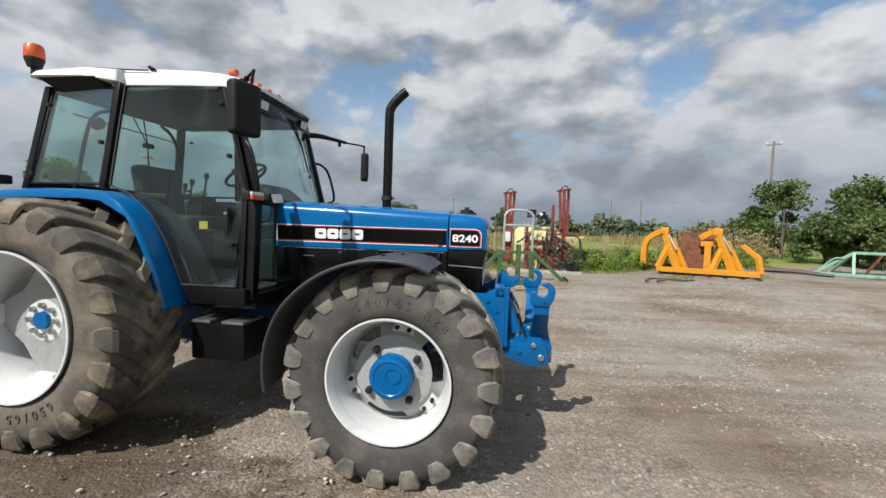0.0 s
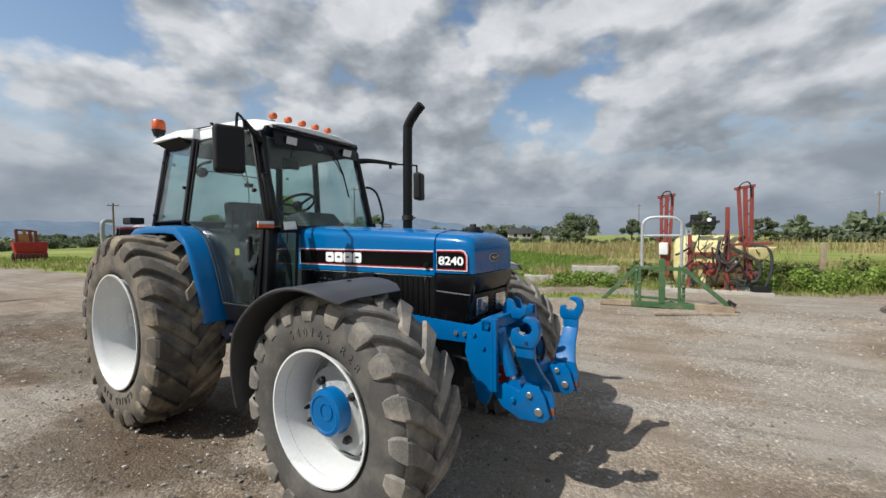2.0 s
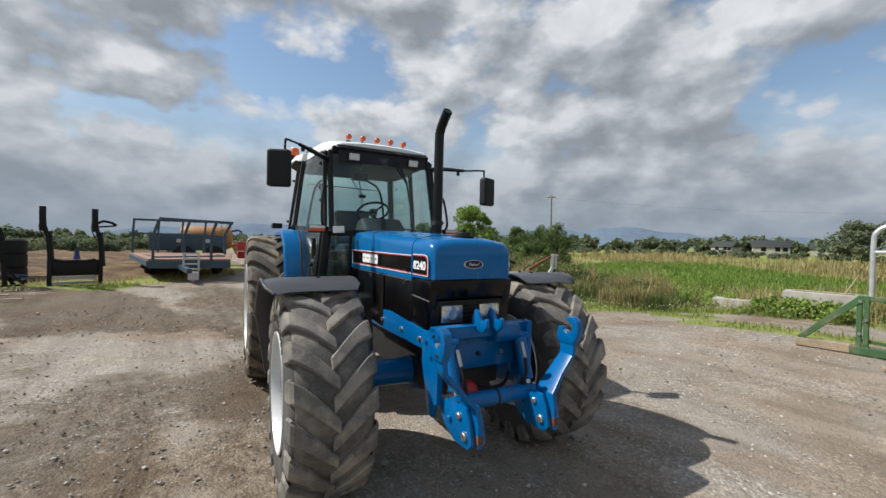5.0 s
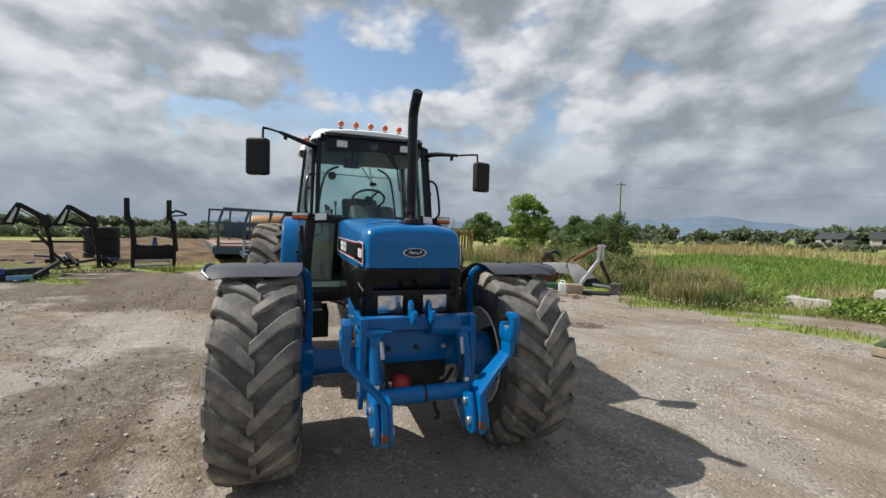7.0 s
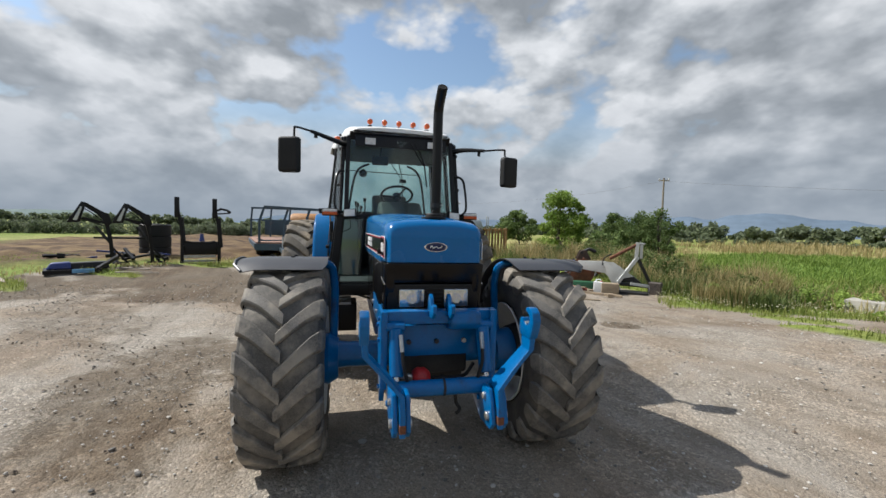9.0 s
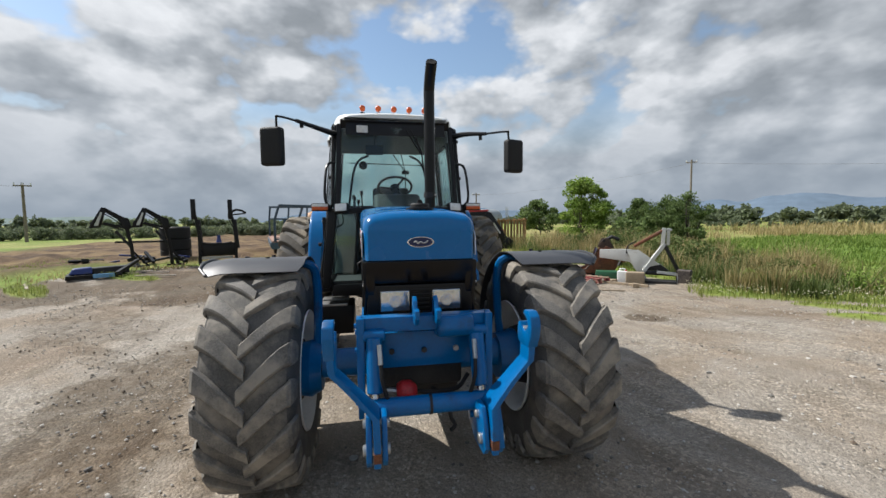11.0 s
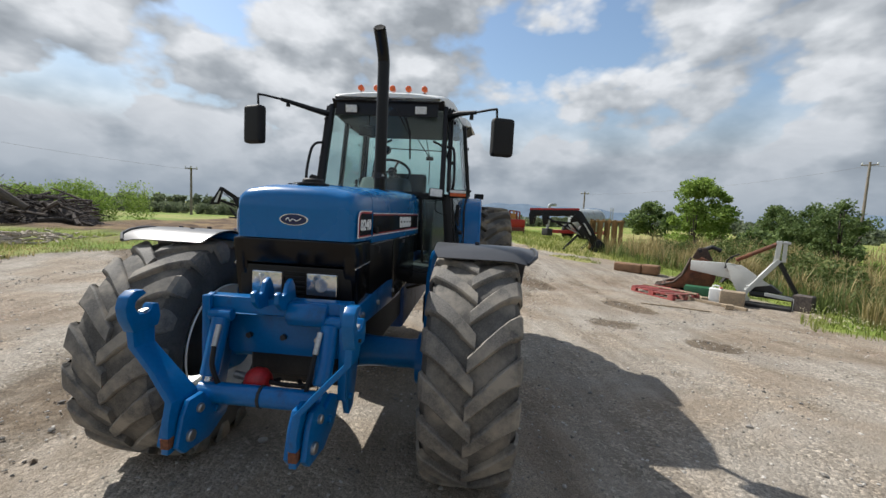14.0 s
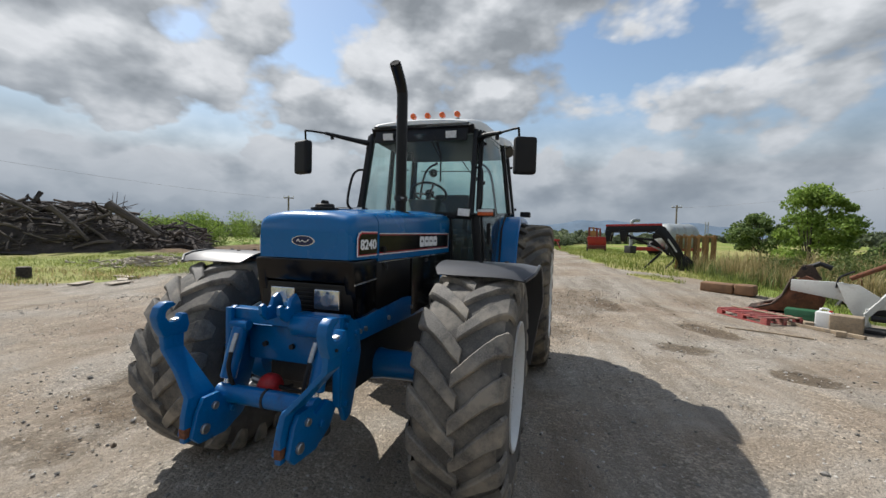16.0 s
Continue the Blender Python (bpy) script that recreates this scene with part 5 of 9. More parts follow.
for s in (-1, 1):
    ear = [(3.16, 1.13), (3.30, 1.13), (3.345, 1.17), (3.35, 1.215), (3.325, 1.225), (3.30, 1.20), (3.27, 1.205), (3.25, 1.25), (3.21, 1.27), (3.18, 1.23)]
    part("top_link_ear", prism(ear, "y", s * 0.045, s * 0.068, 0.005), M_BLUE2, tractor, "blue top link ear")
    cheek = [(3.05, 1.10), (3.20, 1.175), (3.235, 1.165), (3.235, 0.70), (3.19, 0.60), (3.13, 0.62), (3.03, 0.93)]
    part("linkage_cheek", prism(cheek, "y", s * 0.335, s * 0.365, 0.005), M_BLUE2, tractor, "blue linkage side plate")
    part("post_plate", box(3.235, 3.262, s * 0.325, s * 0.365, 0.70, 1.17, 0.004), M_BLUE2, tractor)
    for x, z in ((3.10, 1.06), (3.20, 1.12), (3.17, 0.98), (3.20, 0.70)):
        part("cheek_bolt", bolt((x, s * 0.369, z), "y", 0.015, 0.009), M_BLUE2, tractor)
    arm = new("lift_arm")
    arm.parent = tractor
    arm["label"] = "blue lift arm with hook end, paint worn at the foot"
    low = [(3.20, 0.70), (3.30, 0.755), (3.40, 0.72), (3.44, 0.775), (3.53, 0.775), (3.565, 0.72), (3.60, 0.60), (3.56, 0.555), (3.40, 0.545), (3.28, 0.60)]
    part("foot_plate", prism(low, "y", s * 0.295, s * 0.322, 0.006), M_BLUE2, arm)
    part("foot_plate", prism(low, "y", s * 0.225, s * 0.250, 0.006), M_BLUE2, arm)
    for x, z, r in ((3.47, 0.715, 0.020), (3.53, 0.62, 0.026), (3.36, 0.66, 0.018)):
        part("pivot_pin", rod((x, s * 0.21, z), (x, s * 0.338, z), r, 14, 0.004), M_STEEL if r > 0.019 else M_BLUE2, arm, "steel pin")
    # raised arm leaning outwards from the foot to the hook
    secs = []
    for y, z, half, c in ((0.272, 0.575, 0.075, 0.040), (0.272, 0.70, 0.085, 0.030), (0.276, 0.785, 0.078, 0.012), (0.375, 0.895, 0.060, 0.004), (0.466, 0.995, 0.055, 0.004), (0.474, 1.10, 0.062, 0.0)):
        p = Vector((3.50, s * y, z))
        secs.append([p + Vector((half + c, s * 0.016, 0)), p + Vector((half + c, -s * 0.016, 0)), p + Vector((-half + c, -s * 0.016, 0)), p + Vector((-half + c, s * 0.016, 0))])
    part("arm_blade", loft(secs, bevel=0.005), M_BLUE2, arm)
    part("worn_edge", loft([[q + (q - (sum(r, Vector()) / 4)) * 0.02 for q in r] for r in [[Vector((3.615, s * (0.272 + 0.017), 0.60)), Vector((3.615, s * (0.272 - 0.017), 0.60)), Vector((3.575, s * (0.272 - 0.017), 0.60)), Vector((3.575, s * (0.272 + 0.017), 0.60))], [Vector((3.617, s * 0.289, 0.645)), Vector((3.617, s * 0.255, 0.645)), Vector((3.582, s * 0.255, 0.645)), Vector((3.582, s * 0.289, 0.645))]]]), M_RUST, arm, "rusty worn edge")
    hook = [(3.43, 1.06), (3.56, 1.06), (3.59, 1.12), (3.60, 1.17), (3.585, 1.215), (3.55, 1.238), (3.505, 1.235), (3.49, 1.215), (3.52, 1.205), (3.545, 1.19), (3.55, 1.165), (3.53, 1.135), (3.495, 1.128), (3.47, 1.14), (3.455, 1.165), (3.425, 1.16), (3.415, 1.10)]
    part("hook_end", prism(hook, "y", s * 0.449, s * 0.499, 0.008, 2), M_BLUE2, arm, "blue cast hook")
    part("latch", prism([(3.42, 1.10), (3.50, 1.12), (3.50, 1.14), (3.43, 1.15)], "y", s * 0.459, s * 0.489, 0.004), M_STEEL, arm)
    part("latch_pin", bolt((3.52, s * 0.502, 1.09), "y", 0.008, 0.006), M_IRON, arm)
    ram = new("lift_ram")
    ram.parent = tractor
    part("cylinder", rod((3.245, s * 0.275, 1.06), (3.335, s * 0.275, 0.80), 0.042, 18, 0.006), M_BLUE2, ram, "blue hydraulic cylinder")
    part("piston", rod((3.33, s * 0.275, 0.81), (3.37, s * 0.275, 0.68), 0.02, 12), M_CHROME, ram, "bright steel piston")
    part("hose_end", rod((3.30, s * 0.25, 1.04), (3.345, s * 0.245, 0.95), 0.013, 10), M_STEEL, ram)
    part("hose", tube([(3.345, s * 0.245, 0.95), (3.37, s * 0.235, 0.86), (3.34, s * 0.20, 0.74), (3.22, s * 0.16, 0.69), (3.08, s * 0.05, 0.70)], 0.011, 8, 6), M_RUBBER, ram, "black hydraulic hose")
    part("cylinder_top", rod((3.24, s * 0.22, 1.075), (3.24, s * 0.335, 1.075), 0.03, 14, 0.004), M_BLUE2, ram)
part("cross_tube", rod((3.36, -0.30, 0.735), (3.36, 0.30, 0.735), 0.048, 20), M_BLUE2, tractor, "blue linkage cross tube")
part("tube_band", rod((3.36, -0.004, 0.735), (3.36, 0.010, 0.735), 0.052, 20), M_IRON, tractor)
part("coupling_cap", soften(lathe([(-0.05, 0.0), (-0.05, 0.05), (-0.02, 0.068), (0.03, 0.066), (0.06, 0.04), (0.065, 0)], 16, "y"), 0.004, 1), M_REDCAP, tractor, "red plastic coupling cap").matrix_basis = Matrix.Translation((3.20, -0.11, 0.735))
part("coupling_pipe", tube([(3.18, -0.24, 0.75), (3.19, -0.15, 0.74)], 0.02, 10), M_STEEL, tractor)
part("coupling_hose", tube([(3.20, -0.05, 0.735), (3.22, 0.06, 0.735), (3.20, 0.18, 0.74), (3.16, 0.25, 0.80)], 0.012, 8, 5), M_RUBBER, tractor, "black hose")
part("tow_pin", tube([(3.05, 0.16, 0.63), (3.05, 0.17, 0.50), (3.08, 0.19, 0.46), (3.10, 0.16, 0.44)], 0.012, 8, 4), M_IRON, tractor)


# ---- ground ----
def smooth01(t):
    t = max(0.0, min(1.0, t))
    return t * t * (3 - 2 * t)


def lie(x, y):
    """Height of the land: level under the tractor, a little higher all round the yard."""
    a = 0.27 * smooth01((y - 6) / 4.5) * smooth01((x + 4) / 4.5) + 0.10 * smooth01((x - 5) / 4) * smooth01((y - 7) / 4)
    b = 0.25 * smooth01((-x - 6) / 6)
    c = 0.22 * smooth01((-y - 5) / 6)
    return max(a, b, c)


YARD = [(-60, 9.4), (-30, 9.5), (-15, 9.3), (-12.2, 10.9), (-9.6, 11.6), (-6.4, 12.3), (-4.6, 12.0), (-3.7, 10.9), (-2.9, 11.6), (-2.0, 12.3), (-0.8, 12.6), (0.9, 12.3), (2.2, 12.5), (4.6, 12.6), (6.5, 13.2), (10, 14.6), (16, 17), (40, 22), (60, -8), (12, -14), (0, -9.5), (-5.2, -7.2), (-8.2, -5.4), (-10.8, -3.4), (-12.3, -1.4), (-12.6, 1.6), (-14.6, 3.6), (-18, 5.2), (-30, 6.0), (-60, 6.3)]


def yard_distance(x, y):
    """Signed distance to the yard's edge, negative inside."""
    inside, best = False, 1e9
    n = len(YARD)
    for i in range(n):
        (x0, y0), (x1, y1) = YARD[i], YARD[(i + 1) % n]
        if (y0 > y) != (y1 > y) and x < (x1 - x0) * (y - y0) / (y1 - y0) + x0:
            inside = not inside
        dx, dy = x1 - x0, y1 - y0
        t = max(0, min(1, ((x - x0) * dx + (y - y0) * dy) / (dx * dx + dy * dy)))
        best = min(best, (x - x0 - t * dx) ** 2 + (y - y0 - t * dy) ** 2)
    return -math.sqrt(best) if inside else math.sqrt(best)


# tufts inside the yard: x, y, half length, half width, turn
TUFTS = [(0.1, 10.6, 1.5, 0.35, 8), (-1.7, 11.4, 0.7, 0.4, 0), (9.2, 12.0, 0.6, 0.25, -30), (6.6, 11.2, 0.4, 0.2, 10), (-11.7, 9.6, 1.2, 0.4, 20), (-10.9, -2.2, 1.6, 0.35, 50), (-12.4, 0.6, 0.8, 0.8, 0), (-9.2, -3.4, 1.0, 0.3, 40)]
LUSH = (-8.0, 27.0, 13.0, 6.5, 112)
# pale dried crusts and spreads of light gravel
PALE = [(-3.39, 0.52, 0.30, 0.16, 96), (-4.05, 1.18, 0.30, 0.10, 96), (-6.2, 5.2, 0.5, 0.12, 20), (3.4, 9.0, 1.6, 0.5, 5), (4.5, 6.2, 1.8, 0.5, -10), (6.5, 8.0, 2.2, 0.6, -15), (1.8, 5.2, 0.9, 0.3, 15)]
# damp and muddy places: x, y, half length, half width, turn, depth of tone
MUD = [(-2.6, 2.6, 1.7, 0.9, -8, 0.95), (-1.8, 1.3, 2.4, 0.9, -4, 0.75), (-8.0, 3.4, 4.5, 1.9, 8, 0.74), (-9.3, 0.0, 4.2, 2.4, 35, 1.0), (-9.2, -3.2, 2.6, 1.2, 35, 0.9), (-5.5, -0.6, 2.6, 1.2, 25, 0.58), (-8.5, 2.6, 2.4, 0.7, 12, 0.55), (-7.5, 6.4, 2.4, 0.7, -12, 0.6), (-9.5, 7.4, 3.0, 0.5, -6, 0.5), (-2.70, 8.15, 0.42, 0.34, 40, 1.05), (-5.15, 8.2, 0.75, 0.38, 15, 1.0), (-3.72, 7.45, 0.42, 0.60, 0, 1.0), (-7.2, 7.1, 0.9, 0.4, 10, 0.85), (-4.5, 5.6, 0.9, 0.45, 10, 0.6), (-7.2, 8.2, 1.0, 0.3, 20, 0.6), (-2.4, 0.95, 0.55, 0.35, 60, 0.75), (-3.7, 0.2, 0.9, 0.35, 30, 0.6), (-1.7, 2.4, 1.5, 0.6, -5, 0.65), (-5.2, 3.0, 1.8, 0.5, 10, 0.5), (10.6, 11.2, 0.7, 0.25, -45, 0.9), (-7.0, 1.8, 1.3, 0.25, 15, 0.5), (-7.0, -1.2, 1.5, 0.25, 40, 0.5), (0.95, 6.7, 0.22, 0.1, 0, 0.3), (1.9, 7.6, 0.2, 0.12, 0, 0.6), (3.0, 8.2, 0.3, 0.15, 0, 0.5)]


def blob(x, y, row):
    cx, cy, a, b, turn = row[:5]
    c, s = math.cos(radians(turn)), math.sin(radians(turn))
    u, v = (x - cx) * c + (y - cy) * s, -(x - cx) * s + (y - cy) * c
    return math.hypot(u / a, v / b)


def axis_steps(lo, hi, step, far):
    inner = list(np.arange(lo, hi + 1e-6, step))
    out, d = [], step
    left, right = lo, hi
    L_, R_ = [], []
    while left > -far or right < far:
        d *= 1.28
        left, right = left - d, right + d
        L_.append(max(left, -far * 1.2))
        R_.append(min(right, far * 1.2))
    return L_[::-1] + inner + R_


def build_ground():
    xs, ys = axis_steps(-16, 12, 0.16, 2600), axis_steps(-9, 15, 0.16, 2600)
    nx, ny = len(xs), len(ys)
    verts, grass, mud, soil, lush, pale = [], [], [], [], [], []
    for y in ys:
        for x in xs:
            d = yard_distance(x, y) if abs(x) < 70 and abs(y) < 40 else 30.0
            wob = noise.noise((x * 0.7, y * 0.7, 0.0)) * 0.7 + noise.noise((x * 2.3, y * 2.3, 5.0)) * 0.3
            g = smooth01((d + wob * 0.8) / 0.5 + 0.5)
            for row in TUFTS:
                g = max(g, smooth01((1.15 - blob(x, y, row) + wob * 0.5) / 0.35))
            m = 0.0
            if d < 2:
                for row in MUD:
                    m = max(m, row[5] * smooth01((1.1 - blob(x, y, row) + wob * 0.7) / 0.5))
            s = 0.0
            if x < -9.5 and y < 3 and d > 0.3:
                s = smooth01((d - 0.9) / 1.3) * smooth01((58 + x) / 4) * max(smooth01((y + 16 + (x + 13) * 0.15) / 4) * smooth01((-x - 12) / 2), smooth01((y + 7.0) / 2.0))
            near = -30 < x < 25 and -22 < y < 30
            z = lie(x, y)
            if near:
                z += 0.012 * noise.noise((x * 1.1, y * 1.1, 1.0)) + 0.006 * noise.noise((x * 3.7, y * 3.7, 2.0)) - 0.02 * m
                z += g * (0.05 * noise.noise((x * 0.8, y * 0.8, 3.0)) + 0.03)
            z += s * (0.10 + 0.26 * noise.noise((x * 0.45, y * 0.45, 4.0)) + 0.12 * noise.noise((x * 1.6, y * 1.6, 7.0)))
            verts.append((x, y, z))
            grass.append(g)
            mud.append(m)
            soil.append(s)
            pale.append(max(smooth01((1.2 - blob(x, y, row) + wob * 0.6) / 0.7) for row in PALE) if d < 1 else 0.0)
            lush.append(smooth01((1.15 - blob(x, y, LUSH) + wob * 0.4) / 0.4))
    faces = [(j * nx + i, j * nx + i + 1, (j + 1) * nx + i + 1, (j + 1) * nx + i) for j in range(ny - 1) for i in range(nx - 1)]
    me = bpy.data.meshes.new("ground")
    me.from_pydata(verts, [], faces)
    for name, vals in (("grass", grass), ("mud", mud), ("soil", soil), ("lush", lush), ("pale", pale)):
        me.attributes.new(name, "FLOAT", "POINT").data.foreach_set("value", vals)
    me.polygons.foreach_set("use_smooth", [True] * len(me.polygons))
    return me


def ground_material():
    m = bpy.data.materials.new("yard_gravel_and_grass")
    m.use_nodes = True
    nt = m.node_tree
    b = nt.nodes["Principled BSDF"]
    N, L = nt.nodes.new, nt.links.new
    tc = N("ShaderNodeTexCoord")

    def nz(scale, detail=6, rough=0.55, dist=0.0):
        n = N("ShaderNodeTexNoise")
        n.inputs["Scale"].default_value, n.inputs["Detail"].default_value = scale, detail
        n.inputs["Roughness"].default_value, n.inputs["Distortion"].default_value = rough, dist
        L(tc.outputs["Object"], n.inputs[0])
        return n.outputs[0]

    def ramp(v, *stops):
        r = N("ShaderNodeValToRGB")
        e = r.color_ramp.elements
        while len(e) < len(stops):
            e.new(0.5)
        for q, (p, c) in zip(e, stops):
            q.position, q.color = p, (*c, 1)
        L(v, r.inputs[0])
        return r.outputs[0]

    def mix(f, a, c, mode="MIX"):
        n = N("ShaderNodeMix")
        n.data_type, n.blend_type = "RGBA", mode
        for sock, v in (("Factor", f), ("A", a), ("B", c)):
            if isinstance(v, float):
                n.inputs[sock].default_value = v
            elif isinstance(v, tuple):
                n.inputs[sock].default_value = (*v, 1)
            else:
                L(v, n.inputs[sock])
        return n.outputs["Result"]

    def attr(name):
        n = N("ShaderNodeAttribute")
        n.attribute_name = name
        return n.outputs["Fac"]

    dirt = ramp(nz(0.45, 8, 0.6, 0.4), (0.32, (0.192, 0.148, 0.110)), (0.45, (0.262, 0.221, 0.174)), (0.58, (0.292, 0.267, 0.231)), (0.78, (0.241, 0.208, 0.169)))
    patch = ramp(nz(2.6, 9, 0.68, 0.6), (0.34, (0.84, 0.83, 0.81)), (0.60, (1.07, 1.065, 1.06)))
    dirt = mix(1.0, dirt, patch, "MULTIPLY")
    # faint wheel streaks run along the lane
    mp = N("ShaderNodeMapping")
    mp.inputs["Scale"].default_value, mp.inputs["Rotation"].default_value = (0.16, 2.2, 1.0), (0, 0, radians(7))
    L(tc.outputs["Object"], mp.inputs[0])
    ns = N("ShaderNodeTexNoise")
    ns.inputs["Scale"].default_value, ns.inputs["Detail"].default_value, ns.inputs["Roughness"].default_value = 1.3, 7, 0.62
    L(mp.outputs[0], ns.inputs[0])
    dirt = mix(1.0, dirt, ramp(ns.outputs[0], (0.36, (0.80, 0.785, 0.77)), (0.56, (1.06, 1.06, 1.06))), "MULTIPLY")
    vor = N("ShaderNodeTexVoronoi")
    vor.inputs["Scale"].default_value = 48
    L(tc.outputs["Object"], vor.inputs[0])
    peb = ramp(vor.outputs["Color"], (0.1, (0.72, 0.72, 0.71)), (0.6, (1.0, 1.0, 1.0)), (0.95, (1.65, 1.64, 1.62)))
    where = ramp(nz(1.1, 6, 0.6), (0.40, (0.12, 0.12, 0.12)), (0.57, (1.0, 1.0, 1.0)))
    dirt = mix(where, dirt, mix(1.0, dirt, peb, "MULTIPLY"))
    crust = N("ShaderNodeMath")
    crust.operation = "MULTIPLY"
    L(attr("pale"), crust.inputs[0])
    L(ramp(nz(12, 8, 0.7), (0.40, (0.1, 0.1, 0.1)), (0.60, (0.85, 0.85, 0.85))), crust.inputs[1])
    dirt = mix(crust.outputs[0], dirt, mix(1.0, (0.37, 0.345, 0.305), peb, "MULTIPLY"))
    grit = ramp(nz(150, 3, 0.6), (0.36, (0.62, 0.61, 0.60)), (0.66, (1.36, 1.35, 1.33)))
    dirt = mix(1.0, dirt, grit, "MULTIPLY")
    wet = mix(1.0, dirt, (0.49, 0.445, 0.39), "MULTIPLY")
    # the damp breaks up into crumbs and streaks at its edges
    edge = N("ShaderNodeMath")
    edge.operation, edge.use_clamp = "MULTIPLY_ADD", True
    L(nz(5.5, 9, 0.72, 0.8), edge.inputs[0])
    edge.inputs[1].default_value = 3.4
    mud2 = N("ShaderNodeMath")
    mud2.operation = "MULTIPLY_ADD"
    L(attr("mud"), mud2.inputs[0])
    mud2.inputs[1].default_value, mud2.inputs[2].default_value = 2.6, -2.75
    L(mud2.outputs[0], edge.inputs[2])
    dirt = mix(edge.outputs[0], dirt, wet)
    green = ramp(nz(0.35, 7, 0.6), (0.35, (0.125, 0.20, 0.028)), (0.56, (0.195, 0.25, 0.05)), (0.72, (0.31, 0.28, 0.12)))
    green = mix(ramp(nz(0.06, 6, 0.6), (0.44, (0, 0, 0)), (0.60, (0.85, 0.85, 0.85))), green, (0.33, 0.285, 0.125))
    green = mix(1.0, green, ramp(nz(7, 6, 0.65), (0.3, (0.55, 0.55, 0.5)), (0.7, (1.3, 1.3, 1.2))), "MULTIPLY")
    green = mix(attr("lush"), green, ramp(nz(1.6, 7, 0.6), (0.35, (0.10, 0.175, 0.028)), (0.65, (0.18, 0.265, 0.05))))
    earth = ramp(nz(0.7, 8, 0.65, 0.5), (0.35, (0.055, 0.032, 0.018)), (0.5, (0.120, 0.076, 0.040)), (0.68, (0.215, 0.150, 0.070)))
    green = mix(attr("soil"), green, earth)
    gm = N("ShaderNodeMath")
    gm.operation, gm.use_clamp = "MULTIPLY_ADD", True
    L(nz(9, 7, 0.7), gm.inputs[0])
    gm.inputs[1].default_value = 1.1
    sub = N("ShaderNodeMath")
    sub.operation = "MULTIPLY_ADD"
    L(attr("grass"), sub.inputs[0])
    sub.inputs[1].default_value, sub.inputs[2].default_value = 2.0, -1.05
    L(sub.outputs[0], gm.inputs[2])
    col = mix(gm.outputs[0], dirt, green)
    L(col, b.inputs["Base Color"])
    b.inputs["Roughness"].default_value = 0.92
    b.inputs["Specular IOR Level"].default_value = 0.25
    h1, h2 = nz(22, 8, 0.65), vor.outputs["Distance"]
    ad = N("ShaderNodeMath")
    ad.operation = "MULTIPLY_ADD"
    L(h2, ad.inputs[0])
    ad.inputs[1].default_value = -0.35
    L(h1, ad.inputs[2])
    bp = N("ShaderNodeBump")
    bp.inputs["Strength"].default_value, bp.inputs["Distance"].default_value = 0.75, 0.03
    L(ad.outputs[0], bp.inputs["Height"])
    L(bp.outputs[0], b.inputs["Normal"])
    return m


ground = tagged(new("ground", build_ground()), "gravel yard running out into rough green fields", "ground", kind="structure")
ground.data.materials.append(ground_material())


def scatter_stones():
    rng = np.random.default_rng(3)
    ico = bmesh.new()
    bmesh.ops.create_icosphere(ico, subdivisions=1, radius=1)
    base = np.array([v.co[:] for v in ico.verts])
    tri = np.array([[v.index for v in f.verts] for f in ico.faces])
    ico.free()
    V, F, k = [], [], 0
    n = 0
    while n < 22000:
        x, y = rng.uniform(-9, 9), rng.uniform(-4, 11)
        if yard_distance(x, y) > -0.2:
            continue
        if noise.noise((x * 0.9, y * 0.9, 9.0)) < rng.uniform(-0.6, 0.35):
            continue
        r = 0.0045 + 0.010 * rng.random() ** 3 + (0.016 * rng.random() if rng.random() < 0.015 else 0)
        p = base * (1 + rng.uniform(-0.3, 0.3, (len(base), 1))) * np.array([r * rng.uniform(0.8, 1.6), r * rng.uniform(0.8, 1.4), r * 0.7])
        a = rng.uniform(0, 6.3)
        c, s = math.cos(a), math.sin(a)
        p = p @ np.array([[c, -s, 0], [s, c, 0], [0, 0, 1]]) + np.array([x, y, lie(x, y) + r * 0.2])
        V.append(p)
        F.append(tri + k)
        k += len(base)
        n += 1
    me = bpy.data.meshes.new("loose_stones")
    me.from_pydata(np.concatenate(V).tolist(), [], np.concatenate(F).tolist())
    me.materials.append(M_STONE)
    return tagged(new("loose_stones", me), "loose pale stones scattered over the yard", "stones", kind="stuff")


scatter_stones()


def scatter_clods():
    """Dark crumbs of earth dropped on the damp parts of the yard."""
    rng = np.random.default_rng(14)
    V, F, k = [], [], 0
    for cx, cy, a, b, turn, tone in MUD:
        c, s = math.cos(radians(turn)), math.sin(radians(turn))
        for j in range(int(55 * math.sqrt(a * b))):
            u, v = rng.normal() * a * 0.6, rng.normal() * b * 0.7
            x, y = cx + u * c - v * s, cy + u * s + v * c
            r = 0.006 + 0.02 * rng.random() ** 5
            p = rng.normal(size=(6, 3))
            p /= np.linalg.norm(p, axis=1, keepdims=True)
            top = np.array([[1, 0, 0], [0, 1, 0], [-1, 0, 0], [0, -1, 0], [0, 0, 0.8], [0, 0, -0.5]]) + p * 0.25
            V.append(top * r + np.array([x, y, lie(x, y) + r * 0.2]))
            F.append(np.array([[0, 1, 4], [1, 2, 4], [2, 3, 4], [3, 0, 4], [1, 0, 5], [2, 1, 5], [3, 2, 5], [0, 3, 5]]) + k)
            k += 6
    me = bpy.data.meshes.new("earth_clods")
    me.from_pydata(np.concatenate(V).tolist(), [], np.concatenate(F).tolist())
    me.materials.append(M_CLOD)
    return tagged(new("earth_clods", me), "dark crumbs of earth on the damp gravel", "clods", kind="stuff")


scatter_clods()


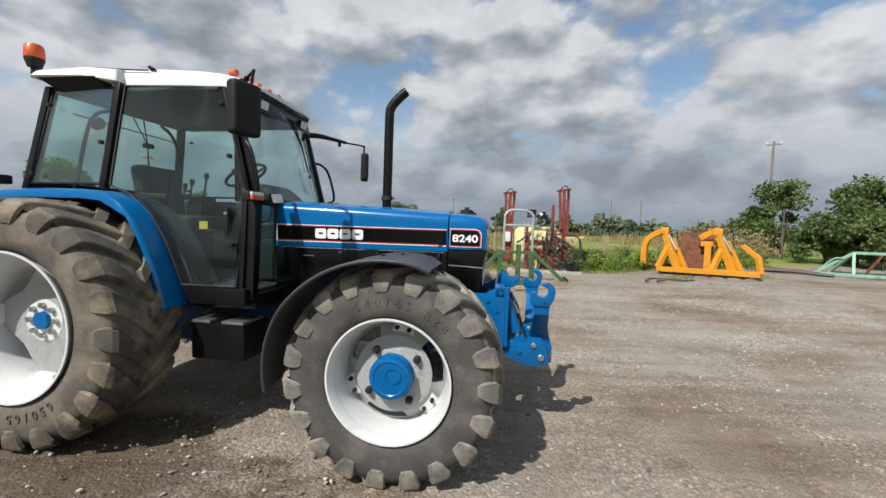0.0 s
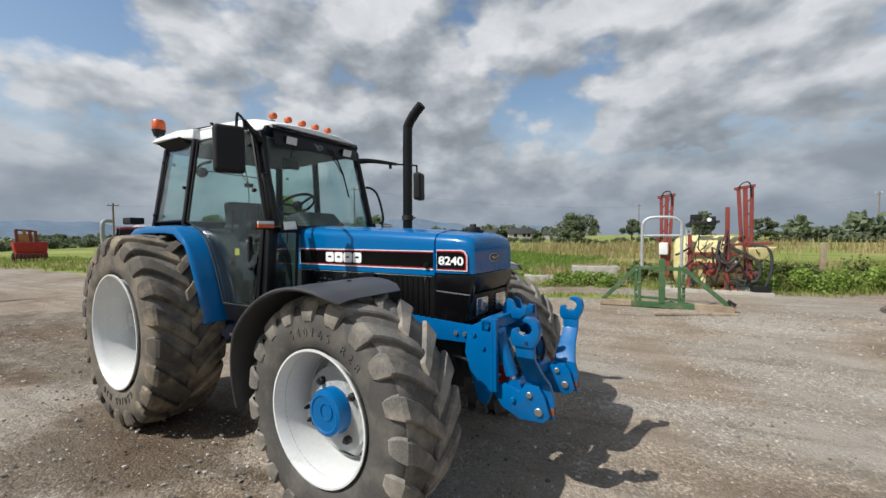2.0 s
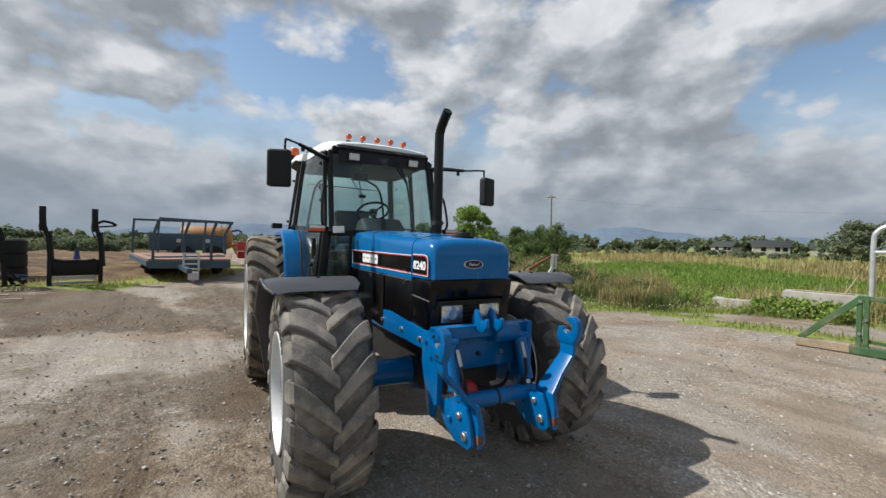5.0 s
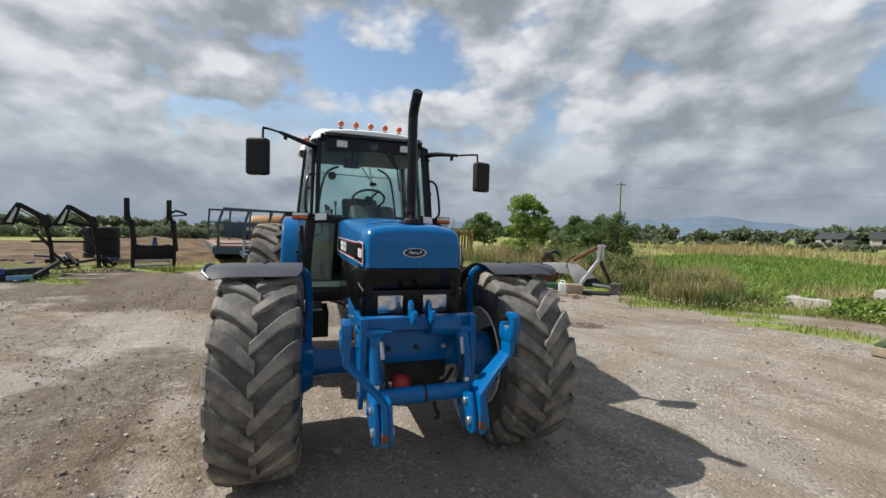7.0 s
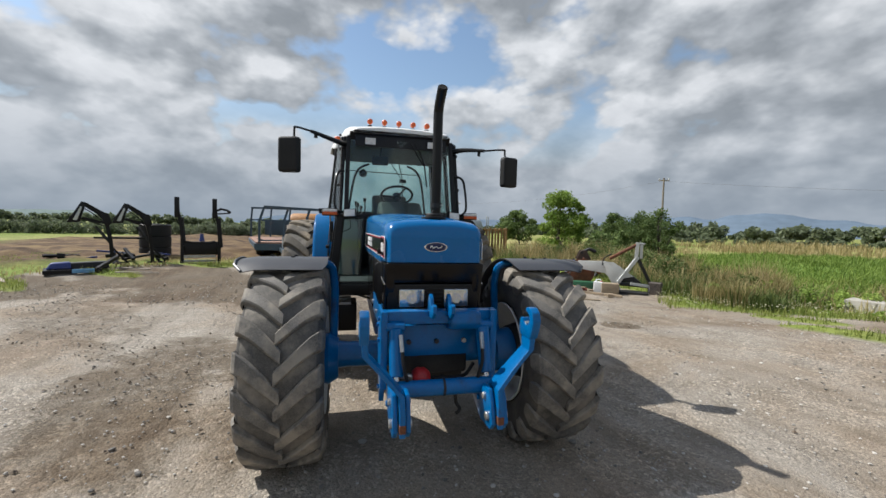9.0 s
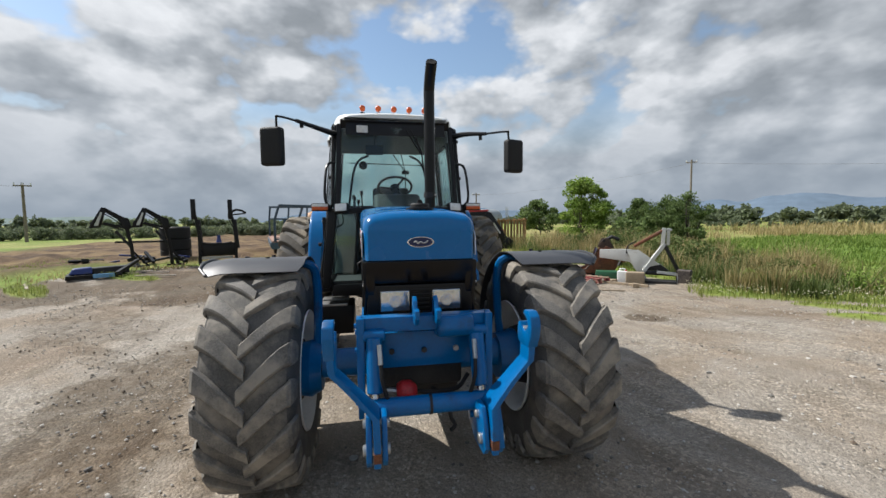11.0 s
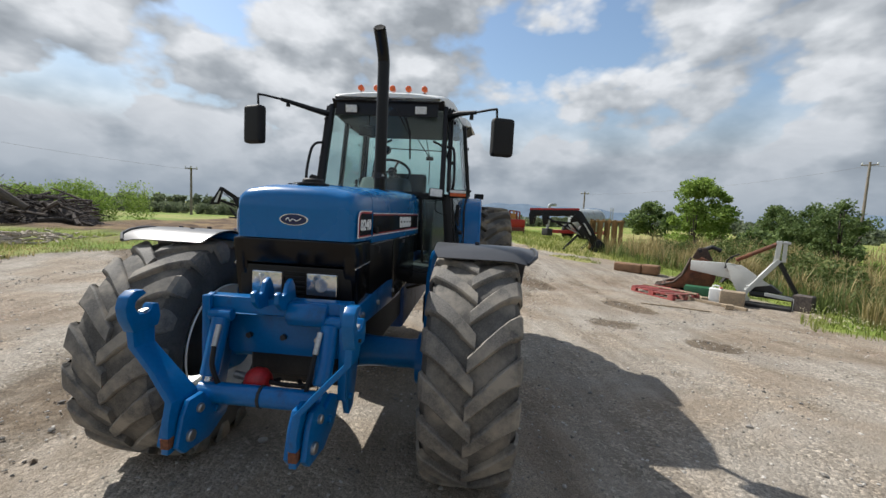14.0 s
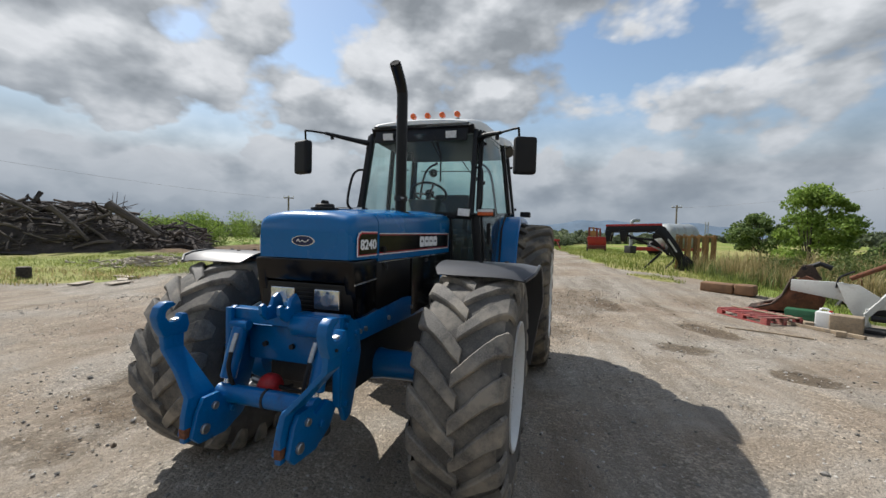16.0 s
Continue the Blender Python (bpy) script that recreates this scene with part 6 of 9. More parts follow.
# ---- implements and stores round the yard ----
def at(x, y, yaw, dz=0.0):
    return pose(x, y, lie(x, y) + dz, 0, 0, yaw)


def bar(a, b, r):
    return tube([a, b], r, square=True)


# field sprayer on its concrete pad
spr = thing("crop_sprayer", at(3.06, 13.0, -5.3, -0.22), "old mounted crop sprayer with cream tank and red booms", "sprayer")
tank_rings = []
for k, (x, r) in enumerate(((-0.78, 0.50), (-0.74, 0.62), (-0.60, 0.70), (-0.2, 0.72), (0.25, 0.72), (0.55, 0.70), (0.68, 0.62), (0.72, 0.50))):
    tank_rings.append([(x, 0.25 + 0.62 * r / 0.72 * math.copysign(abs(math.cos(a)) ** 0.7, math.cos(a)), 0.98 + 0.66 * r / 0.72 * math.copysign(abs(math.sin(a)) ** 0.7, math.sin(a))) for a in [2 * math.pi * j / 28 for j in range(28)]])
part("tank", loft(tank_rings), M_CREAM, spr, "stained cream plastic tank", smooth=50)
part("tank_strap", tube([(0.15, 0.25 + 0.64 * math.cos(a), 0.98 + 0.68 * math.sin(a)) for a in [math.pi * j / 12 for j in range(13)]], 0.02, 6), M_OXIDE, spr)
for x in (-0.42, 0.36):
    part("frame_post", bar((x, -0.42, 0.20), (x, -0.42, 1.66 if x < 0 else 2.32), 0.045), M_OXIDE, spr)
for z in (0.30, 0.92, 1.18):
    part("frame_rail", bar((-0.48, -0.42, z), (0.62, -0.42, z), 0.035), M_OXIDE, spr)
part("frame_rail", bar((0.25, -0.46, 0.75), (1.05, -0.40, 0.73), 0.03), M_OXIDE, spr)
part("frame_rail", bar((0.25, -0.46, 1.40), (1.25, -0.40, 1.44), 0.03), M_OXIDE, spr)
part("hot_rail", bar((0.36, -0.43, 0.2), (0.36, -0.43, 1.66), 0.05), M_OXIDE, spr)
for x, lean, top in ((-0.98, 0.03, 2.70), (0.80, -0.07, 2.82)):
    boom = new("folded_boom")
    boom.parent = spr
    boom["label"] = "upright folded red lattice boom"
    for dx in (-0.10, 0.0, 0.10):
        part("boom_tube", bar((x + dx * 0.7, -0.1, 0.55), (x + dx * 1.35 + lean, -0.1, top), 0.038 if dx else 0.045), M_OXIDE, boom)
    for k in range(6):
        z = 0.7 + k * 0.33
        part("boom_brace", bar((x - 0.09, -0.12, z), (x + 0.11, -0.12, z + 0.28), 0.014), M_OXIDE, boom)
    part("boom_head", bar((x - 0.22 + lean, -0.12, top - 0.04), (x + 0.2 + lean, -0.12, top + 0.02), 0.035), M_OXIDE, boom)
    part("nozzle_hose", tube([(x - 0.14 + lean, -0.16, top - 0.02), (x - 0.05 + lean, -0.18, top + 0.09), (x + 0.08 + lean, -0.18, top + 0.08), (x + 0.12 + lean, -0.16, top - 0.25)], 0.014, 6, 5), M_RUBBER, boom)
    part("boom_stop", tube([(x - 0.05, -0.14, 1.62), (x - 0.18, -0.2, 1.58), (x - 0.18, -0.2, 1.50)], 0.025, 6, 3), M_OXIDE, boom)
part("rinse_tank", soften(box(-1.12, -0.90, -0.28, -0.05, 1.12, 1.45, 0), 0.05, 3), M_JUG, spr, "small white rinse tank")
part("hopper", soften(loft([[(0.80, -0.5, 1.05), (1.08, -0.5, 1.05), (1.08, -0.22, 1.05), (0.80, -0.22, 1.05)], [(0.76, -0.58, 1.33), (1.30, -0.58, 1.36), (1.30, -0.18, 1.36), (0.76, -0.18, 1.33)]]), 0.03, 3), M_CREAM, spr, "cream mixing hopper")
ctl = part("control_box", box(-0.42, -0.16, -0.52, -0.34, 2.02, 2.16, 0.012), M_RUBBER, spr, "black valve control box")
for k in range(6):
    part("valve", rod((-0.40 + k * 0.10, -0.50, 1.90), (-0.40 + k * 0.10, -0.50, 2.02), 0.028, 10, 0.004), M_RUBBER, spr)
part("gauge", rod((-0.02, -0.56, 2.02), (-0.02, -0.50, 2.02), 0.05, 16), M_JUG, spr)
part("valve_bar", bar((-0.45, -0.5, 1.95), (0.20, -0.5, 1.97), 0.03), M_IRON, spr)
part("valve_block", box(0.0, 0.12, -0.55, -0.42, 1.88, 2.10, 0.01), M_RUBBER, spr)
part("pump", join(lathe([(-0.10, 0.0), (-0.10, 0.14), (0.05, 0.16), (0.10, 0.10), (0.10, 0.0)], 18, "y"), rod((0, -0.2, 0), (0, -0.1, 0), 0.05, 12)), M_OXIDE, spr, "red diaphragm pump").matrix_basis = Matrix.Translation((0.02, -0.50, 0.78))
part("filter_bowl", lathe([(0.0, 0.0), (0.0, 0.05), (0.2, 0.06), (0.24, 0.045), (0.24, 0)], 14, "z"), M_CREAM, spr).matrix_basis = Matrix.Translation((-0.12, -0.52, 0.34))
rs = random.Random(11)
for k in range(26):
    x0, z0 = rs.uniform(-0.45, 0.9), rs.uniform(0.6, 1.9)
    x1, z1 = x0 + rs.uniform(-0.4, 0.5), z0 - rs.uniform(0.1, 0.8)
    y = -0.48 - rs.uniform(0, 0.12)
    part("hose", tube([(x0, y, z0), ((x0 + x1) / 2 + rs.uniform(-0.15, 0.15), y - 0.10, max(0.2, min(z0, z1) - rs.uniform(0.0, 0.25))), (x1, y, max(0.15, z1))], rs.choice((0.012, 0.016, 0.024)), 6, 5), rs.choice((M_RUBBER, M_RUBBER, M_IRON, M_CABIN)), spr)
for a, b, c, d in (((0.45, -0.5, 1.35), (0.95, -0.6, 1.0), (0.9, -0.6, 0.55), (0.42, -0.52, 0.6)), ((0.8, -0.5, 1.42), (1.15, -0.55, 1.3), (1.2, -0.55, 0.8), (1.08, -0.52, 0.35)), ((0.2, -0.55, 1.5), (0.15, -0.65, 1.1), (0.35, -0.62, 0.95), (0.55, -0.5, 1.1)), ((-0.05, -0.5, 0.5), (0.1, -0.6, 0.05), (0.45, -0.6, 0.0), (0.35, -0.5, 0.45))):
    part("thick_hose", tube([a, b, c, d], 0.035, 8, 6), M_CABIN, spr, "thick grey suction hose")
part("ladder", join(bar((-0.50, -0.44, 0.5), (-0.50, -0.44, 1.8), 0.012), bar((-0.40, -0.44, 0.5), (-0.40, -0.44, 1.8), 0.012), *[bar((-0.5, -0.44, 0.6 + 0.12 * k), (-0.4, -0.44, 0.6 + 0.12 * k), 0.009) for k in range(10)]), M_GALV, spr, "narrow galvanised ladder")
part("skid", bar((-0.45, -0.42, 0.34), (-0.45, 0.8, 0.34), 0.05), M_OXIDE, spr)
part("skid", bar((0.45, -0.42, 0.34), (0.45, 0.8, 0.34), 0.05), M_OXIDE, spr)
solid("concrete_pad", box(-1.0, 1.25, -0.75, 1.2, -0.15, 0.08, 0.03), M_CONC, at(3.06, 13.0, -5.3), "weathered concrete pad under the sprayer", "concrete pad")
solid("battery_box", soften(box(-0.16, 0.18, -0.12, 0.12, 0, 0.22, 0), 0.02, 2), M_RUBBER, at(4.0, 12.35, 10), "black battery box on the gravel", "battery box")
post = solid("fence_post", soften(box(-0.05, 0.05, -0.05, 0.05, -0.1, 1.15, 0), 0.012, 2), M_WOOD, at(5.95, 14.9, 10), "weathered wooden fence post in grass", "fence post", "old fence posts")
copy_thing(post, at(2.2, 17.0, 30))

# green bale frame with galvanised hoop
gf = thing("bale_carrier", at(1.83, 9.75, 0.7), "faded green tractor frame with galvanised hoop", "implement frame")
part("base_beam", bar((-1.12, 0, 0.07), (1.17, 0, 0.05), 0.055), M_GREEN, gf)
part("beam_end", bar((-1.14, -0.01, 0.07), (-0.55, -0.005, 0.07), 0.058), M_WOOD, gf, "weathered timber packing")
part("beam_end", bar((0.55, -0.01, 0.06), (1.20, -0.02, 0.05), 0.060), M_WOOD, gf, "weathered timber packing")
for x in (-0.47, -0.40, 0.30, 0.37):
    part("upright", bar((x, -0.01, 0.08), (x, -0.01, 0.83), 0.028), M_GREEN, gf)
part("mid_post", bar((0.0, 0, 0.08), (0.0, 0, 0.98), 0.055), M_GREEN, gf)
part("top_rail", bar((-0.48, 0, 0.80), (0.38, 0, 0.78), 0.035), M_GREEN, gf)
part("low_rail", bar((-0.48, 0.02, 0.20), (0.38, 0.02, 0.17), 0.022), M_GREEN, gf)
part("brace", bar((-1.10, -0.01, 0.12), (-0.45, -0.01, 0.80), 0.04), M_GREEN, gf)
part("brace", bar((1.12, -0.01, 0.10), (0.38, -0.01, 0.78), 0.04), M_GREEN, gf)
part("hoop", tube([(-0.36, 0, 0.83), (-0.36, 0, 1.55), (-0.33, 0, 1.72), (-0.22, 0, 1.80), (0.0, 0, 1.81), (0.20, 0, 1.79), (0.31, 0, 1.70), (0.33, 0, 1.55), (0.33, 0, 0.80)], 0.03, 10, 4), M_GALV, gf, "galvanised tube hoop")
part("hoop_rail", tube([(-0.36, 0, 1.44), (0.33, 0, 1.44)], 0.025, 10), M_GALV, gf)
for x, z in ((-0.46, 0.75), (-0.46, 0.3), (0.36, 0.7), (0.36, 0.3), (0.36, 0.45), (-0.40, 0.5)):
    part("bolt", bolt((x, -0.045, z), "y", 0.022, 0.02), M_STEEL, gf)
part("hitch_pin", rod((1.08, -0.1, 0.22), (1.20, -0.1, 0.14), 0.03, 10), M_IRON, gf)
solid("plank", soften(box(-0.70, 0.70, -0.06, 0.06, 0.0, 0.045, 0), 0.005, 1), M_WOOD, at(2.34, 9.3, 16), "weathered wooden plank on gravel", "plank")
for x, y, r in ((1.55, 9.95, 0.06), (2.0, 9.95, 0.07), (1.62, 9.85, 0.05), (0.9, 10.1, 0.05)):
    bm = bmesh.new()
    bmesh.ops.create_icosphere(bm, subdivisions=2, radius=r)
    for v in bm.verts:
        v.co *= 1 + 0.25 * noise.noise(v.co * 14 + Vector((x, y, 0)))
    solid("rock", bm, M_IRON, at(x, y, 0, r * 0.5), "dark lump of rock on gravel", "rock", "rocks by the frame")
blk = solid("concrete_block", soften(box(-0.66, 0.66, -0.3, 0.3, -0.1, 0.52, 0), 0.02, 2), M_CONC, at(0.26, 13.5, 8), "long weathered concrete block in weeds", "concrete block")
solid("board", soften(box(-0.5, 0.5, -0.08, 0.08, 0, 0.025, 0), 0.004, 1), M_WOOD, at(0.24, 13.45, 6, 0.521), "thin board lying on the block", "board")
copy_thing(blk, at(-1.3, 13.9, 12, -0.28))
solid("dead_stem", tube([(0, 0, 0), (0.08, 0, 0.3), (0.16, 0, 0.55), (0.35, 0.05, 0.95)], 0.035, 7, 4, 0.012), M_WOOD, at(0.45, 13.45, 10), "bare dead sapling stem", "stem")

# yellow implement
ye = thing("bale_grab", at(7.92, 12.14, -33.1), "yellow steel bale grab with two curved arms", "implement")
part("front_beam", bar((-1.28, -0.1, 0.12), (1.32, -0.1, 0.15), 0.075), M_YELLOW, ye)
part("back_beam", bar((-0.15, 0.5, 0.95), (0.55, 0.5, 1.0), 0.075), M_YELLOW, ye)
part("back_post", bar((0.05, 0.45, 0.15), (0.05, 0.5, 0.95), 0.09), M_YELLOW, ye)
for k, x in enumerate((-1.0, 0.42)):
    side = new("tine_frame")
    side.parent = ye
    part("upright", bar((x + 0.28, 0.0, 0.15), (x - 0.12, 0.25, 1.25), 0.085), M_YELLOW, side)
    part("upright", bar((x + 0.50, 0.1, 0.15), (x + 0.10, 0.35, 1.05), 0.06), M_YELLOW, side)
    part("front_strut", bar((x - 0.25, -0.1, 0.16), (x + 0.02, 0.2, 0.92), 0.07), M_YELLOW, side)
    part("head", box(x - 0.26, x - 0.02, 0.15, 0.40, 1.22, 1.44, 0.02), M_YELLOW, side)
    part("arm_ram", rod((x - 0.02, 0.2, 1.2), (x + 0.22, 0.1, 0.75), 0.035, 10), M_STEEL, side)
    part("hose", tube([(x, 0.2, 1.3), (x + 0.2, 0.1, 1.35), (x + 0.25, 0.1, 1.0)], 0.012, 6, 5), M_RUBBER, side)
    arm = [(x - 0.15, 0.3, 1.34), (x - 0.40, 0.35, 1.22), (x - 0.62, 0.4, 1.05), (x - 0.70, 0.4, 0.85)]
    if k == 0:
        arm += [(x - 0.72, 0.42, 0.5), (x - 0.70, 0.42, 0.22)]
    else:
        arm = [(x - 0.1, 0.4, 1.40), (x - 0.3, 0.45, 1.32), (x - 0.58, 0.5, 1.12)]
    part("curved_arm", tube(arm, 0.085, square=True), M_YELLOW, side, "curved yellow arm")
part("side_rail", bar((0.90, 0.2, 0.95), (1.30, 0.0, 0.60), 0.06), M_YELLOW, ye)
part("side_rail", bar((1.26, 0.0, 0.64), (1.34, -0.1, 0.16), 0.06), M_YELLOW, ye)
part("cross_rod", rod((-1.75, 0.45, 0.20), (-0.6, 0.5, 0.20), 0.05, 10), M_RUST, ye, "rusty cross rod")
for k in range(7):
    x = -1.2 + k * 0.4
    part("tine", tube([(x, -0.1, 0.06), (x + 0.02, -0.25, 0.05), (x + 0.15, -0.45, 0.02)], 0.022, 6, 3), M_IRON, ye)
part("runner", bar((-1.2, 0.0, 0.03), (1.1, 0.1, 0.03), 0.04), M_IRON, ye)
solid("rusty_plate", moved(soften(box(-0.48, 0.42, -0.03, 0.03, 0.0, 1.2, 0), 0.01, 1), Matrix.Rotation(radians(-14), 4, "X")), M_RUST, at(8.05, 12.75, -32.5, 0.12), "rusty steel sheet leaning on the grab", "steel sheet")
for x, y, a in ((5.9, 11.0, 40), (6.3, 10.75, 20)):
    solid("fallen_branch", tube([(-0.7, 0, 0.05), (-0.2, 0.1, 0.08), (0.3, 0, 0.05), (0.8, 0.12, 0.04)], 0.035, 7, 4, 0.015), M_BARK, at(x, y, a), "crooked dead branch on gravel", "branch", "branches by the grab")
solid("log_roll", tube([(-0.6, 0, 0.09), (0.2, 0.1, 0.10), (1.2, 0.0, 0.06)], 0.09, 10, 4, 0.05), M_BARK, at(11.4, 13.4, -50), "grey fallen trunk at the verge", "log")
gi = thing("field_roller_frame", at(13.0, 12.7, -45.1), "pale green steel implement frame on gravel", "implement frame")
part("base_bar", bar((-0.95, 0, 0.06), (1.6, 0, 0.10), 0.05), M_PALEGREEN, gi)
part("back_bar", bar((-0.6, 1.0, 0.06), (1.6, 1.0, 0.10), 0.05), M_PALEGREEN, gi)
part("top_bar", bar((-0.03, 0.3, 0.78), (1.6, 0.3, 0.80), 0.045), M_PALEGREEN, gi)
for a, b in (((-0.9, 0, 0.1), (-0.03, 0.3, 0.78)), ((-0.55, 1.0, 0.1), (-0.03, 0.3, 0.78)), ((0.0, 0, 0.1), (-0.03, 0.3, 0.78)), ((1.2, 0, 0.1), (1.2, 0.3, 0.78))):
    part("strut", bar(a, b, 0.04), M_PALEGREEN, gi)
part("guard_hoop", tube([(-0.85, 0.05, 0.12), (-0.55, 0.1, 0.5), (-0.4, 0.1, 0.6), (-0.25, 0.15, 0.58)], 0.025, 8, 4), M_PALEGREEN, gi)
part("rusty_link", bar((0.25, 0.2, 0.1), (0.6, 0.3, 0.75), 0.03), M_RUST, gi)
part("red_bracket", box(0.75, 1.15, 0.25, 0.35, 0.78, 0.95, 0.01), M_OXIDE, gi)

# grey mounted implement on blocks beside a red pallet
wm = thing("ditch_arm", at(-5.96, 11.2, 48.0), "pale grey mounted digger arm resting on blocks", "implement")
dz = 0.0
blade = [(-0.95, 0.62), (-0.95, 0.84), (-0.20, 0.86), (-0.02, 0.70), (-0.10, 0.42), (-0.20, 0.52)]
part("boom_plate", prism(blade, "y", -0.04, 0.04, 0.01), M_GREYP, wm, "grey boom plate")
part("fin_plate", prism([(-0.28, 0.86), (0.02, 0.84), (0.52, 0.48), (0.10, 0.36), (0.22, 0.10), (0.10, 0.06), (-0.10, 0.40)], "y", -0.10, -0.04, 0.008), M_GREYP, wm)
part("leg_strut", bar((0.13, -0.12, 0.10), (0.16, -0.12, 0.42), 0.03), M_GREYP, wm)
part("a_frame", bar((0.14, -0.12, 0.30), (0.62, 0.0, 1.02), 0.045), M_GREYP, wm)
part("a_frame", bar((0.62, 0.1, 1.0), (1.0, 0.35, 0.25), 0.035), M_IRON, wm)
part("head_post", bar((0.58, 0.0, 0.98), (0.60, 0.0, 1.42), 0.045), M_GREYP, wm)
part("head_post", bar((0.70, 0.0, 0.98), (0.70, 0.0, 1.42), 0.035), M_GREYP, wm)
part("head_pin", rod((0.54, -0.02, 1.38), (0.78, -0.02, 1.38), 0.025, 10), M_STEEL, wm)
part("ram_sleeve", rod((-0.10, 0.0, 0.94), (0.58, 0.0, 1.36), 0.045, 12), M_RUST, wm, "rusty orange top ram")
part("hose", tube([(-0.28, -0.05, 0.75), (-0.24, -0.1, 0.95), (-0.05, -0.05, 1.08)], 0.018, 6, 4), M_RUBBER, wm)
part("drive_shaft", rod((0.20, -0.1, 0.26), (0.95, 0.05, 0.22), 0.055, 12), M_IRON, wm)
part("draw_bar", bar((0.45, -0.1, 0.28), (1.0, 0.0, 0.22), 0.035), M_GREYP, wm)
part("foot_bracket", box(0.92, 1.04, -0.06, 0.10, 0.0, 0.26, 0.01), M_GREYP, wm)
part("dark_tray", prism([(0.15, 0.42), (0.55, 0.46), (0.75, 0.30), (0.2, 0.30)], "y", 0.0, 0.35, 0.01), M_IRON, wm)
solid("wheel_chock", soften(box(-0.16, 0.16, -0.16, 0.14, 0, 0.34, 0), 0.03, 3), M_BARK, at(-5.27, 12.05, 30), "stained timber block under the arm", "block")
solid("steel_tray", soften(box(-0.4, 0.4, -0.2, 0.2, 0, 0.07, 0), 0.01, 1), M_IRON, at(-5.55, 11.5, 48), "low dark steel tray under the arm", "tray")
solid("cement_block", soften(box(-0.22, 0.22, -0.15, 0.15, 0, 0.30, 0), 0.025, 3), M_WOOD, at(-5.68, 10.85, 49.4), "pale square timber block", "block")
can = thing("white_can", at(-5.87, 10.62, 45), "white plastic jerry can beside a block", "jerry can")
part("body", soften(box(-0.12, 0.12, -0.09, 0.09, 0, 0.32, 0), 0.03, 3), M_JUG, can)
part("grip", tube([(-0.07, 0, 0.31), (-0.05, 0, 0.37), (0.05, 0, 0.37), (0.07, 0, 0.31)], 0.016, 8, 4), M_JUG, can)
part("cap", rod((0.085, 0, 0.31), (0.085, 0, 0.35), 0.028, 12), M_REDCAP, can)
solid("timber_batten", soften(box(-0.75, 0.75, -0.035, 0.035, 0, 0.06, 0), 0.006, 1), M_WOOD, at(-5.75, 10.35, 28), "pale timber batten lying on gravel", "batten")
sq = solid("wood_offcut", soften(box(-0.07, 0.07, -0.06, 0.06, 0, 0.10, 0), 0.01, 1), M_WOOD, at(-5.2, 10.42, 50), "small square wood offcut", "offcut", "wood offcuts")
copy_thing(sq, at(-6.28, 10.2, 20))
copy_thing(sq, at(-5.95, 10.42, 70))
solid("thin_stick", tube([(-0.6, 0, 0.012), (0, 0.03, 0.015), (0.6, 0, 0.012)], 0.014, 6), M_WOOD, at(-5.15, 9.25, 62), "thin stick lying on gravel", "stick")
solid("green_crate", soften(box(-0.28, 0.28, -0.18, 0.18, 0, 0.20, 0), 0.02, 2), surf("green_crate_plastic", (0.03, 0.12, 0.06), 0.5, var=0.2), at(-6.75, 10.85, 50), "green plastic tray by the pallet", "tray")

pal = thing("pallet", at(-6.5, 9.85, 17), "faded red wooden pallet with loose timber", "pallet")
for k in range(7):
    part("deck_board", moved(soften(box(-0.045, 0.045, -0.40, 0.40, 0, 0.022, 0), 0.003, 1), Matrix.Translation((-0.52 + k * 0.173, 0, 0.118))), M_PALLET, pal)
for y in (-0.36, 0.0, 0.36):
    part("stringer", soften(box(-0.58, 0.58, y - 0.045, y + 0.045, 0.095, 0.118, 0), 0.003, 1), M_PALLET, pal)
    part("bottom_board", soften(box(-0.58, 0.58, y - 0.045, y + 0.045, 0.0, 0.02, 0), 0.003, 1), M_PALLET, pal)
    for x in (-0.51, 0.0, 0.51):
        part("pallet_block", soften(box(x - 0.07, x + 0.07, y - 0.045, y + 0.045, 0.02, 0.095, 0), 0.004, 1), M_PALLET, pal)
lid = solid("slat", soften(box(-0.65, 0.65, -0.03, 0.03, 0, 0.025, 0), 0.004, 1), M_WOOD, at(-6.5, 9.95, 25, 0.141), "pale loose slat lying on the pallet", "slat", "loose slats")
copy_thing(lid, at(-6.65, 10.35, 14, 0.05))
copy_thing(lid, at(-6.95, 10.6, 40, 0.02))
bk = thing("digger_bucket", at(-7.35, 11.0, 54.9) @ Matrix.Scale(1.4, 4), "rusty digger bucket standing on its back", "bucket")
back = [(0.10 + 0.29 * math.cos(a), 0.31 + 0.31 * math.sin(a)) for a in [radians(-125 + 17 * k) for k in range(13)]]
outer = [(-0.42, 0.04)] + back
inner = [(x + (0.10 - x) * 0.09, z + (0.31 - z) * 0.09) for x, z in back][::-1] + [(-0.42, 0.07)]
part("shell", prism(outer + inner, "y", -0.3, 0.3, 0.003), M_RUST, bk, "curved rusty shell")
for y in (-0.3, 0.3):
    part("side", prism(outer + [(0.02, 0.50), (-0.10, 0.26), (-0.20, 0.14)], "y", y - 0.012, y + 0.012, 0.003), M_RUST, bk)
    part("side_rim", tube([(0.0, y, 0.56), (-0.10, y, 0.28), (-0.22, y, 0.14), (-0.42, y, 0.06)], 0.02, 6), M_RUSTD, bk)
for k in range(5):
    y = -0.26 + 0.13 * k
    part("tooth", prism([(-0.36, 0.045), (-0.53, 0.03), (-0.53, 0.045), (-0.36, 0.085)], "y", y - 0.025, y + 0.025, 0.003), M_RUSTD, bk)
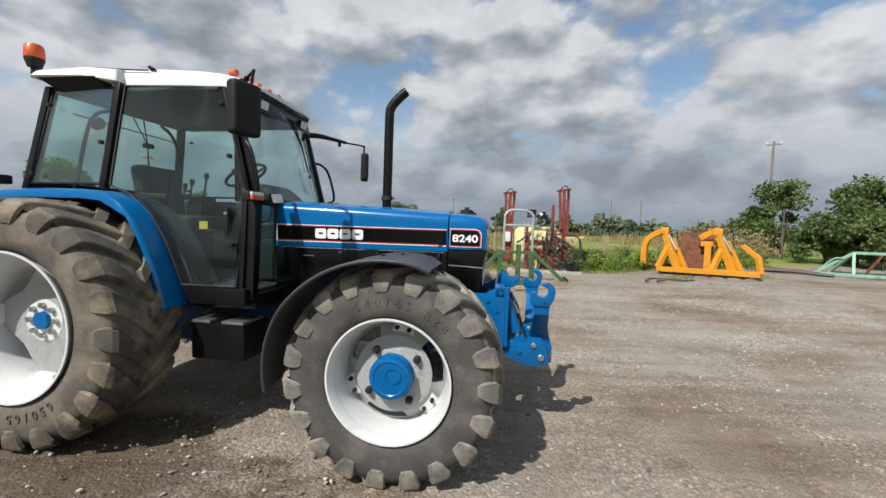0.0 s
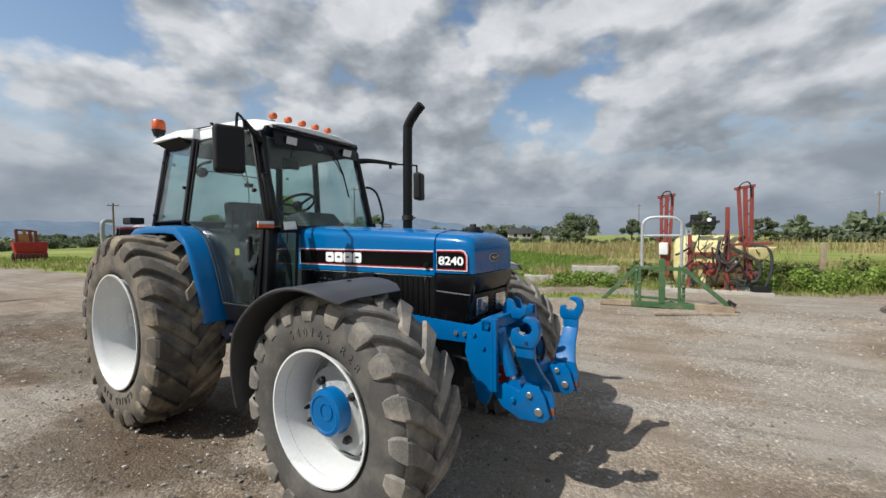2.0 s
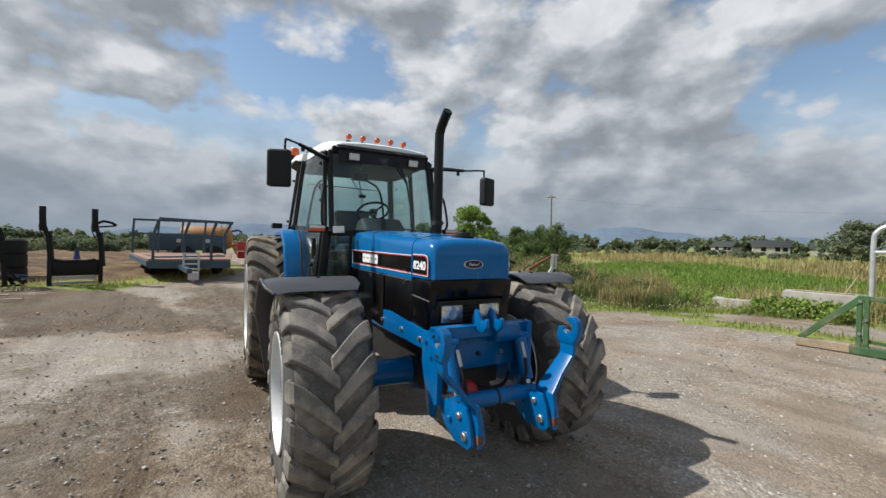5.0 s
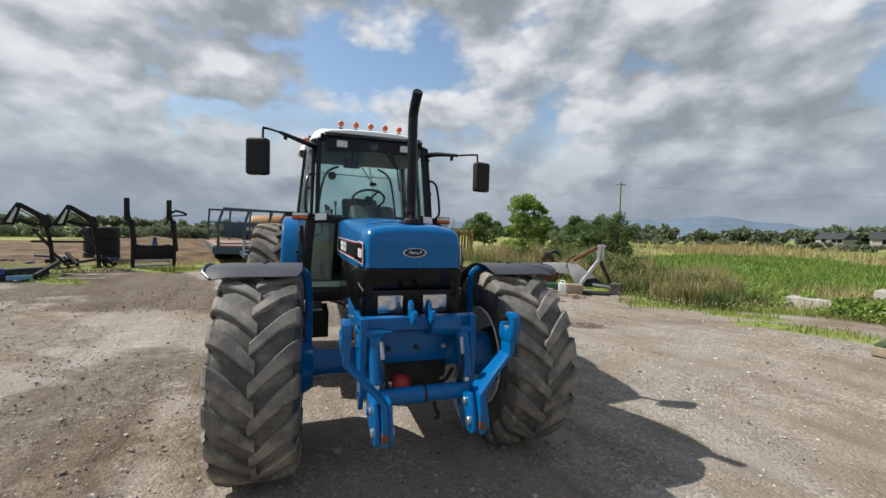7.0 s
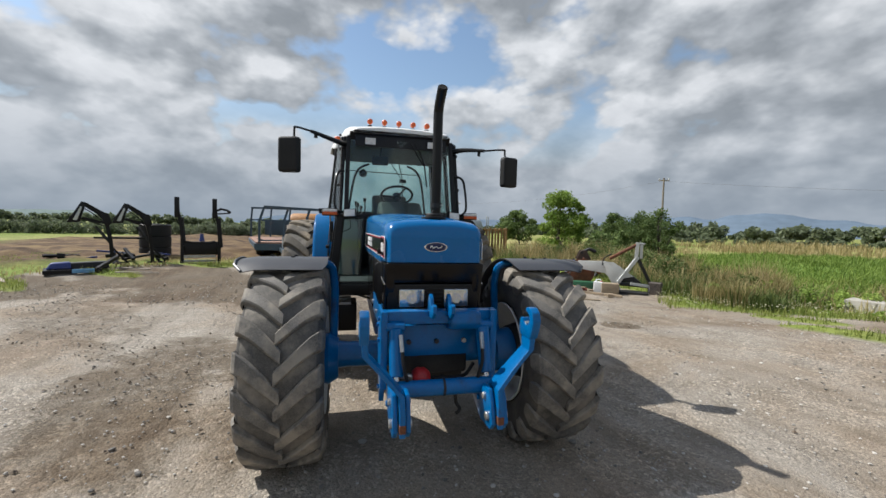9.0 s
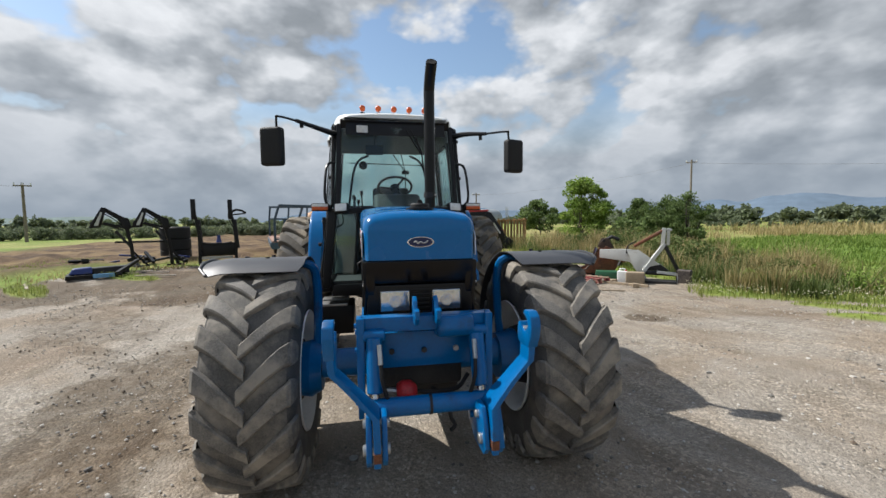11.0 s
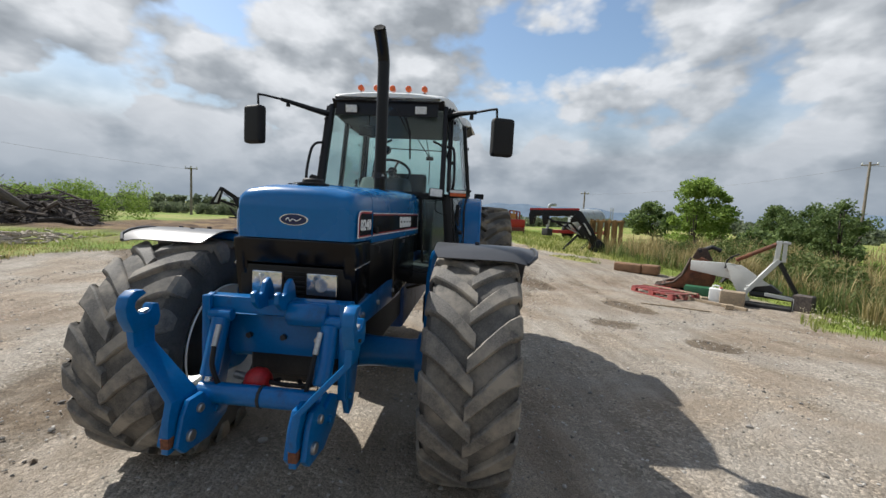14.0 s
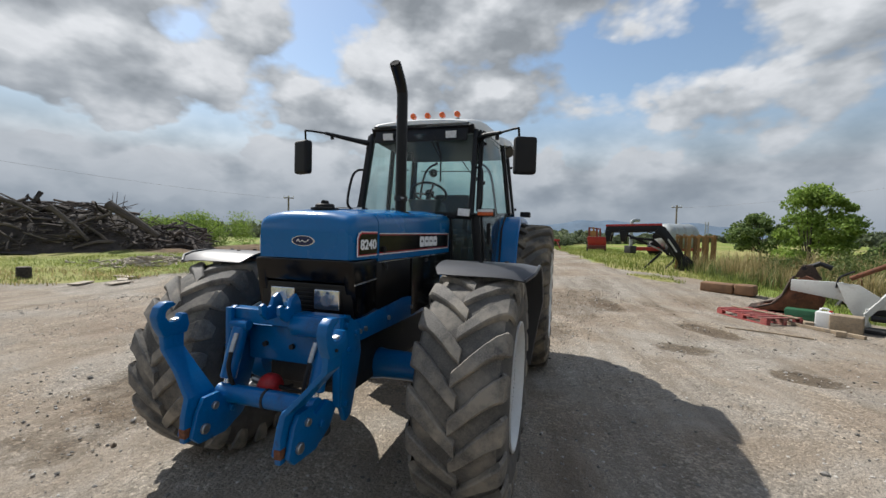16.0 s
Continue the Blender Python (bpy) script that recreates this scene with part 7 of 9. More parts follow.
for y in (-0.12, 0.12):
    part("hanger", prism([(0.02, 0.58), (0.10, 0.76), (0.22, 0.78), (0.34, 0.56)], "y", y - 0.015, y + 0.015, 0.004), M_RUSTD, bk)
part("pivot", rod((0.13, -0.16, 0.72), (0.13, 0.16, 0.72), 0.03, 12), M_IRON, bk)
part("pivot", tube([(0.12, 0, 0.70), (0.30, 0, 0.80), (0.44, 0, 0.74)], 0.04, 8), M_IRON, bk)
trough = thing("stone_trough", at(-9.4, 10.75, 48), "long brown stained block on gravel", "trough")
part("slab", soften(box(-0.62, 0.15, -0.22, 0.22, 0.0, 0.26, 0), 0.05, 3), M_BROWN, trough)
part("slab_end", soften(box(0.17, 0.62, -0.20, 0.20, 0.0, 0.28, 0), 0.06, 3), M_BROWN, trough)
sh = thing("scrap_heap", at(-8.6, 12.6, 40), "heap of scrap metal and cans in grass", "scrap")
rs = random.Random(5)
for k in range(16):
    c = (rs.uniform(-0.9, 0.9), rs.uniform(-0.5, 0.5), rs.uniform(0.06, 0.4))
    m4 = Matrix.Translation(c) @ Euler((rs.uniform(0, 3), rs.uniform(0, 3), rs.uniform(0, 3))).to_matrix().to_4x4()
    if k % 3:
        b = soften(box(-rs.uniform(0.08, 0.35), 0.2, -0.05, 0.05, -0.03, 0.04, 0), 0.008, 1)
    else:
        b = lathe([(-0.1, 0.0), (-0.1, 0.09), (0.1, 0.09), (0.1, 0.0)], 14, "z")
    part("scrap_piece", moved(b, m4), rs.choice((M_RUST, M_IRON, M_YELLOW, M_WOOD, M_GREYP, M_BLUED)), sh)

# crate of slats, red machine with black loader and grey tank
cr = thing("slatted_crate", at(-16.0, 12.9, 63.4) @ Matrix.Scale(1.2, 4), "tall brown slatted timber crate on grass", "crate")
for k in range(9):
    x = -0.66 + k * 0.13
    part("slat", moved(soften(box(-0.038, 0.038, -0.02, 0.02, 0, 1.22, 0), 0.005, 1), Matrix.Translation((x, -0.25, 0.0)) @ Matrix.Rotation(radians(6), 4, "X")), M_CRATE, cr)
for k in range(3):
    part("side_slat", soften(box(0.45, 0.49, -0.2 + k * 0.35, -0.04 + k * 0.35, 0, 1.2, 0), 0.005, 1), M_CRATE, cr)
part("top_rail", bar((-0.72, -0.30, 1.15), (0.48, -0.30, 1.2), 0.04), M_CRATE, cr)
part("top_rail", bar((0.48, -0.30, 1.2), (0.48, 0.8, 1.18), 0.04), M_CRATE, cr)
part("low_rail", bar((-0.72, -0.30, 0.12), (0.48, -0.30, 0.12), 0.04), M_CRATE, cr)
for k in range(5):
    part("back_slat", soften(box(-0.7 + k * 0.27, -0.6 + k * 0.27, 0.76, 0.8, 0, 1.15, 0), 0.005, 1), M_CRATE, cr)
for k in range(6):
    part("top_slat", bar((-0.68 + k * 0.22, -0.36, 1.24), (-0.66 + k * 0.22, 0.82, 1.22), 0.025), M_CRATE, cr)
fl = thing("front_loader", at(-15.29, 11.11, 70.1), "large black front loader with red top edges on grass", "loader")
for y in (0.0, 0.9):
    boom = part("boom", prism([(-0.35, 1.42), (-0.05, 1.86), (0.12, 1.80), (0.62, 1.08), (1.12, 0.12), (0.98, -0.02), (0.78, 0.06), (0.40, 0.82), (0.0, 1.34), (-0.30, 1.28)], "y", y - 0.07, y + 0.07, 0.015), M_FRAME, fl, "thick black bent boom")
    part("brand_bar", prism([(0.22, 1.28), (0.27, 1.31), (0.60, 0.80), (0.55, 0.77)], "y", y - 0.076, y - 0.072, 0), M_GREYP, boom)
    part("upper_arm", prism([(-2.19, 1.36), (-2.15, 1.78), (-0.05, 1.86), (0.02, 1.62), (-0.9, 1.55), (-1.9, 1.52)], "y", y - 0.05, y + 0.05, 0.01), M_FRAME, fl)
    part("top_strip", prism([(-2.17, 1.78), (-2.15, 1.86), (0.0, 1.94), (0.02, 1.86)], "y", y - 0.055, y + 0.055, 0.004), M_REDP, fl, "red painted top edge")
    part("hanging_bracket", prism([(-2.19, 1.60), (-1.90, 1.60), (-1.98, 1.12), (-2.12, 1.10)], "y", y - 0.065, y + 0.065, 0.008), M_FRAME, fl)
    part("hanging_bracket", prism([(-1.62, 1.62), (-1.28, 1.62), (-1.36, 1.14), (-1.52, 1.12)], "y", y - 0.065, y + 0.065, 0.008), M_FRAME, fl)
    part("inner_arm", tube([(-1.2, y + 0.12, 1.30), (-0.3, y + 0.12, 1.25), (0.3, y + 0.12, 0.65)], 0.05, square=True), M_FRAME, fl)
    ram = part("ram_barrel", rod((-1.3, y + 0.18, 1.42), (-0.5, y + 0.18, 1.05), 0.045, 12), M_FRAME, fl)
    part("ram_rod", rod((-0.5, y + 0.18, 1.05), (0.35, y + 0.18, 0.66), 0.022, 10), M_STEEL, ram)
    part("stand_leg", bar((0.05, y, 0.75), (-0.6, y, 0.0), 0.035), M_FRAME, fl)
    part("base_bracket", prism([(0.62, 0.0), (1.14, 0.0), (1.18, 0.42), (0.98, 0.60), (0.72, 0.48)], "y", y - 0.10, y + 0.10, 0.01), M_FRAME, fl)
    part("hydraulic_hose", tube([(-1.0, y - 0.1, 1.62), (-0.2, y - 0.14, 1.5), (0.2, y - 0.14, 1.1), (0.5, y - 0.2, 0.5), (0.2, y - 0.25, 0.1)], 0.016, 6, 5), M_RUBBER, fl)
part("cross_tube", rod((0.15, 0, 1.45), (0.15, 0.9, 1.45), 0.08, 14), M_FRAME, fl)
part("cross_tube", rod((-2.0, 0, 1.45), (-2.0, 0.9, 1.45), 0.05, 14), M_FRAME, fl)
part("cross_tube", rod((0.9, 0, 0.3), (0.9, 0.9, 0.3), 0.05, 14), M_FRAME, fl)
tw = thing("slurry_tanker", at(-27.0, 15.7, 114.0), "dull white slurry tanker with raised filling pipe", "tanker")
part("barrel", lathe([(-0.55, 0.0), (-0.5, 0.6), (-0.25, 0.85), (1.85, 0.85), (2.1, 0.6), (2.15, 0.0)], 32, "x"), M_TANKW, tw, smooth=50).matrix_basis = Matrix.Translation((0, 0, 1.45))
for x in (-0.1, 0.75, 1.6):
    part("band", lathe([(x, 0.86), (x + 0.08, 0.88), (x + 0.16, 0.86)], 32, "x"), M_TANKW, tw).matrix_basis = Matrix.Translation((0, 0, 1.45))
part("ladder", join(bar((2.7, -0.5, 0.6), (2.7, -0.5, 2.5), 0.02), bar((2.95, -0.5, 0.6), (2.95, -0.5, 2.5), 0.02), *[bar((2.7, -0.5, 0.7 + 0.2 * k), (2.95, -0.5, 0.7 + 0.2 * k), 0.015) for k in range(9)]), M_STEEL, tw)
part("chassis", bar((-2.8, 0, 0.55), (2.9, 0, 0.55), 0.12), M_REDP, tw)
part("filling_pipe", tube([(-2.9, 0, 0.5), (-2.95, 0, 1.6), (-2.95, 0, 2.2), (-2.8, 0, 2.42), (-2.35, 0, 2.45)], 0.11, 12, 4), M_TANKW, tw)
part("pump_box", soften(box(-3.2, -2.7, -0.3, 0.3, 0.25, 0.75, 0), 0.04, 2), M_IRON, tw)
for s in (-0.8, 0.8):
    part("road_wheel", lathe([(-0.2, 0.0), (-0.2, 0.45), (-0.1, 0.6), (0.1, 0.6), (0.2, 0.45), (0.2, 0.0)], 24, "y"), M_RUBBER, tw).matrix_basis = Matrix.Translation((-0.2, s, 0.58))
rm = thing("red_drill", at(-32.6, 12.1, 78.1), "red upright seed drill by the lane", "machine")
part("hopper", soften(loft([[(-0.45, 0.0, 0.55), (0.95, 0.0, 0.55), (0.95, 1.0, 0.55), (-0.45, 1.0, 0.55)], [(-0.55, -0.1, 1.25), (1.0, -0.1, 1.25), (1.0, 1.1, 1.25), (-0.55, 1.1, 1.25)]]), 0.05, 2), M_REDP, rm, "faded red seed hopper")
part("coulter_bar", box(-0.5, 0.95, -0.15, 0.05, 0.22, 0.55, 0.03), M_OXIDE, rm)
for k in range(8):
    part("coulter", bar((-0.42 + k * 0.18, -0.12, 0.5), (-0.45 + k * 0.18, -0.3, 0.04), 0.025), M_IRON, rm)
for x in (-0.35, 0.0, 0.25, 0.5):
    part("mast", bar((x, 0.1, 0.9), (x - 0.05, 0.1, 2.05 - 0.2 * abs(x)), 0.07), M_OXIDE if x else M_ORANGE, rm)
part("mast_top", bar((-0.45, 0.1, 2.0), (0.5, 0.1, 1.9), 0.05), M_OXIDE, rm)
part("mast_plate", box(-0.32, 0.30, 0.05, 0.12, 1.30, 1.75, 0.02), M_ORANGE, rm, "orange back plate")
for x in (-0.5, 0.92):
    part("land_wheel", lathe([(-0.07, 0.0), (-0.07, 0.24), (-0.04, 0.3), (0.04, 0.3), (0.07, 0.24), (0.07, 0.0)], 18, "x"), M_RUBBER, rm).matrix_basis = Matrix.Translation((x, 0.45, 0.3))
rh = thing("rotary_rake", at(-34, 7.6, 85), "low red hay rake parked beside the lane", "machine")
for k in range(5):
    part("rake_arm", tube([(-1.6 + k * 0.8, 0, 0.9), (-1.4 + k * 0.8, -0.3, 0.5), (-1.2 + k * 0.8, -0.4, 0.1)], 0.05, 6), M_REDP, rh)
part("rake_beam", bar((-1.9, 0, 0.9), (1.9, 0, 0.85), 0.09), M_REDP, rh)
part("rake_head", soften(box(-0.4, 0.4, -0.3, 0.3, 0.5, 1.2, 0), 0.05, 2), M_REDP, rh)

# flat trailer, tankers and loaders on the west side
tr = thing("flat_trailer", at(-13.3, 2.3, 87.3), "flat brown-decked bale trailer with blue end frame", "trailer")
part("deck", prism([(-0.75, 0.05), (1.55, -0.35), (2.2, 6.0), (-1.75, 6.5)], "z", 0.68, 0.74, 0.01), M_DECK, tr, "brown boarded deck")
part("side_beam", plate([(-0.75, 0.03, 0.68), (1.55, -0.37, 0.68), (1.55, -0.37, 0.44), (-0.75, 0.03, 0.44)], 0.05), M_SLATE, tr)
part("side_beam", plate([(-0.77, 0.05, 0.68), (-1.77, 6.5, 0.68), (-1.77, 6.5, 0.5), (-0.77, 0.05, 0.5)], 0.05), M_SLATE, tr)
frame_pts = [(-0.62, 0.0), (0.55, -0.18), (1.45, -0.33)]
fr = new("end_frame")
fr.parent = tr
fr["label"] = "blue tubular end frame"
def fp(u, z):
    return (-0.62 + 2.0 * u, 0.0 - 0.34 * u, z)
for u in (0.0, 0.42, 0.80):
    part("frame_post", tube([fp(u, 0.72), fp(u, 1.5), fp(u + 0.08, 2.02)], 0.04, square=True), M_SLATE, fr)
part("frame_post", tube([fp(1.0, 0.9), fp(1.0, 1.6), fp(1.1, 1.98)], 0.04, square=True), M_SLATE, fr)
part("frame_top", bar(fp(0.08, 2.04), fp(1.12, 1.97), 0.045), M_SLATE, fr)
part("frame_mid", bar(fp(0.0, 1.55), fp(1.03, 1.5), 0.03), M_SLATE, fr)
part("frame_low", bar(fp(0.0, 0.8), fp(1.0, 0.85), 0.025), M_SLATE, fr)
for k in range(4):
    y = 6.3
    part("rear_frame_post", tube([(-1.65 + k * 0.9, y, 0.7), (-1.65 + k * 0.9, y, 1.6), (-1.6 + k * 0.9, y, 2.2)], 0.04, square=True), M_SLATE, fr)
part("rear_frame_top", bar((-1.65, 6.3, 2.2), (1.2, 6.3, 2.2), 0.045), M_SLATE, fr)
part("rear_frame_mid", bar((-1.65, 6.3, 1.6), (1.2, 6.3, 1.6), 0.03), M_SLATE, fr)
for x, y in ((-0.85, 2.6), (-1.0, 3.5), (1.3, 2.6), (1.45, 3.5)):
    w = part("trailer_wheel", lathe([(-0.14, 0.0), (-0.14, 0.30), (-0.08, 0.38), (0.08, 0.38), (0.14, 0.30), (0.14, 0.0)], 24, "x"), M_RUBBER, tr)
    w.matrix_basis = Matrix.Translation((x, y, 0.38))
    part("wheel_disc", lathe([(-0.145, 0.0), (-0.150, 0.14), (-0.142, 0.2)], 20, "x"), M_GREYP, w)
part("drawbar", bar((0.1, 0.0, 0.5), (0.35, -1.3, 0.42), 0.07), M_SLATE, tr)
part("side_step", join(bar((0.2, -0.35, 0.35), (0.2, -0.35, 0.95), 0.03), bar((0.62, -0.4, 0.35), (0.62, -0.4, 0.95), 0.03), *[bar((0.2, -0.36, 0.42 + 0.17 * k), (0.62, -0.40, 0.42 + 0.17 * k), 0.025) for k in range(4)]), M_GREYP, tr, "grey ladder step")
part("jack_wheel", join(rod((0.42, -0.75, 0.12), (0.52, -0.75, 0.12), 0.12, 14), box(0.32, 0.62, -0.9, -0.6, 0.10, 0.36, 0.03)), M_GREYP, tr)
ot = thing("vacuum_tanker", at(-21.9, 3.6, 82.8), "rusty orange tanker barrel in blue trailer sides", "tanker")
part("barrel", lathe([(-0.85, 0.0), (-0.78, 0.5), (-0.6, 0.6), (1.25, 0.62), (1.5, 0.5), (1.58, 0.0)], 30, "x"), M_ORANGE, ot, smooth=50).matrix_basis = Matrix.Translation((0, 0, 1.45))
part("side", box(-2.0, 1.2, -0.85, -0.78, 0.80, 1.58, 0.02), M_SLATE, ot, "blue trailer side")
part("inspection_plate", box(0.3, 0.6, -0.87, -0.852, 1.2, 1.38, 0.005), M_GREYP, ot)
part("inspection_plate", box(-0.9, -0.6, -0.87, -0.852, 1.2, 1.38, 0.005), M_GREYP, ot)
part("pipe_hoop", tube([(1.0, -0.4, 1.9), (1.05, -0.4, 2.25), (1.25, -0.4, 2.28), (1.32, -0.4, 2.0), (1.32, -0.4, 1.4)], 0.04, 8, 4), M_GALV, ot)
part("lamp_arm", tube([(1.4, 0, 1.8), (1.8, 0, 1.9), (2.0, 0, 1.8)], 0.05, 8), M_IRON, ot)
for x in (-0.6, 0.7):
    part("road_wheel", lathe([(-0.2, 0.0), (-0.2, 0.45), (-0.1, 0.55), (0.1, 0.55), (0.2, 0.45), (0.2, 0.0)], 22, "y"), M_RUBBER, ot).matrix_basis = Matrix.Translation((x, -0.7, 0.55))
part("red_mower_bed", soften(box(1.8, 3.2, 0.4, 1.3, 0.35, 0.75, 0), 0.05, 2), M_REDP, ot)

lu = thing("upright_loader", at(-12.85, -0.12, -260.3), "black upright front loader frame on rough grass", "loader")
for x, out in ((-0.52, -0.10), (0.56, 0.08)):
    part("mast", tube([(x, 0, 0.0), (x + 0.01, 0, 0.9), (x - 0.02, 0, 1.35), (x - 0.10, 0, 1.7), (x - 0.12, 0, 2.16)], 0.05, square=True), M_FRAME, lu)
    part("mast_head", box(x - 0.20, x - 0.06, -0.10, 0.10, 1.55, 2.22, 0.015), M_FRAME, lu)
    part("foot", bar((x, -0.2, 0.03), (x, 0.5, 0.03), 0.05), M_FRAME, lu)
part("pivot_arm", tube([(0.44, 0, 1.78), (0.62, -0.05, 1.88), (0.80, -0.05, 1.84), (0.92, -0.05, 1.76)], 0.035, square=True), M_FRAME, lu)
part("pivot_arm", tube([(0.44, 0, 1.70), (0.66, -0.05, 1.72), (0.90, -0.05, 1.75)], 0.022, square=True), M_FRAME, lu)
for x in (-0.52, 0.56):
    part("side_ram", rod((x + 0.09, 0.05, 0.55), (x + 0.02, 0.05, 1.55), 0.035, 10), M_IRON, lu)
    part("hose_loop", tube([(x - 0.1, 0.05, 1.9), (x - 0.2, 0.1, 1.7), (x - 0.12, 0.12, 1.4), (x + 0.05, 0.1, 1.1)], 0.014, 6, 5), M_RUBBER, lu)
part("back_plate", box(-0.52, 0.56, 0.02, 0.10, 0.30, 0.75, 0.02), M_FRAME, lu)
part("cross_bar", bar((-0.48, 0, 0.25), (0.46, 0, 0.25), 0.04), M_STEEL, lu)
part("cross_bar", bar((-0.48, 0, 0.10), (0.46, 0, 0.10), 0.035), M_STEEL, lu)
part("top_edge", tube([(-0.45, 0.05, 0.75), (-0.2, 0.05, 0.70), (0.2, 0.05, 0.70), (0.45, 0.05, 0.75)], 0.05, 8, 3), M_FRAME, lu)
part("pto_cap", lathe([(0, 0.0), (0, 0.09), (0.12, 0.06), (0.25, 0.05), (0.25, 0)], 14, "z"), M_BLUED, lu).matrix_basis = Matrix.Translation((0.05, 0.1, 0.76))
first = None
for x, y in ((-12.82, -2.70), (-13.08, -1.70)):
    lb = thing("loader_boom", at(x, y, -251.0), "black cranked front loader arm standing on grass", "loader", "loader arms")
    part("beam", tube([(-0.82, 0, 1.40), (-0.52, 0, 1.86), (-0.15, 0, 1.60), (0.02, 0, 1.35), (0.12, 0, 0.75), (0.16, 0, 0.02)], 0.05, square=True), M_FRAME, lb)
    part("inner_beam", tube([(-0.55, 0, 1.45), (-0.2, 0, 1.35), (0.02, 0, 1.30)], 0.04, square=True), M_FRAME, lb)
    part("top_link", bar((-0.5, -0.05, 1.92), (0.05, -0.05, 1.55), 0.03), M_FRAME, lb)
    part("tool_head", prism([(-0.90, 1.30), (-0.60, 1.32), (-0.44, 1.92), (-0.56, 1.95)], "y", -0.07, 0.07, 0.01), M_FRAME, lb)
    part("pin", rod((0.03, -0.1, 1.55), (0.03, 0.1, 1.55), 0.07, 12), M_FRAME, lb)
    part("ram", rod((-0.25, 0, 1.2), (0.1, 0, 0.7), 0.04, 10), M_IRON, lb)
    part("stand", bar((0.1, 0, 0.6), (0.55, 0, 0.02), 0.03), M_FRAME, lb)
    part("lower_rod", bar((-0.72, 0.04, 1.50), (-0.05, 0.04, 1.22), 0.022), M_IRON, lb)
    part("knee_plate", prism([(-0.10, 1.62), (0.10, 1.58), (0.16, 1.30), (0.02, 1.18), (-0.06, 1.32)], "y", -0.09, 0.09, 0.01), M_FRAME, lb)
    part("head_slot", prism([(-0.76, 1.38), (-0.66, 1.38), (-0.54, 1.78), (-0.58, 1.80)], "y", -0.074, 0.074, 0.004), M_GREYP, lb)
    part("arm_hose", tube([(-0.5, 0.08, 1.75), (-0.25, 0.12, 1.55), (0.0, 0.12, 1.25), (0.10, 0.1, 0.8)], 0.014, 6, 5), M_RUBBER, lb)
    part("foot", bar((0.0, 0, 0.03), (0.5, 0, 0.03), 0.04), M_FRAME, lb)
solid("loader_bar", bar((-0.6, 0, 0.85), (0.7, 0, 0.83), 0.03), M_FRAME, at(-12.9, -2.4, -255), "black cross bar between loader arms", "cross bar")
for k in range(3):
    prof = [(-0.20, 0.34), (-0.235, 0.42), (-0.24, 0.54), (-0.19, 0.62), (0.19, 0.62), (0.24, 0.54), (0.235, 0.42), (0.20, 0.34)]
    solid("stacked_tyre", lathe([(a, b * 0.82) for a, b in prof], 36, "z", close=True), M_RUBBER, at(-15.36, -2.03, 30 * k, 0.2 + k * 0.43), "worn black tyre in a stack", "tyre", "stacked tyres")
rs = random.Random(8)
solid("blue_hood", soften(loft([[(-0.30, -0.2, 0.12), (0.20, -0.2, 0.12), (0.20, 0.2, 0.12), (-0.30, 0.2, 0.12)], [(-0.20, -0.15, 0.28), (0.18, -0.15, 0.30), (0.18, 0.15, 0.30), (-0.20, 0.15, 0.28)]]), 0.05, 3), M_BLUED, at(-10.7, -2.95, -248), "dark blue engine hood on a frame", "hood")
solid("black_hood", soften(loft([[(-0.4, -0.2, 0.30), (0.6, -0.2, 0.30), (0.6, 0.25, 0.30), (-0.4, 0.25, 0.30)], [(-0.3, -0.15, 0.48), (0.55, -0.15, 0.50), (0.55, 0.2, 0.50), (-0.3, 0.2, 0.48)]]), 0.05, 3), M_FRAME, at(-11.05, -2.65, -248, -0.24), "black machine cover lying on rails", "cover")
lf = thing("steel_grid", at(-10.75, -2.75, -248.3), "low black steel frame lying on gravel", "steel frame")
for y in (-0.35, 0.35):
    part("long_rail", bar((-0.55, y, 0.06), (0.6, y + 0.1, 0.06), 0.05), M_FRAME, lf)
for x in (-0.5, 0.55):
    part("end_rail", bar((x, -0.35, 0.06), (x, 0.45, 0.06), 0.05), M_FRAME, lf)
part("slant_rail", bar((0.5, -0.3, 0.1), (1.0, 0.6, 0.36), 0.045), M_FRAME, lf)
part("blue_plate", soften(box(0.0, 0.45, -0.42, -0.38, 0.02, 0.13, 0), 0.01, 1), surf("pale_blue_plate", (0.12, 0.28, 0.45), 0.5), lf)
bl2 = thing("parts_heap", at(-13.2, -2.6, -250), "heap of black and blue tractor parts", "machine parts")
for k in range(22):
    c = (rs.uniform(-1.3, 1.9), rs.uniform(-0.6, 0.9), rs.uniform(0.04, 0.26))
    m4 = Matrix.Translation(c) @ Euler((rs.uniform(-0.4, 0.4), rs.uniform(-0.4, 0.4), rs.uniform(0, 3))).to_matrix().to_4x4()
    if k % 2:
        b = bar((-rs.uniform(0.2, 0.6), 0, 0), (rs.uniform(0.2, 0.6), 0, rs.uniform(0, 0.2)), rs.uniform(0.025, 0.05))
    else:
        b = soften(box(-0.15, 0.15, -0.09, 0.09, -0.05, 0.07, 0), 0.02, 2)
    part("loose_part", moved(b, m4), rs.choice((M_FRAME, M_IRON, M_BLUED, M_FRAME, M_IRON, M_RUBBER)), bl2)
for x, y, a in ((-9.6, -3.6, 30), (-11.2, -1.5, 60), (-10.4, -1.2, 75)):
    solid("lath", soften(box(-0.55, 0.55, -0.03, 0.03, 0.0, 0.035, 0), 0.005, 1), M_PALE, at(x, y, a, 0.02), "pale broken lath lying on gravel", "lath", "loose laths")


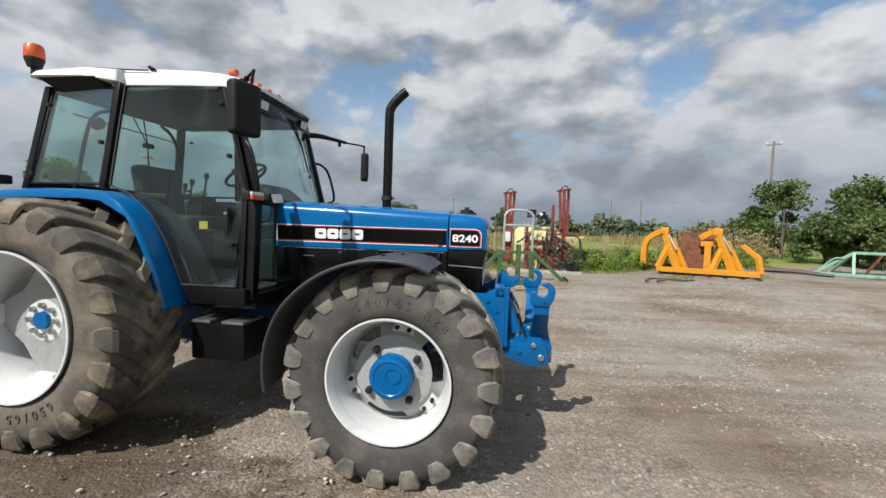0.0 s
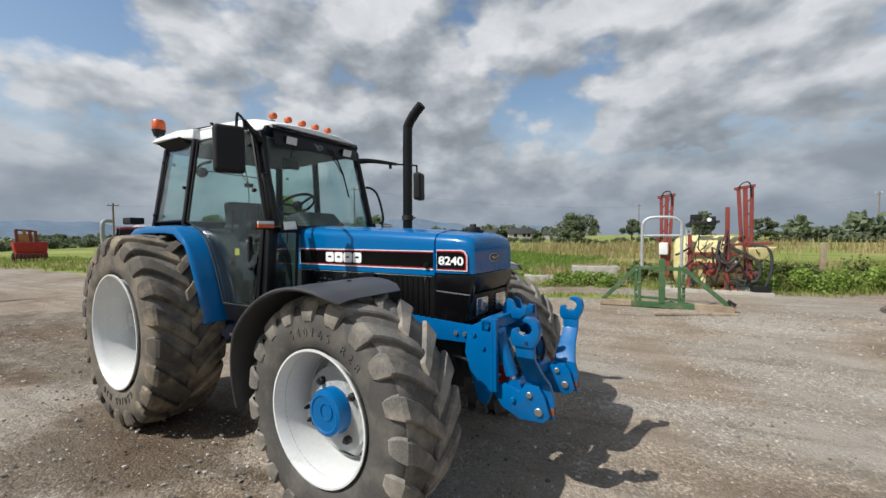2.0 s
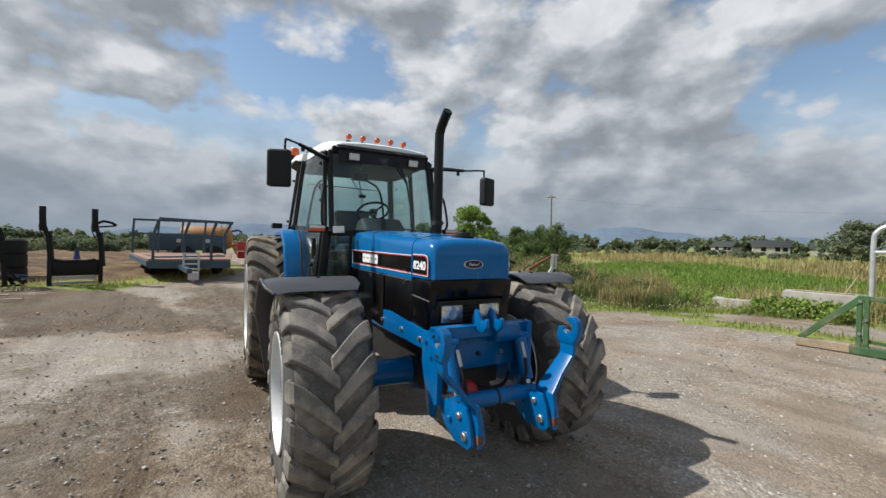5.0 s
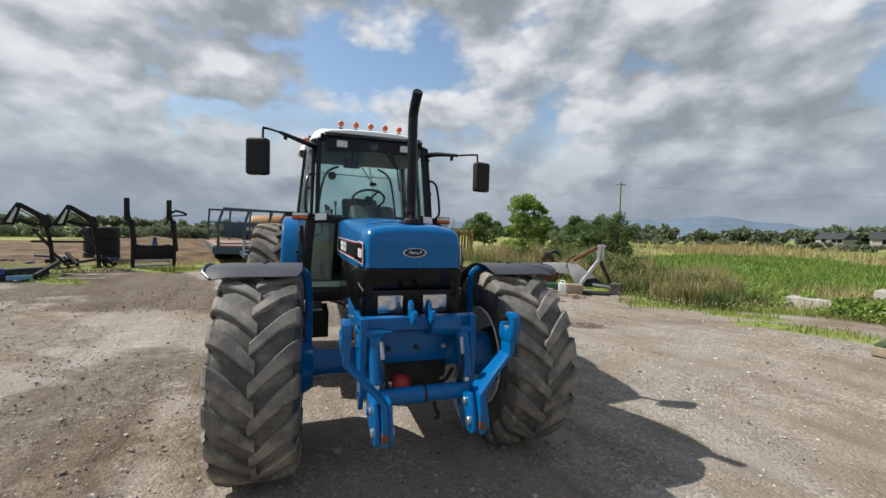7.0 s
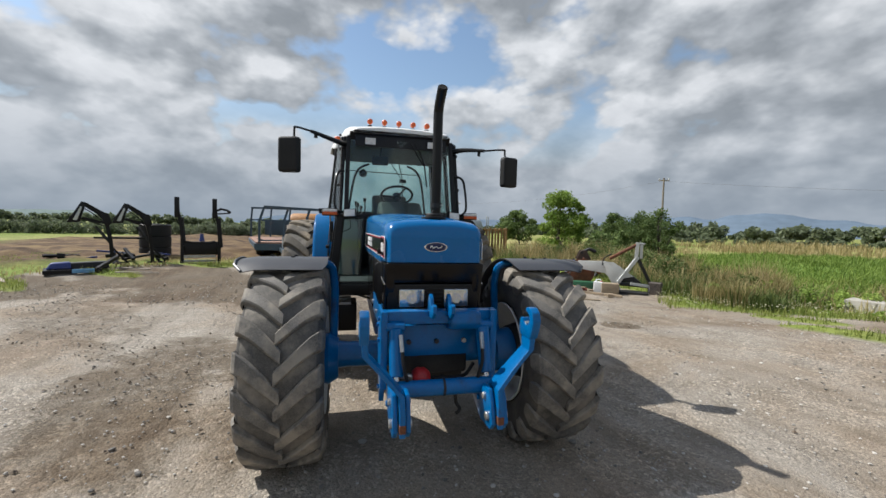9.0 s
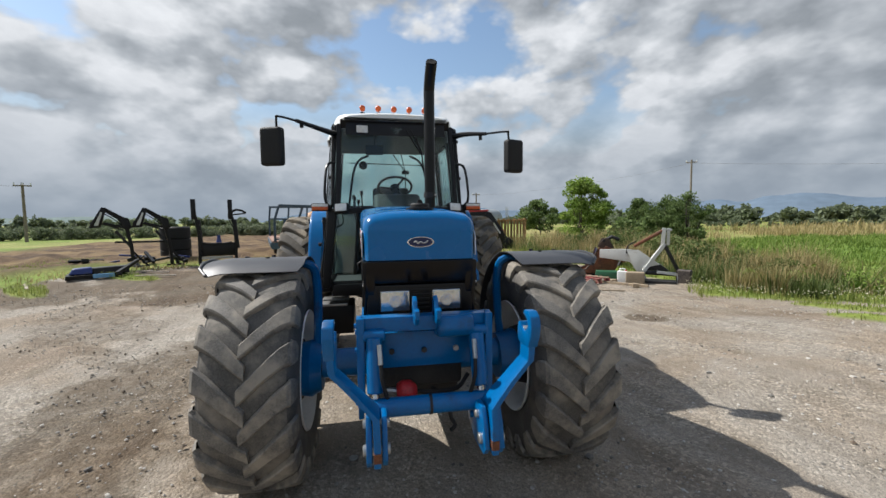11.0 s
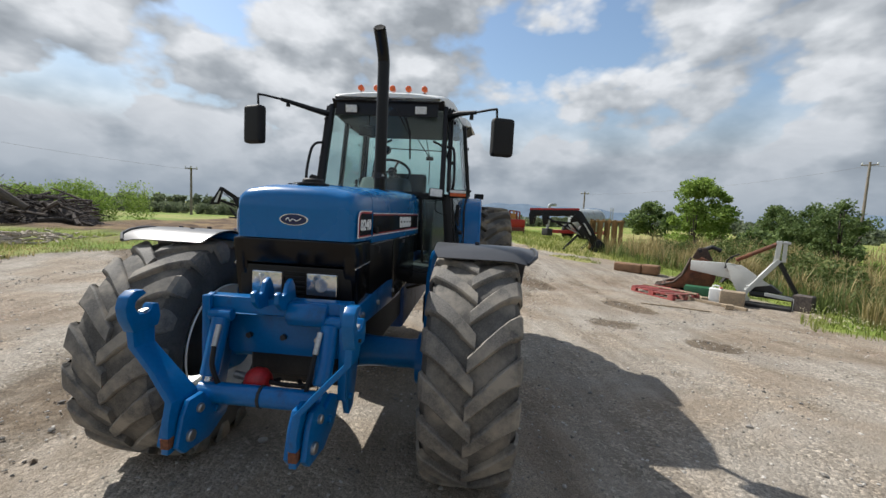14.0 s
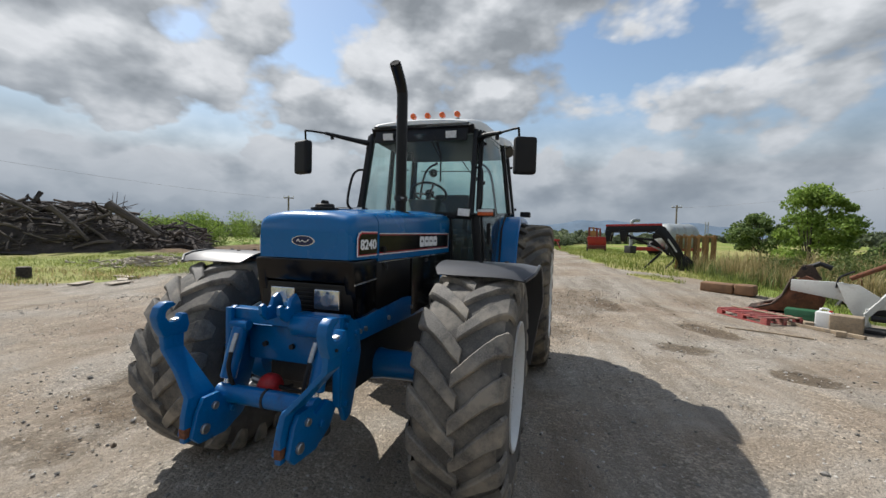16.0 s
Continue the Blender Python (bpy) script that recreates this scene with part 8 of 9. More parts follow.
# ---- plants, brushwood and distance ----
def leaf_mesh(name, pts, size, rng, mat, upright=0.0, stretch=1.5):
    """Many small leaves: one bent pair of triangles at each point."""
    pts = np.asarray(pts)
    n = len(pts)
    a = rng.normal(size=(n, 3))
    a[:, 2] += upright * np.abs(rng.normal(size=n))
    a /= np.linalg.norm(a, axis=1, keepdims=True)
    b = np.cross(a, rng.normal(size=(n, 3)))
    b /= np.linalg.norm(b, axis=1, keepdims=True) + 1e-9
    c = np.cross(a, b)
    s = size * rng.uniform(0.6, 1.4, (n, 1))
    v = np.empty((n, 4, 3))
    v[:, 0] = pts - a * s * stretch * 0.5
    v[:, 1] = pts + b * s * 0.5 + c * s * 0.12
    v[:, 2] = pts + a * s * stretch * 0.5
    v[:, 3] = pts - b * s * 0.5 + c * s * 0.12
    idx = np.arange(n * 4).reshape(n, 4)
    f = np.concatenate([idx[:, [0, 1, 2]], idx[:, [0, 2, 3]]])
    me = bpy.data.meshes.new(name)
    me.from_pydata(v.reshape(-1, 3).tolist(), [], f.tolist())
    me.materials.append(mat)
    return me


def clump_points(centres, radii, n, rng, shell=0.55):
    """Points thick towards the outside of uneven clumps."""
    k = rng.integers(0, len(centres), n)
    d = rng.normal(size=(n, 3))
    d /= np.linalg.norm(d, axis=1, keepdims=True)
    r = radii[k] * (shell + (1 - shell) * rng.random(n)) * (0.75 + 0.5 * rng.random(n))
    return centres[k] + d * r[:, None] * np.array([1, 1, 0.8])


def tree(x, y, height, spread, leaves, size, mat, label, seed, trunk_h=0.25, clumps=26, thin=0.0, name="tree", group="", dz=0.0, flat=1.0):
    rng = np.random.default_rng(seed)
    t = thing(name, pose(x, y, lie(x, y) + dz), label, name, group)
    th = height * trunk_h
    lean = rng.uniform(-0.08, 0.08, 2) * height
    part("trunk", tube([(0, 0, -0.1), (lean[0] * 0.3, lean[1] * 0.3, th), (lean[0], lean[1], height * 0.72)], 0.035 * height ** 0.8, 8, 4, 0.012 * height ** 0.5), M_BARK, t)
    cs, rs_ = [], []
    for k in range(clumps):
        f = rng.random()
        z = th + (height - th) * (0.06 + 0.78 * f)
        w = spread * math.sqrt(max(0.05, 1 - (2 * (0.08 + 0.88 * f) - 0.9) ** 2)) * flat
        ang, rr = rng.uniform(0, 6.283), math.sqrt(rng.random())
        cs.append((lean[0] * f + w * rr * math.cos(ang), lean[1] * f + w * rr * math.sin(ang), z))
        rs_.append(spread * rng.uniform(0.13, 0.38))
    for k in range(min(9, clumps)):
        c = cs[k]
        part("limb", tube([(lean[0] * 0.4, lean[1] * 0.4, th * 0.9), (c[0] * 0.5, c[1] * 0.5, (th + c[2]) / 2), c], 0.016 * height ** 0.7, 6, 3, 0.006), M_BARK, t)
    pts = clump_points(np.array(cs), np.array(rs_), leaves, rng)
    ob = new("crown", leaf_mesh("crown", pts, size, rng, mat))
    ob.parent = t
    return t


def bank(name, path, width, h, leaves, size, mat, label, category, seed, rough=0.35, kind="stuff", close=0.35):
    """A hedge or thicket along a line, with an uneven top."""
    rng = np.random.default_rng(seed)
    P = [Vector((*p, 0)) for p in path]
    seg = [(b - a).length for a, b in zip(P, P[1:])]
    total = sum(seg)
    cs, rad = [], []
    n = max(6, int(total / (width * close)))
    for k in range(n):
        d = total * (k + rng.random()) / n
        for a, b, l in zip(P, P[1:], seg):
            if d <= l:
                break
            d -= l
        p = a.lerp(b, min(1, d / l))
        top = h * (1 + rough * (noise.noise((p.x * 0.25, p.y * 0.25, seed)) * 1.6 + rng.uniform(-0.3, 0.3)))
        for q in range(3):
            cs.append((p.x + rng.uniform(-0.5, 0.5) * width, p.y + rng.uniform(-0.5, 0.5) * width, lie(p.x, p.y) + top * (0.22 + 0.25 * q)))
            rad.append(0.42 * top * rng.uniform(0.7, 1.15))
    pts = clump_points(np.array(cs), np.array(rad), leaves, rng)
    pts[:, 2] = np.maximum(pts[:, 2], 0.02)
    return tagged(new(name, leaf_mesh(name, pts, size, rng, mat)), label, category, kind=kind)


def blades(name, spots, h, mat, label, category, seed, lean=0.35, wide=0.008):
    """Standing grass: three-step bent blades at the given spots."""
    rng = np.random.default_rng(seed)
    p = np.array(spots)
    n = len(p)
    hh = h * rng.uniform(0.35, 1.2, n) * np.array([max(0.35, 0.95 + 0.9 * noise.noise((x * 0.9, y * 0.9, seed)) + 0.4 * noise.noise((x * 2.7, y * 2.7, seed))) for x, y, q in spots])
    ang = rng.uniform(0, 6.283, n)
    d = np.stack([np.cos(ang), np.sin(ang), np.zeros(n)], 1)
    side = np.stack([-np.sin(ang), np.cos(ang), np.zeros(n)], 1) * (wide * rng.uniform(0.6, 1.5, n))[:, None]
    ln = (lean * rng.uniform(0.1, 1.3, n) * hh)[:, None]
    z = np.array([0, 0, 1.0])
    mid = p + d * ln * 0.3 + z * (hh * 0.6)[:, None]
    tip = p + d * ln + z * hh[:, None]
    v = np.stack([p - side, p + side, mid + side * 0.8, mid - side * 0.8, tip], 1)
    i = np.arange(n)[:, None] * 5
    f = np.concatenate([i + [0, 1, 2], i + [0, 2, 3], i + [3, 2, 4]])
    me = bpy.data.meshes.new(name)
    me.from_pydata(v.reshape(-1, 3).tolist(), [], f.tolist())
    me.materials.append(mat)
    return tagged(new(name, me), label, category, kind="stuff")


def spots_where(n, x0, x1, y0, y1, test, seed):
    rng = np.random.default_rng(seed)
    out = []
    tries = 0
    while len(out) < n and tries < n * 25:
        tries += 1
        x, y = rng.uniform(x0, x1), rng.uniform(y0, y1)
        if test(x, y, rng):
            out.append((x, y, lie(x, y)))
    return out


def verge(lo, hi, pw=0.0, lush=True):
    def test(x, y, rng):
        if not lush and blob(x, y, LUSH) < 1.0:
            return False
        d = yard_distance(x, y) + 0.5 * noise.noise((x * 0.8, y * 0.8, 0))
        return lo < d < hi and noise.noise((x * 0.55, y * 0.55, 6.0)) > rng.uniform(-0.9, 0.5) + pw
    return test


# rough grass on the verges and the field
blades("verge_grass", spots_where(26000, -13, 12, 9.0, 17.5, verge(-0.2, 3.2), 1), 0.17, M_GRASS, "short green grass along the yard edge", "grass", 1, 0.6, 0.007)
blades("verge_tall_grass", spots_where(3000, -5.2, 1.2, 12.4, 16.5, verge(0.5, 4.0, 0.1, False), 12), 0.45, M_DRY, "tan and green tall grass beside the implements", "grass", 12, 0.55, 0.008)
blades("tall_grass", spots_where(4500, -14, 10, 11.0, 22.5, verge(1.0, 9.0, 0.25, False), 2), 0.46, M_DRY, "tall dry seeding grass on the verge", "grass", 2, 0.4, 0.008)
blades("meadow_grass", spots_where(34000, -14, 14, 11.5, 24, verge(0.6, 9.0), 3), 0.27, M_GRASS, "lush green meadow grass", "grass", 3, 0.5, 0.009)
blades("mid_dry_grass", spots_where(9000, -26, 30, 24, 42, lambda x, y, r: blob(x, y, LUSH) > 1.0 and noise.noise((x * 0.12, y * 0.2, 5.0)) > r.uniform(0.0, 0.6), 13), 0.6, M_DRY, "tan seeding patches in the near meadow", "grass", 13, 0.5, 0.022)
blades("far_dry_grass", spots_where(9000, -34, 44, 40, 66, lambda x, y, r: noise.noise((x * 0.10, y * 0.22, 2.0)) > r.uniform(-0.05, 0.5), 4), 0.75, M_DRY, "tan seeding grass across the meadow", "grass", 4, 0.4, 0.035)


blades("field_grass", spots_where(30000, -22, 4, 17, 40, lambda x, y, r: blob(x, y, LUSH) < 1.08 and noise.noise((x * 0.5, y * 0.5, 8.0)) > r.uniform(-0.9, 0.4), 15), 0.26, M_LUSH, "bright green grass of the lush meadow strip", "grass", 15, 0.7, 0.016)
blades("tall_weeds", spots_where(4200, -5.0, -2.9, 12.0, 14.6, verge(0.30, 3.0, 0.0, False), 16), 0.66, M_DRY, "tan waist-high seeding grass and weeds", "grass", 16, 0.45, 0.007)
blades("tall_green_weeds", spots_where(4500, -5.4, -2.4, 12.0, 15.0, verge(0.2, 3.4, 0.05, False), 17), 0.42, M_HEDGE, "dark green rank grass and weeds", "grass", 17, 0.55, 0.011)
blades("back_weeds", spots_where(15000, -15.5, -4.6, 12.0, 18.5, verge(0.9, 7.0, 0.0, False), 18), 0.70, M_DRY, "tan tall grass behind the stored implements", "grass", 18, 0.45, 0.011)
blades("back_green_weeds", spots_where(9000, -15.5, -4.6, 11.6, 17.5, verge(0.4, 6.0, 0.0, False), 19), 0.48, M_HEDGE, "green rank weeds behind the stored implements", "grass", 19, 0.55, 0.012)


def on_tuft(x, y, rng):
    return any(blob(x, y, row) + 0.3 * noise.noise((x * 3, y * 3, 1)) < 1.0 for row in TUFTS)


blades("tuft_grass", spots_where(7000, -13.5, 11, -4, 13, on_tuft, 5), 0.13, M_GRASS, "low yellow-green tufts in the gravel", "grass", 5, 0.7, 0.006)
blades("west_grass", spots_where(5000, -21, -4, -10, 4.5, verge(-0.2, 2.2, 0.15), 6), 0.13, M_DRY, "thin yellowed grass at the yard's rough edge", "grass", 6, 0.6, 0.010)
blades("south_grass", spots_where(24000, -22, -3, -15, -4.5, verge(-0.1, 7.0, -0.4), 7), 0.12, M_GRASS, "yellow-green grass before the brushwood", "grass", 7, 0.6, 0.006)
blades("lane_grass", spots_where(9000, -40, -11, 8.8, 16, verge(-0.1, 6.0), 8), 0.24, M_GRASS, "green grass beside the lane", "grass", 8, 0.6, 0.014)
rngf = np.random.default_rng(9)
fl = spots_where(1500, -5, 3, 10.4, 14.2, verge(-0.3, 1.6), 9)
tagged(new("clover_flowers", leaf_mesh("clover_flowers", np.array(fl) + np.array([0, 0, 1]) * rngf.uniform(0.10, 0.24, (len(fl), 1)), 0.024, rngf, M_FLOWER, stretch=1.0)), "small pale clover flowers in the verge", "flowers", kind="stuff")

# thickets and trees
bank("weed_bank", [(-13.5, 13.6), (-10.5, 14.2), (-7.6, 14.4), (-5.2, 14.0), (-3.4, 13.4)], 1.1, 0.95, 15000, 0.055, M_HEDGE, "tall green weeds behind the implements", "weeds", 21)
bank("bramble", [(-3.9, 12.7), (-2.4, 13.6), (-1.2, 14.2)], 0.8, 0.42, 4000, 0.045, M_LEAFB, "low bramble and dock on the verge", "weeds", 22)
bank("dock_weeds", [(-0.9, 12.9), (0.9, 12.55)], 0.35, 0.38, 3000, 0.05, M_LEAFB, "green weeds round the concrete block", "weeds", 23)
bank("nettles", [(1.3, 13.9), (4.5, 14.6), (6.2, 14.2)], 0.9, 0.7, 7000, 0.055, M_HEDGE, "nettles behind the sprayer", "weeds", 24)
bank("thistle_bank", [(4.6, 13.1), (6.0, 13.6), (8.5, 14.5), (11.0, 14.8)], 0.8, 0.7, 7000, 0.055, M_LEAFB, "weeds and thistles behind the grab", "weeds", 25)
bank("red_sorrel", [(9.0, 15.6), (12.5, 15.8)], 1.0, 1.3, 4000, 0.06, M_DRY, "tall reddish seeding sorrel", "weeds", 26)
for k, (x, y, h, w) in enumerate(((17.6, 21.0, 4.6, 1.8), (18.9, 18.4, 4.3, 2.2), (20.6, 16.6, 4.6, 2.4), (17.2, 18.2, 2.2, 1.4), (18.2, 16.6, 2.4, 1.7), (23, 15.5, 5.0, 2.6))):
    tree(x, y, h, w, 7500, 0.11, M_LEAF, "dense dark green thicket bush", 40 + k, 0.12, 30, name="bush", group="bushes at the field edge")
tree(-17.3, 17.9, 4.2, 1.55, 15000, 0.085, M_LEAFB, "bright green leafy young tree", 51, 0.04, 64)
tree(-16.9, 21.6, 2.9, 1.15, 9000, 0.065, M_LEAF, "dark green field tree", 52, 0.06, 46)
tree(-13.6, 20.4, 2.9, 1.15, 9000, 0.06, M_LEAF, "dark hawthorn tree in the hedge", 53, 0.05, 50, group="hawthorns")
tree(-12.0, 20.0, 3.0, 0.95, 8000, 0.06, M_LEAF, "dark hawthorn tree in the hedge", 54, 0.05, 46, group="hawthorns")
tree(-14.6, 21.4, 2.5, 1.1, 8000, 0.06, M_LEAF, "dark hawthorn tree in the hedge", 55, 0.05, 46, group="hawthorns")
tree(-32.0, 24.4, 3.6, 2.1, 6000, 0.16, M_LEAF, "round dark green bush tree", 56, 0.12, 26)
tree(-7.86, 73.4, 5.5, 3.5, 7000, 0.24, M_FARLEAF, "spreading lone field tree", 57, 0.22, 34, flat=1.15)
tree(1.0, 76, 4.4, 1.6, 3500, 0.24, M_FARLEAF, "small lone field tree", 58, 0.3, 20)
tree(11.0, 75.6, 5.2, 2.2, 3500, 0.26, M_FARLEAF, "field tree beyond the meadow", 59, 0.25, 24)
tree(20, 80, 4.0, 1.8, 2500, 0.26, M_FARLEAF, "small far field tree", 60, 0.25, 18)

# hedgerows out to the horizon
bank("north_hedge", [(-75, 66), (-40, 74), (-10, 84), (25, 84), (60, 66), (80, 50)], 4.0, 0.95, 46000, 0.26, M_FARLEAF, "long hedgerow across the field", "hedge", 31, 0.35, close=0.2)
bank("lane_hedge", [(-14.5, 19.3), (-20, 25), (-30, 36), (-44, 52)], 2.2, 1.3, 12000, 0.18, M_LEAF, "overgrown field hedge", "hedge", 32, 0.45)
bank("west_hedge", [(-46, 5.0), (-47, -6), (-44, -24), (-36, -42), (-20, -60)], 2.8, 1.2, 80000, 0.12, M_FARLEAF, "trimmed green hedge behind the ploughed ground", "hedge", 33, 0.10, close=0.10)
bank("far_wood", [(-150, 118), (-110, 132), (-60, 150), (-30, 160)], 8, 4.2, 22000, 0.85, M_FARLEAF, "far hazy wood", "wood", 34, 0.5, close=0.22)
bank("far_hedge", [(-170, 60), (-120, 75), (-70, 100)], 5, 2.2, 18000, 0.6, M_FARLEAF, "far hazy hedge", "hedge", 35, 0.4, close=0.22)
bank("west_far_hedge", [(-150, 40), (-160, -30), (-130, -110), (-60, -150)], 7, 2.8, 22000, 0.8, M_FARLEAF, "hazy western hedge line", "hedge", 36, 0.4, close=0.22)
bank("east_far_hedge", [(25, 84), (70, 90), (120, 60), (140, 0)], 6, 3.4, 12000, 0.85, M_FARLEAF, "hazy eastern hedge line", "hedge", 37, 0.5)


def ridge(name, centre, half, dist, top, seed, mat, label):
    """A long far hill as a solid slope."""
    rings = []
    n = 60
    for k in range(n + 1):
        a = centre + half * (2 * k / n - 1)
        prof = max(0.0, math.sin(math.pi * k / n)) ** 0.7
        h = top * prof * (0.72 + 0.45 * noise.noise((k * 0.09, seed, 0.0)) + 0.12 * noise.noise((k * 0.35, seed, 3.0)))
        c, s = math.cos(a), math.sin(a)
        rings.append([(c * dist * f, s * dist * f, z) for f, z in ((0.86, -2), (0.95, h * 0.55), (1.0, h), (1.06, h * 0.8), (1.15, -2))])
    bm = loft(rings, caps=False, closed=False)
    return solid(name, bm, mat, Matrix.Identity(4), label, "hill", kind="structure", smooth=60)


# the haze of the distance is put into the hills' own colours
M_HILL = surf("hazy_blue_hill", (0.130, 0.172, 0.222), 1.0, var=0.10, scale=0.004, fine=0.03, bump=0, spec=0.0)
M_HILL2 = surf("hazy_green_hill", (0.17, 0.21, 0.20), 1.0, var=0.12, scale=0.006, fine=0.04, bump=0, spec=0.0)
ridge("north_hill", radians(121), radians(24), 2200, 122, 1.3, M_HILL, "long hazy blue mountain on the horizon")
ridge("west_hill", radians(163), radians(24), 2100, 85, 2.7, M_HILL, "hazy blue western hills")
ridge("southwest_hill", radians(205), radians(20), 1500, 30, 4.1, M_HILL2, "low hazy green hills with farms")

# farm buildings far away
for k, (x, y, w, d, h, yaw) in enumerate(((-29, 117, 6.5, 4.5, 2.0, 20), (-39, 120, 5, 4, 1.8, -10), (-20, 124, 6.5, 4.2, 1.7, 10))):
    hs = thing("farmhouse", pose(x, y, 0.3, 0, 0, yaw), "small far white farmhouse with grey roof", "house", "far farmhouses")
    part("wall", box(-w / 2, w / 2, -d / 2, d / 2, 0, h, 0.02), M_CONC, hs)
    part("roof", prism([(-d / 2 - 0.3, h), (d / 2 + 0.3, h), (0, h + 1.5)], "x", -w / 2 - 0.3, w / 2 + 0.3, 0.02), M_CABIN, hs, "grey slate roof")
    for q in (-0.28, 0.1, 0.3):
        part("window", box(q * w, q * w + 0.9, -d / 2 - 0.03, -d / 2 + 0.05, 1.0, 1.9, 0.01), M_FRAME, hs)


# poles and wires
def pole(x, y, h, label, yaw=30):
    p = thing("utility_pole", pose(x, y, lie(x, y), 0, 0, yaw), label, "pole", "power poles")
    part("post", tube([(0, 0, -0.3), (0, 0, h)], 0.13, 10, 0, 0.09), M_POLE, p)
    part("cross_arm", bar((-0.55, 0.1, h - 0.25), (0.55, 0.1, h - 0.25), 0.05), M_POLE, p)
    for dx in (-0.48, 0.0, 0.48):
        part("insulator", rod((dx, 0.1, h - 0.19), (dx, 0.1, h - 0.02), 0.05, 8), M_JUG, p)
    return p


pole(28.1, 35.1, 9.3, "grey wooden power pole behind bushes", -38)
pole(-30.8, 42.2, 7.7, "dark wooden power pole beyond the hedge", 40)
pole(-40.0, -19.5, 4.9, "wooden power pole at the ploughed field", -60)
pole(-52, 26, 5.4, "far wooden power pole by the lane", 70)
pole(2.2, 98, 8.0, "far wooden power pole in the meadow", 0)


def wire(a, b, sag, r=0.012):
    A, B = Vector(a), Vector(b)
    pts = [A.lerp(B, t / 14) - Vector((0, 0, sag * 4 * (t / 14) * (1 - t / 14))) for t in range(15)]
    solid("overhead_wire", tube(pts, r, 5), M_POLE, Matrix.Identity(4), "thin grey overhead power wire", "wire", "overhead wires")


pole(38.3, 93.0, 8.3, "far wooden power pole across the fields", 20)
pole(46.1, 95.0, 8.4, "far wooden power pole across the fields", 20)
pole(10.2, 150, 7.3, "far wooden power pole across the fields", 0)
wire((38.3, 93.0, 8.2), (70, 70, 9.6), 0.8, 0.014)
wire((38.3, 93.0, 8.2), (10.2, 150, 7.2), 1.0, 0.014)
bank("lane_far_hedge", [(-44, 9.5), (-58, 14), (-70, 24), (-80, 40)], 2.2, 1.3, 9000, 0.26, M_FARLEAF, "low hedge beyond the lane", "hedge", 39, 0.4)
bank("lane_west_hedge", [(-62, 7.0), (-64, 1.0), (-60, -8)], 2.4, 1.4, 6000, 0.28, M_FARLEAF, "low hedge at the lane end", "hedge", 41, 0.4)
wire((-40, -19.5, 4.8), (-14, -40, 7.5), 0.6, 0.007)
wire((-30.8, 42.2, 7.6), (2.2, 98, 7.8), 1.0, 0.008)
wire((-30.8, 42.2, 7.6), (-52, 26, 5.3), 0.6, 0.006)

# brushwood heap
bw = thing("brushwood_pile", pose(-14.6, -14.6, lie(-14.6, -14.6), 0, 0, -222.7), "huge grey pile of dead branches and roots", "brushwood")
rs = random.Random(21)


def heap_height(u, v):
    """The heap's outline: tall to one side, falling away to the other."""
    a = 2.25 * max(0, 1 - (v / 2.6) ** 2) * smooth01((u + 9) / 2) * (1 - smooth01((u - 0.6) / 1.6))
    b = 1.25 * max(0, 1 - (v / 2.0) ** 2) * (1 - smooth01((u - 3.6) / 1.0)) * smooth01((u + 1) / 2)
    return max(a, b)


big, small = 0, []
# a dark bumpy sheet beneath the branches fills out the heap
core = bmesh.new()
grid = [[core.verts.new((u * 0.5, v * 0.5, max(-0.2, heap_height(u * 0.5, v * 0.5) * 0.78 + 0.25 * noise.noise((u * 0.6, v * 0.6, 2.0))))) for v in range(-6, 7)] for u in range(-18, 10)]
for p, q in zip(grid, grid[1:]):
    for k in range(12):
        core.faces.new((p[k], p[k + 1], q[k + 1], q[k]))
part("heap_core", core, surf("dark_heap_fill", (0.055, 0.045, 0.038), 0.95, var=0.5, scale=3, fine=25, bump=0.8, depth=0.08), bw)
for k in range(950):
    u, v = rs.uniform(-9, 4.2), rs.uniform(-2.4, 1.2)
    top = heap_height(u, v)
    if top < 0.12:
        continue
    z = top * (rs.random() ** 0.4) + rs.uniform(-0.05, 0.12)
    L_ = rs.uniform(0.5, 1.9)
    yaw, tilt = rs.gauss(0, 0.8), rs.gauss(0, 0.38)
    d = Vector((math.cos(yaw) * math.cos(tilt), math.sin(yaw) * math.cos(tilt), math.sin(tilt)))
    if rs.random() < 0.5:
        d.x = -d.x
    c = Vector((u, v, max(z, 0.05)))
    r = rs.choice((0.02, 0.03, 0.03, 0.05, 0.07, 0.10))
    kink = Vector((rs.uniform(-0.22, 0.22), rs.uniform(-0.2, 0.2), rs.uniform(-0.15, 0.2)))
    b = tube([c - d * L_ / 2, c + kink, c + d * L_ / 2 + kink * 0.3], r, 6, 2, r * 0.45)
    if r >= 0.07 and big < 90:
        part("dead_branch", b, M_BARK, bw)
        big += 1
    else:
        small.append(b)
rest = part("branch_tangle", join(*small), M_BARK, bw)
rest["kind"] = "stuff"
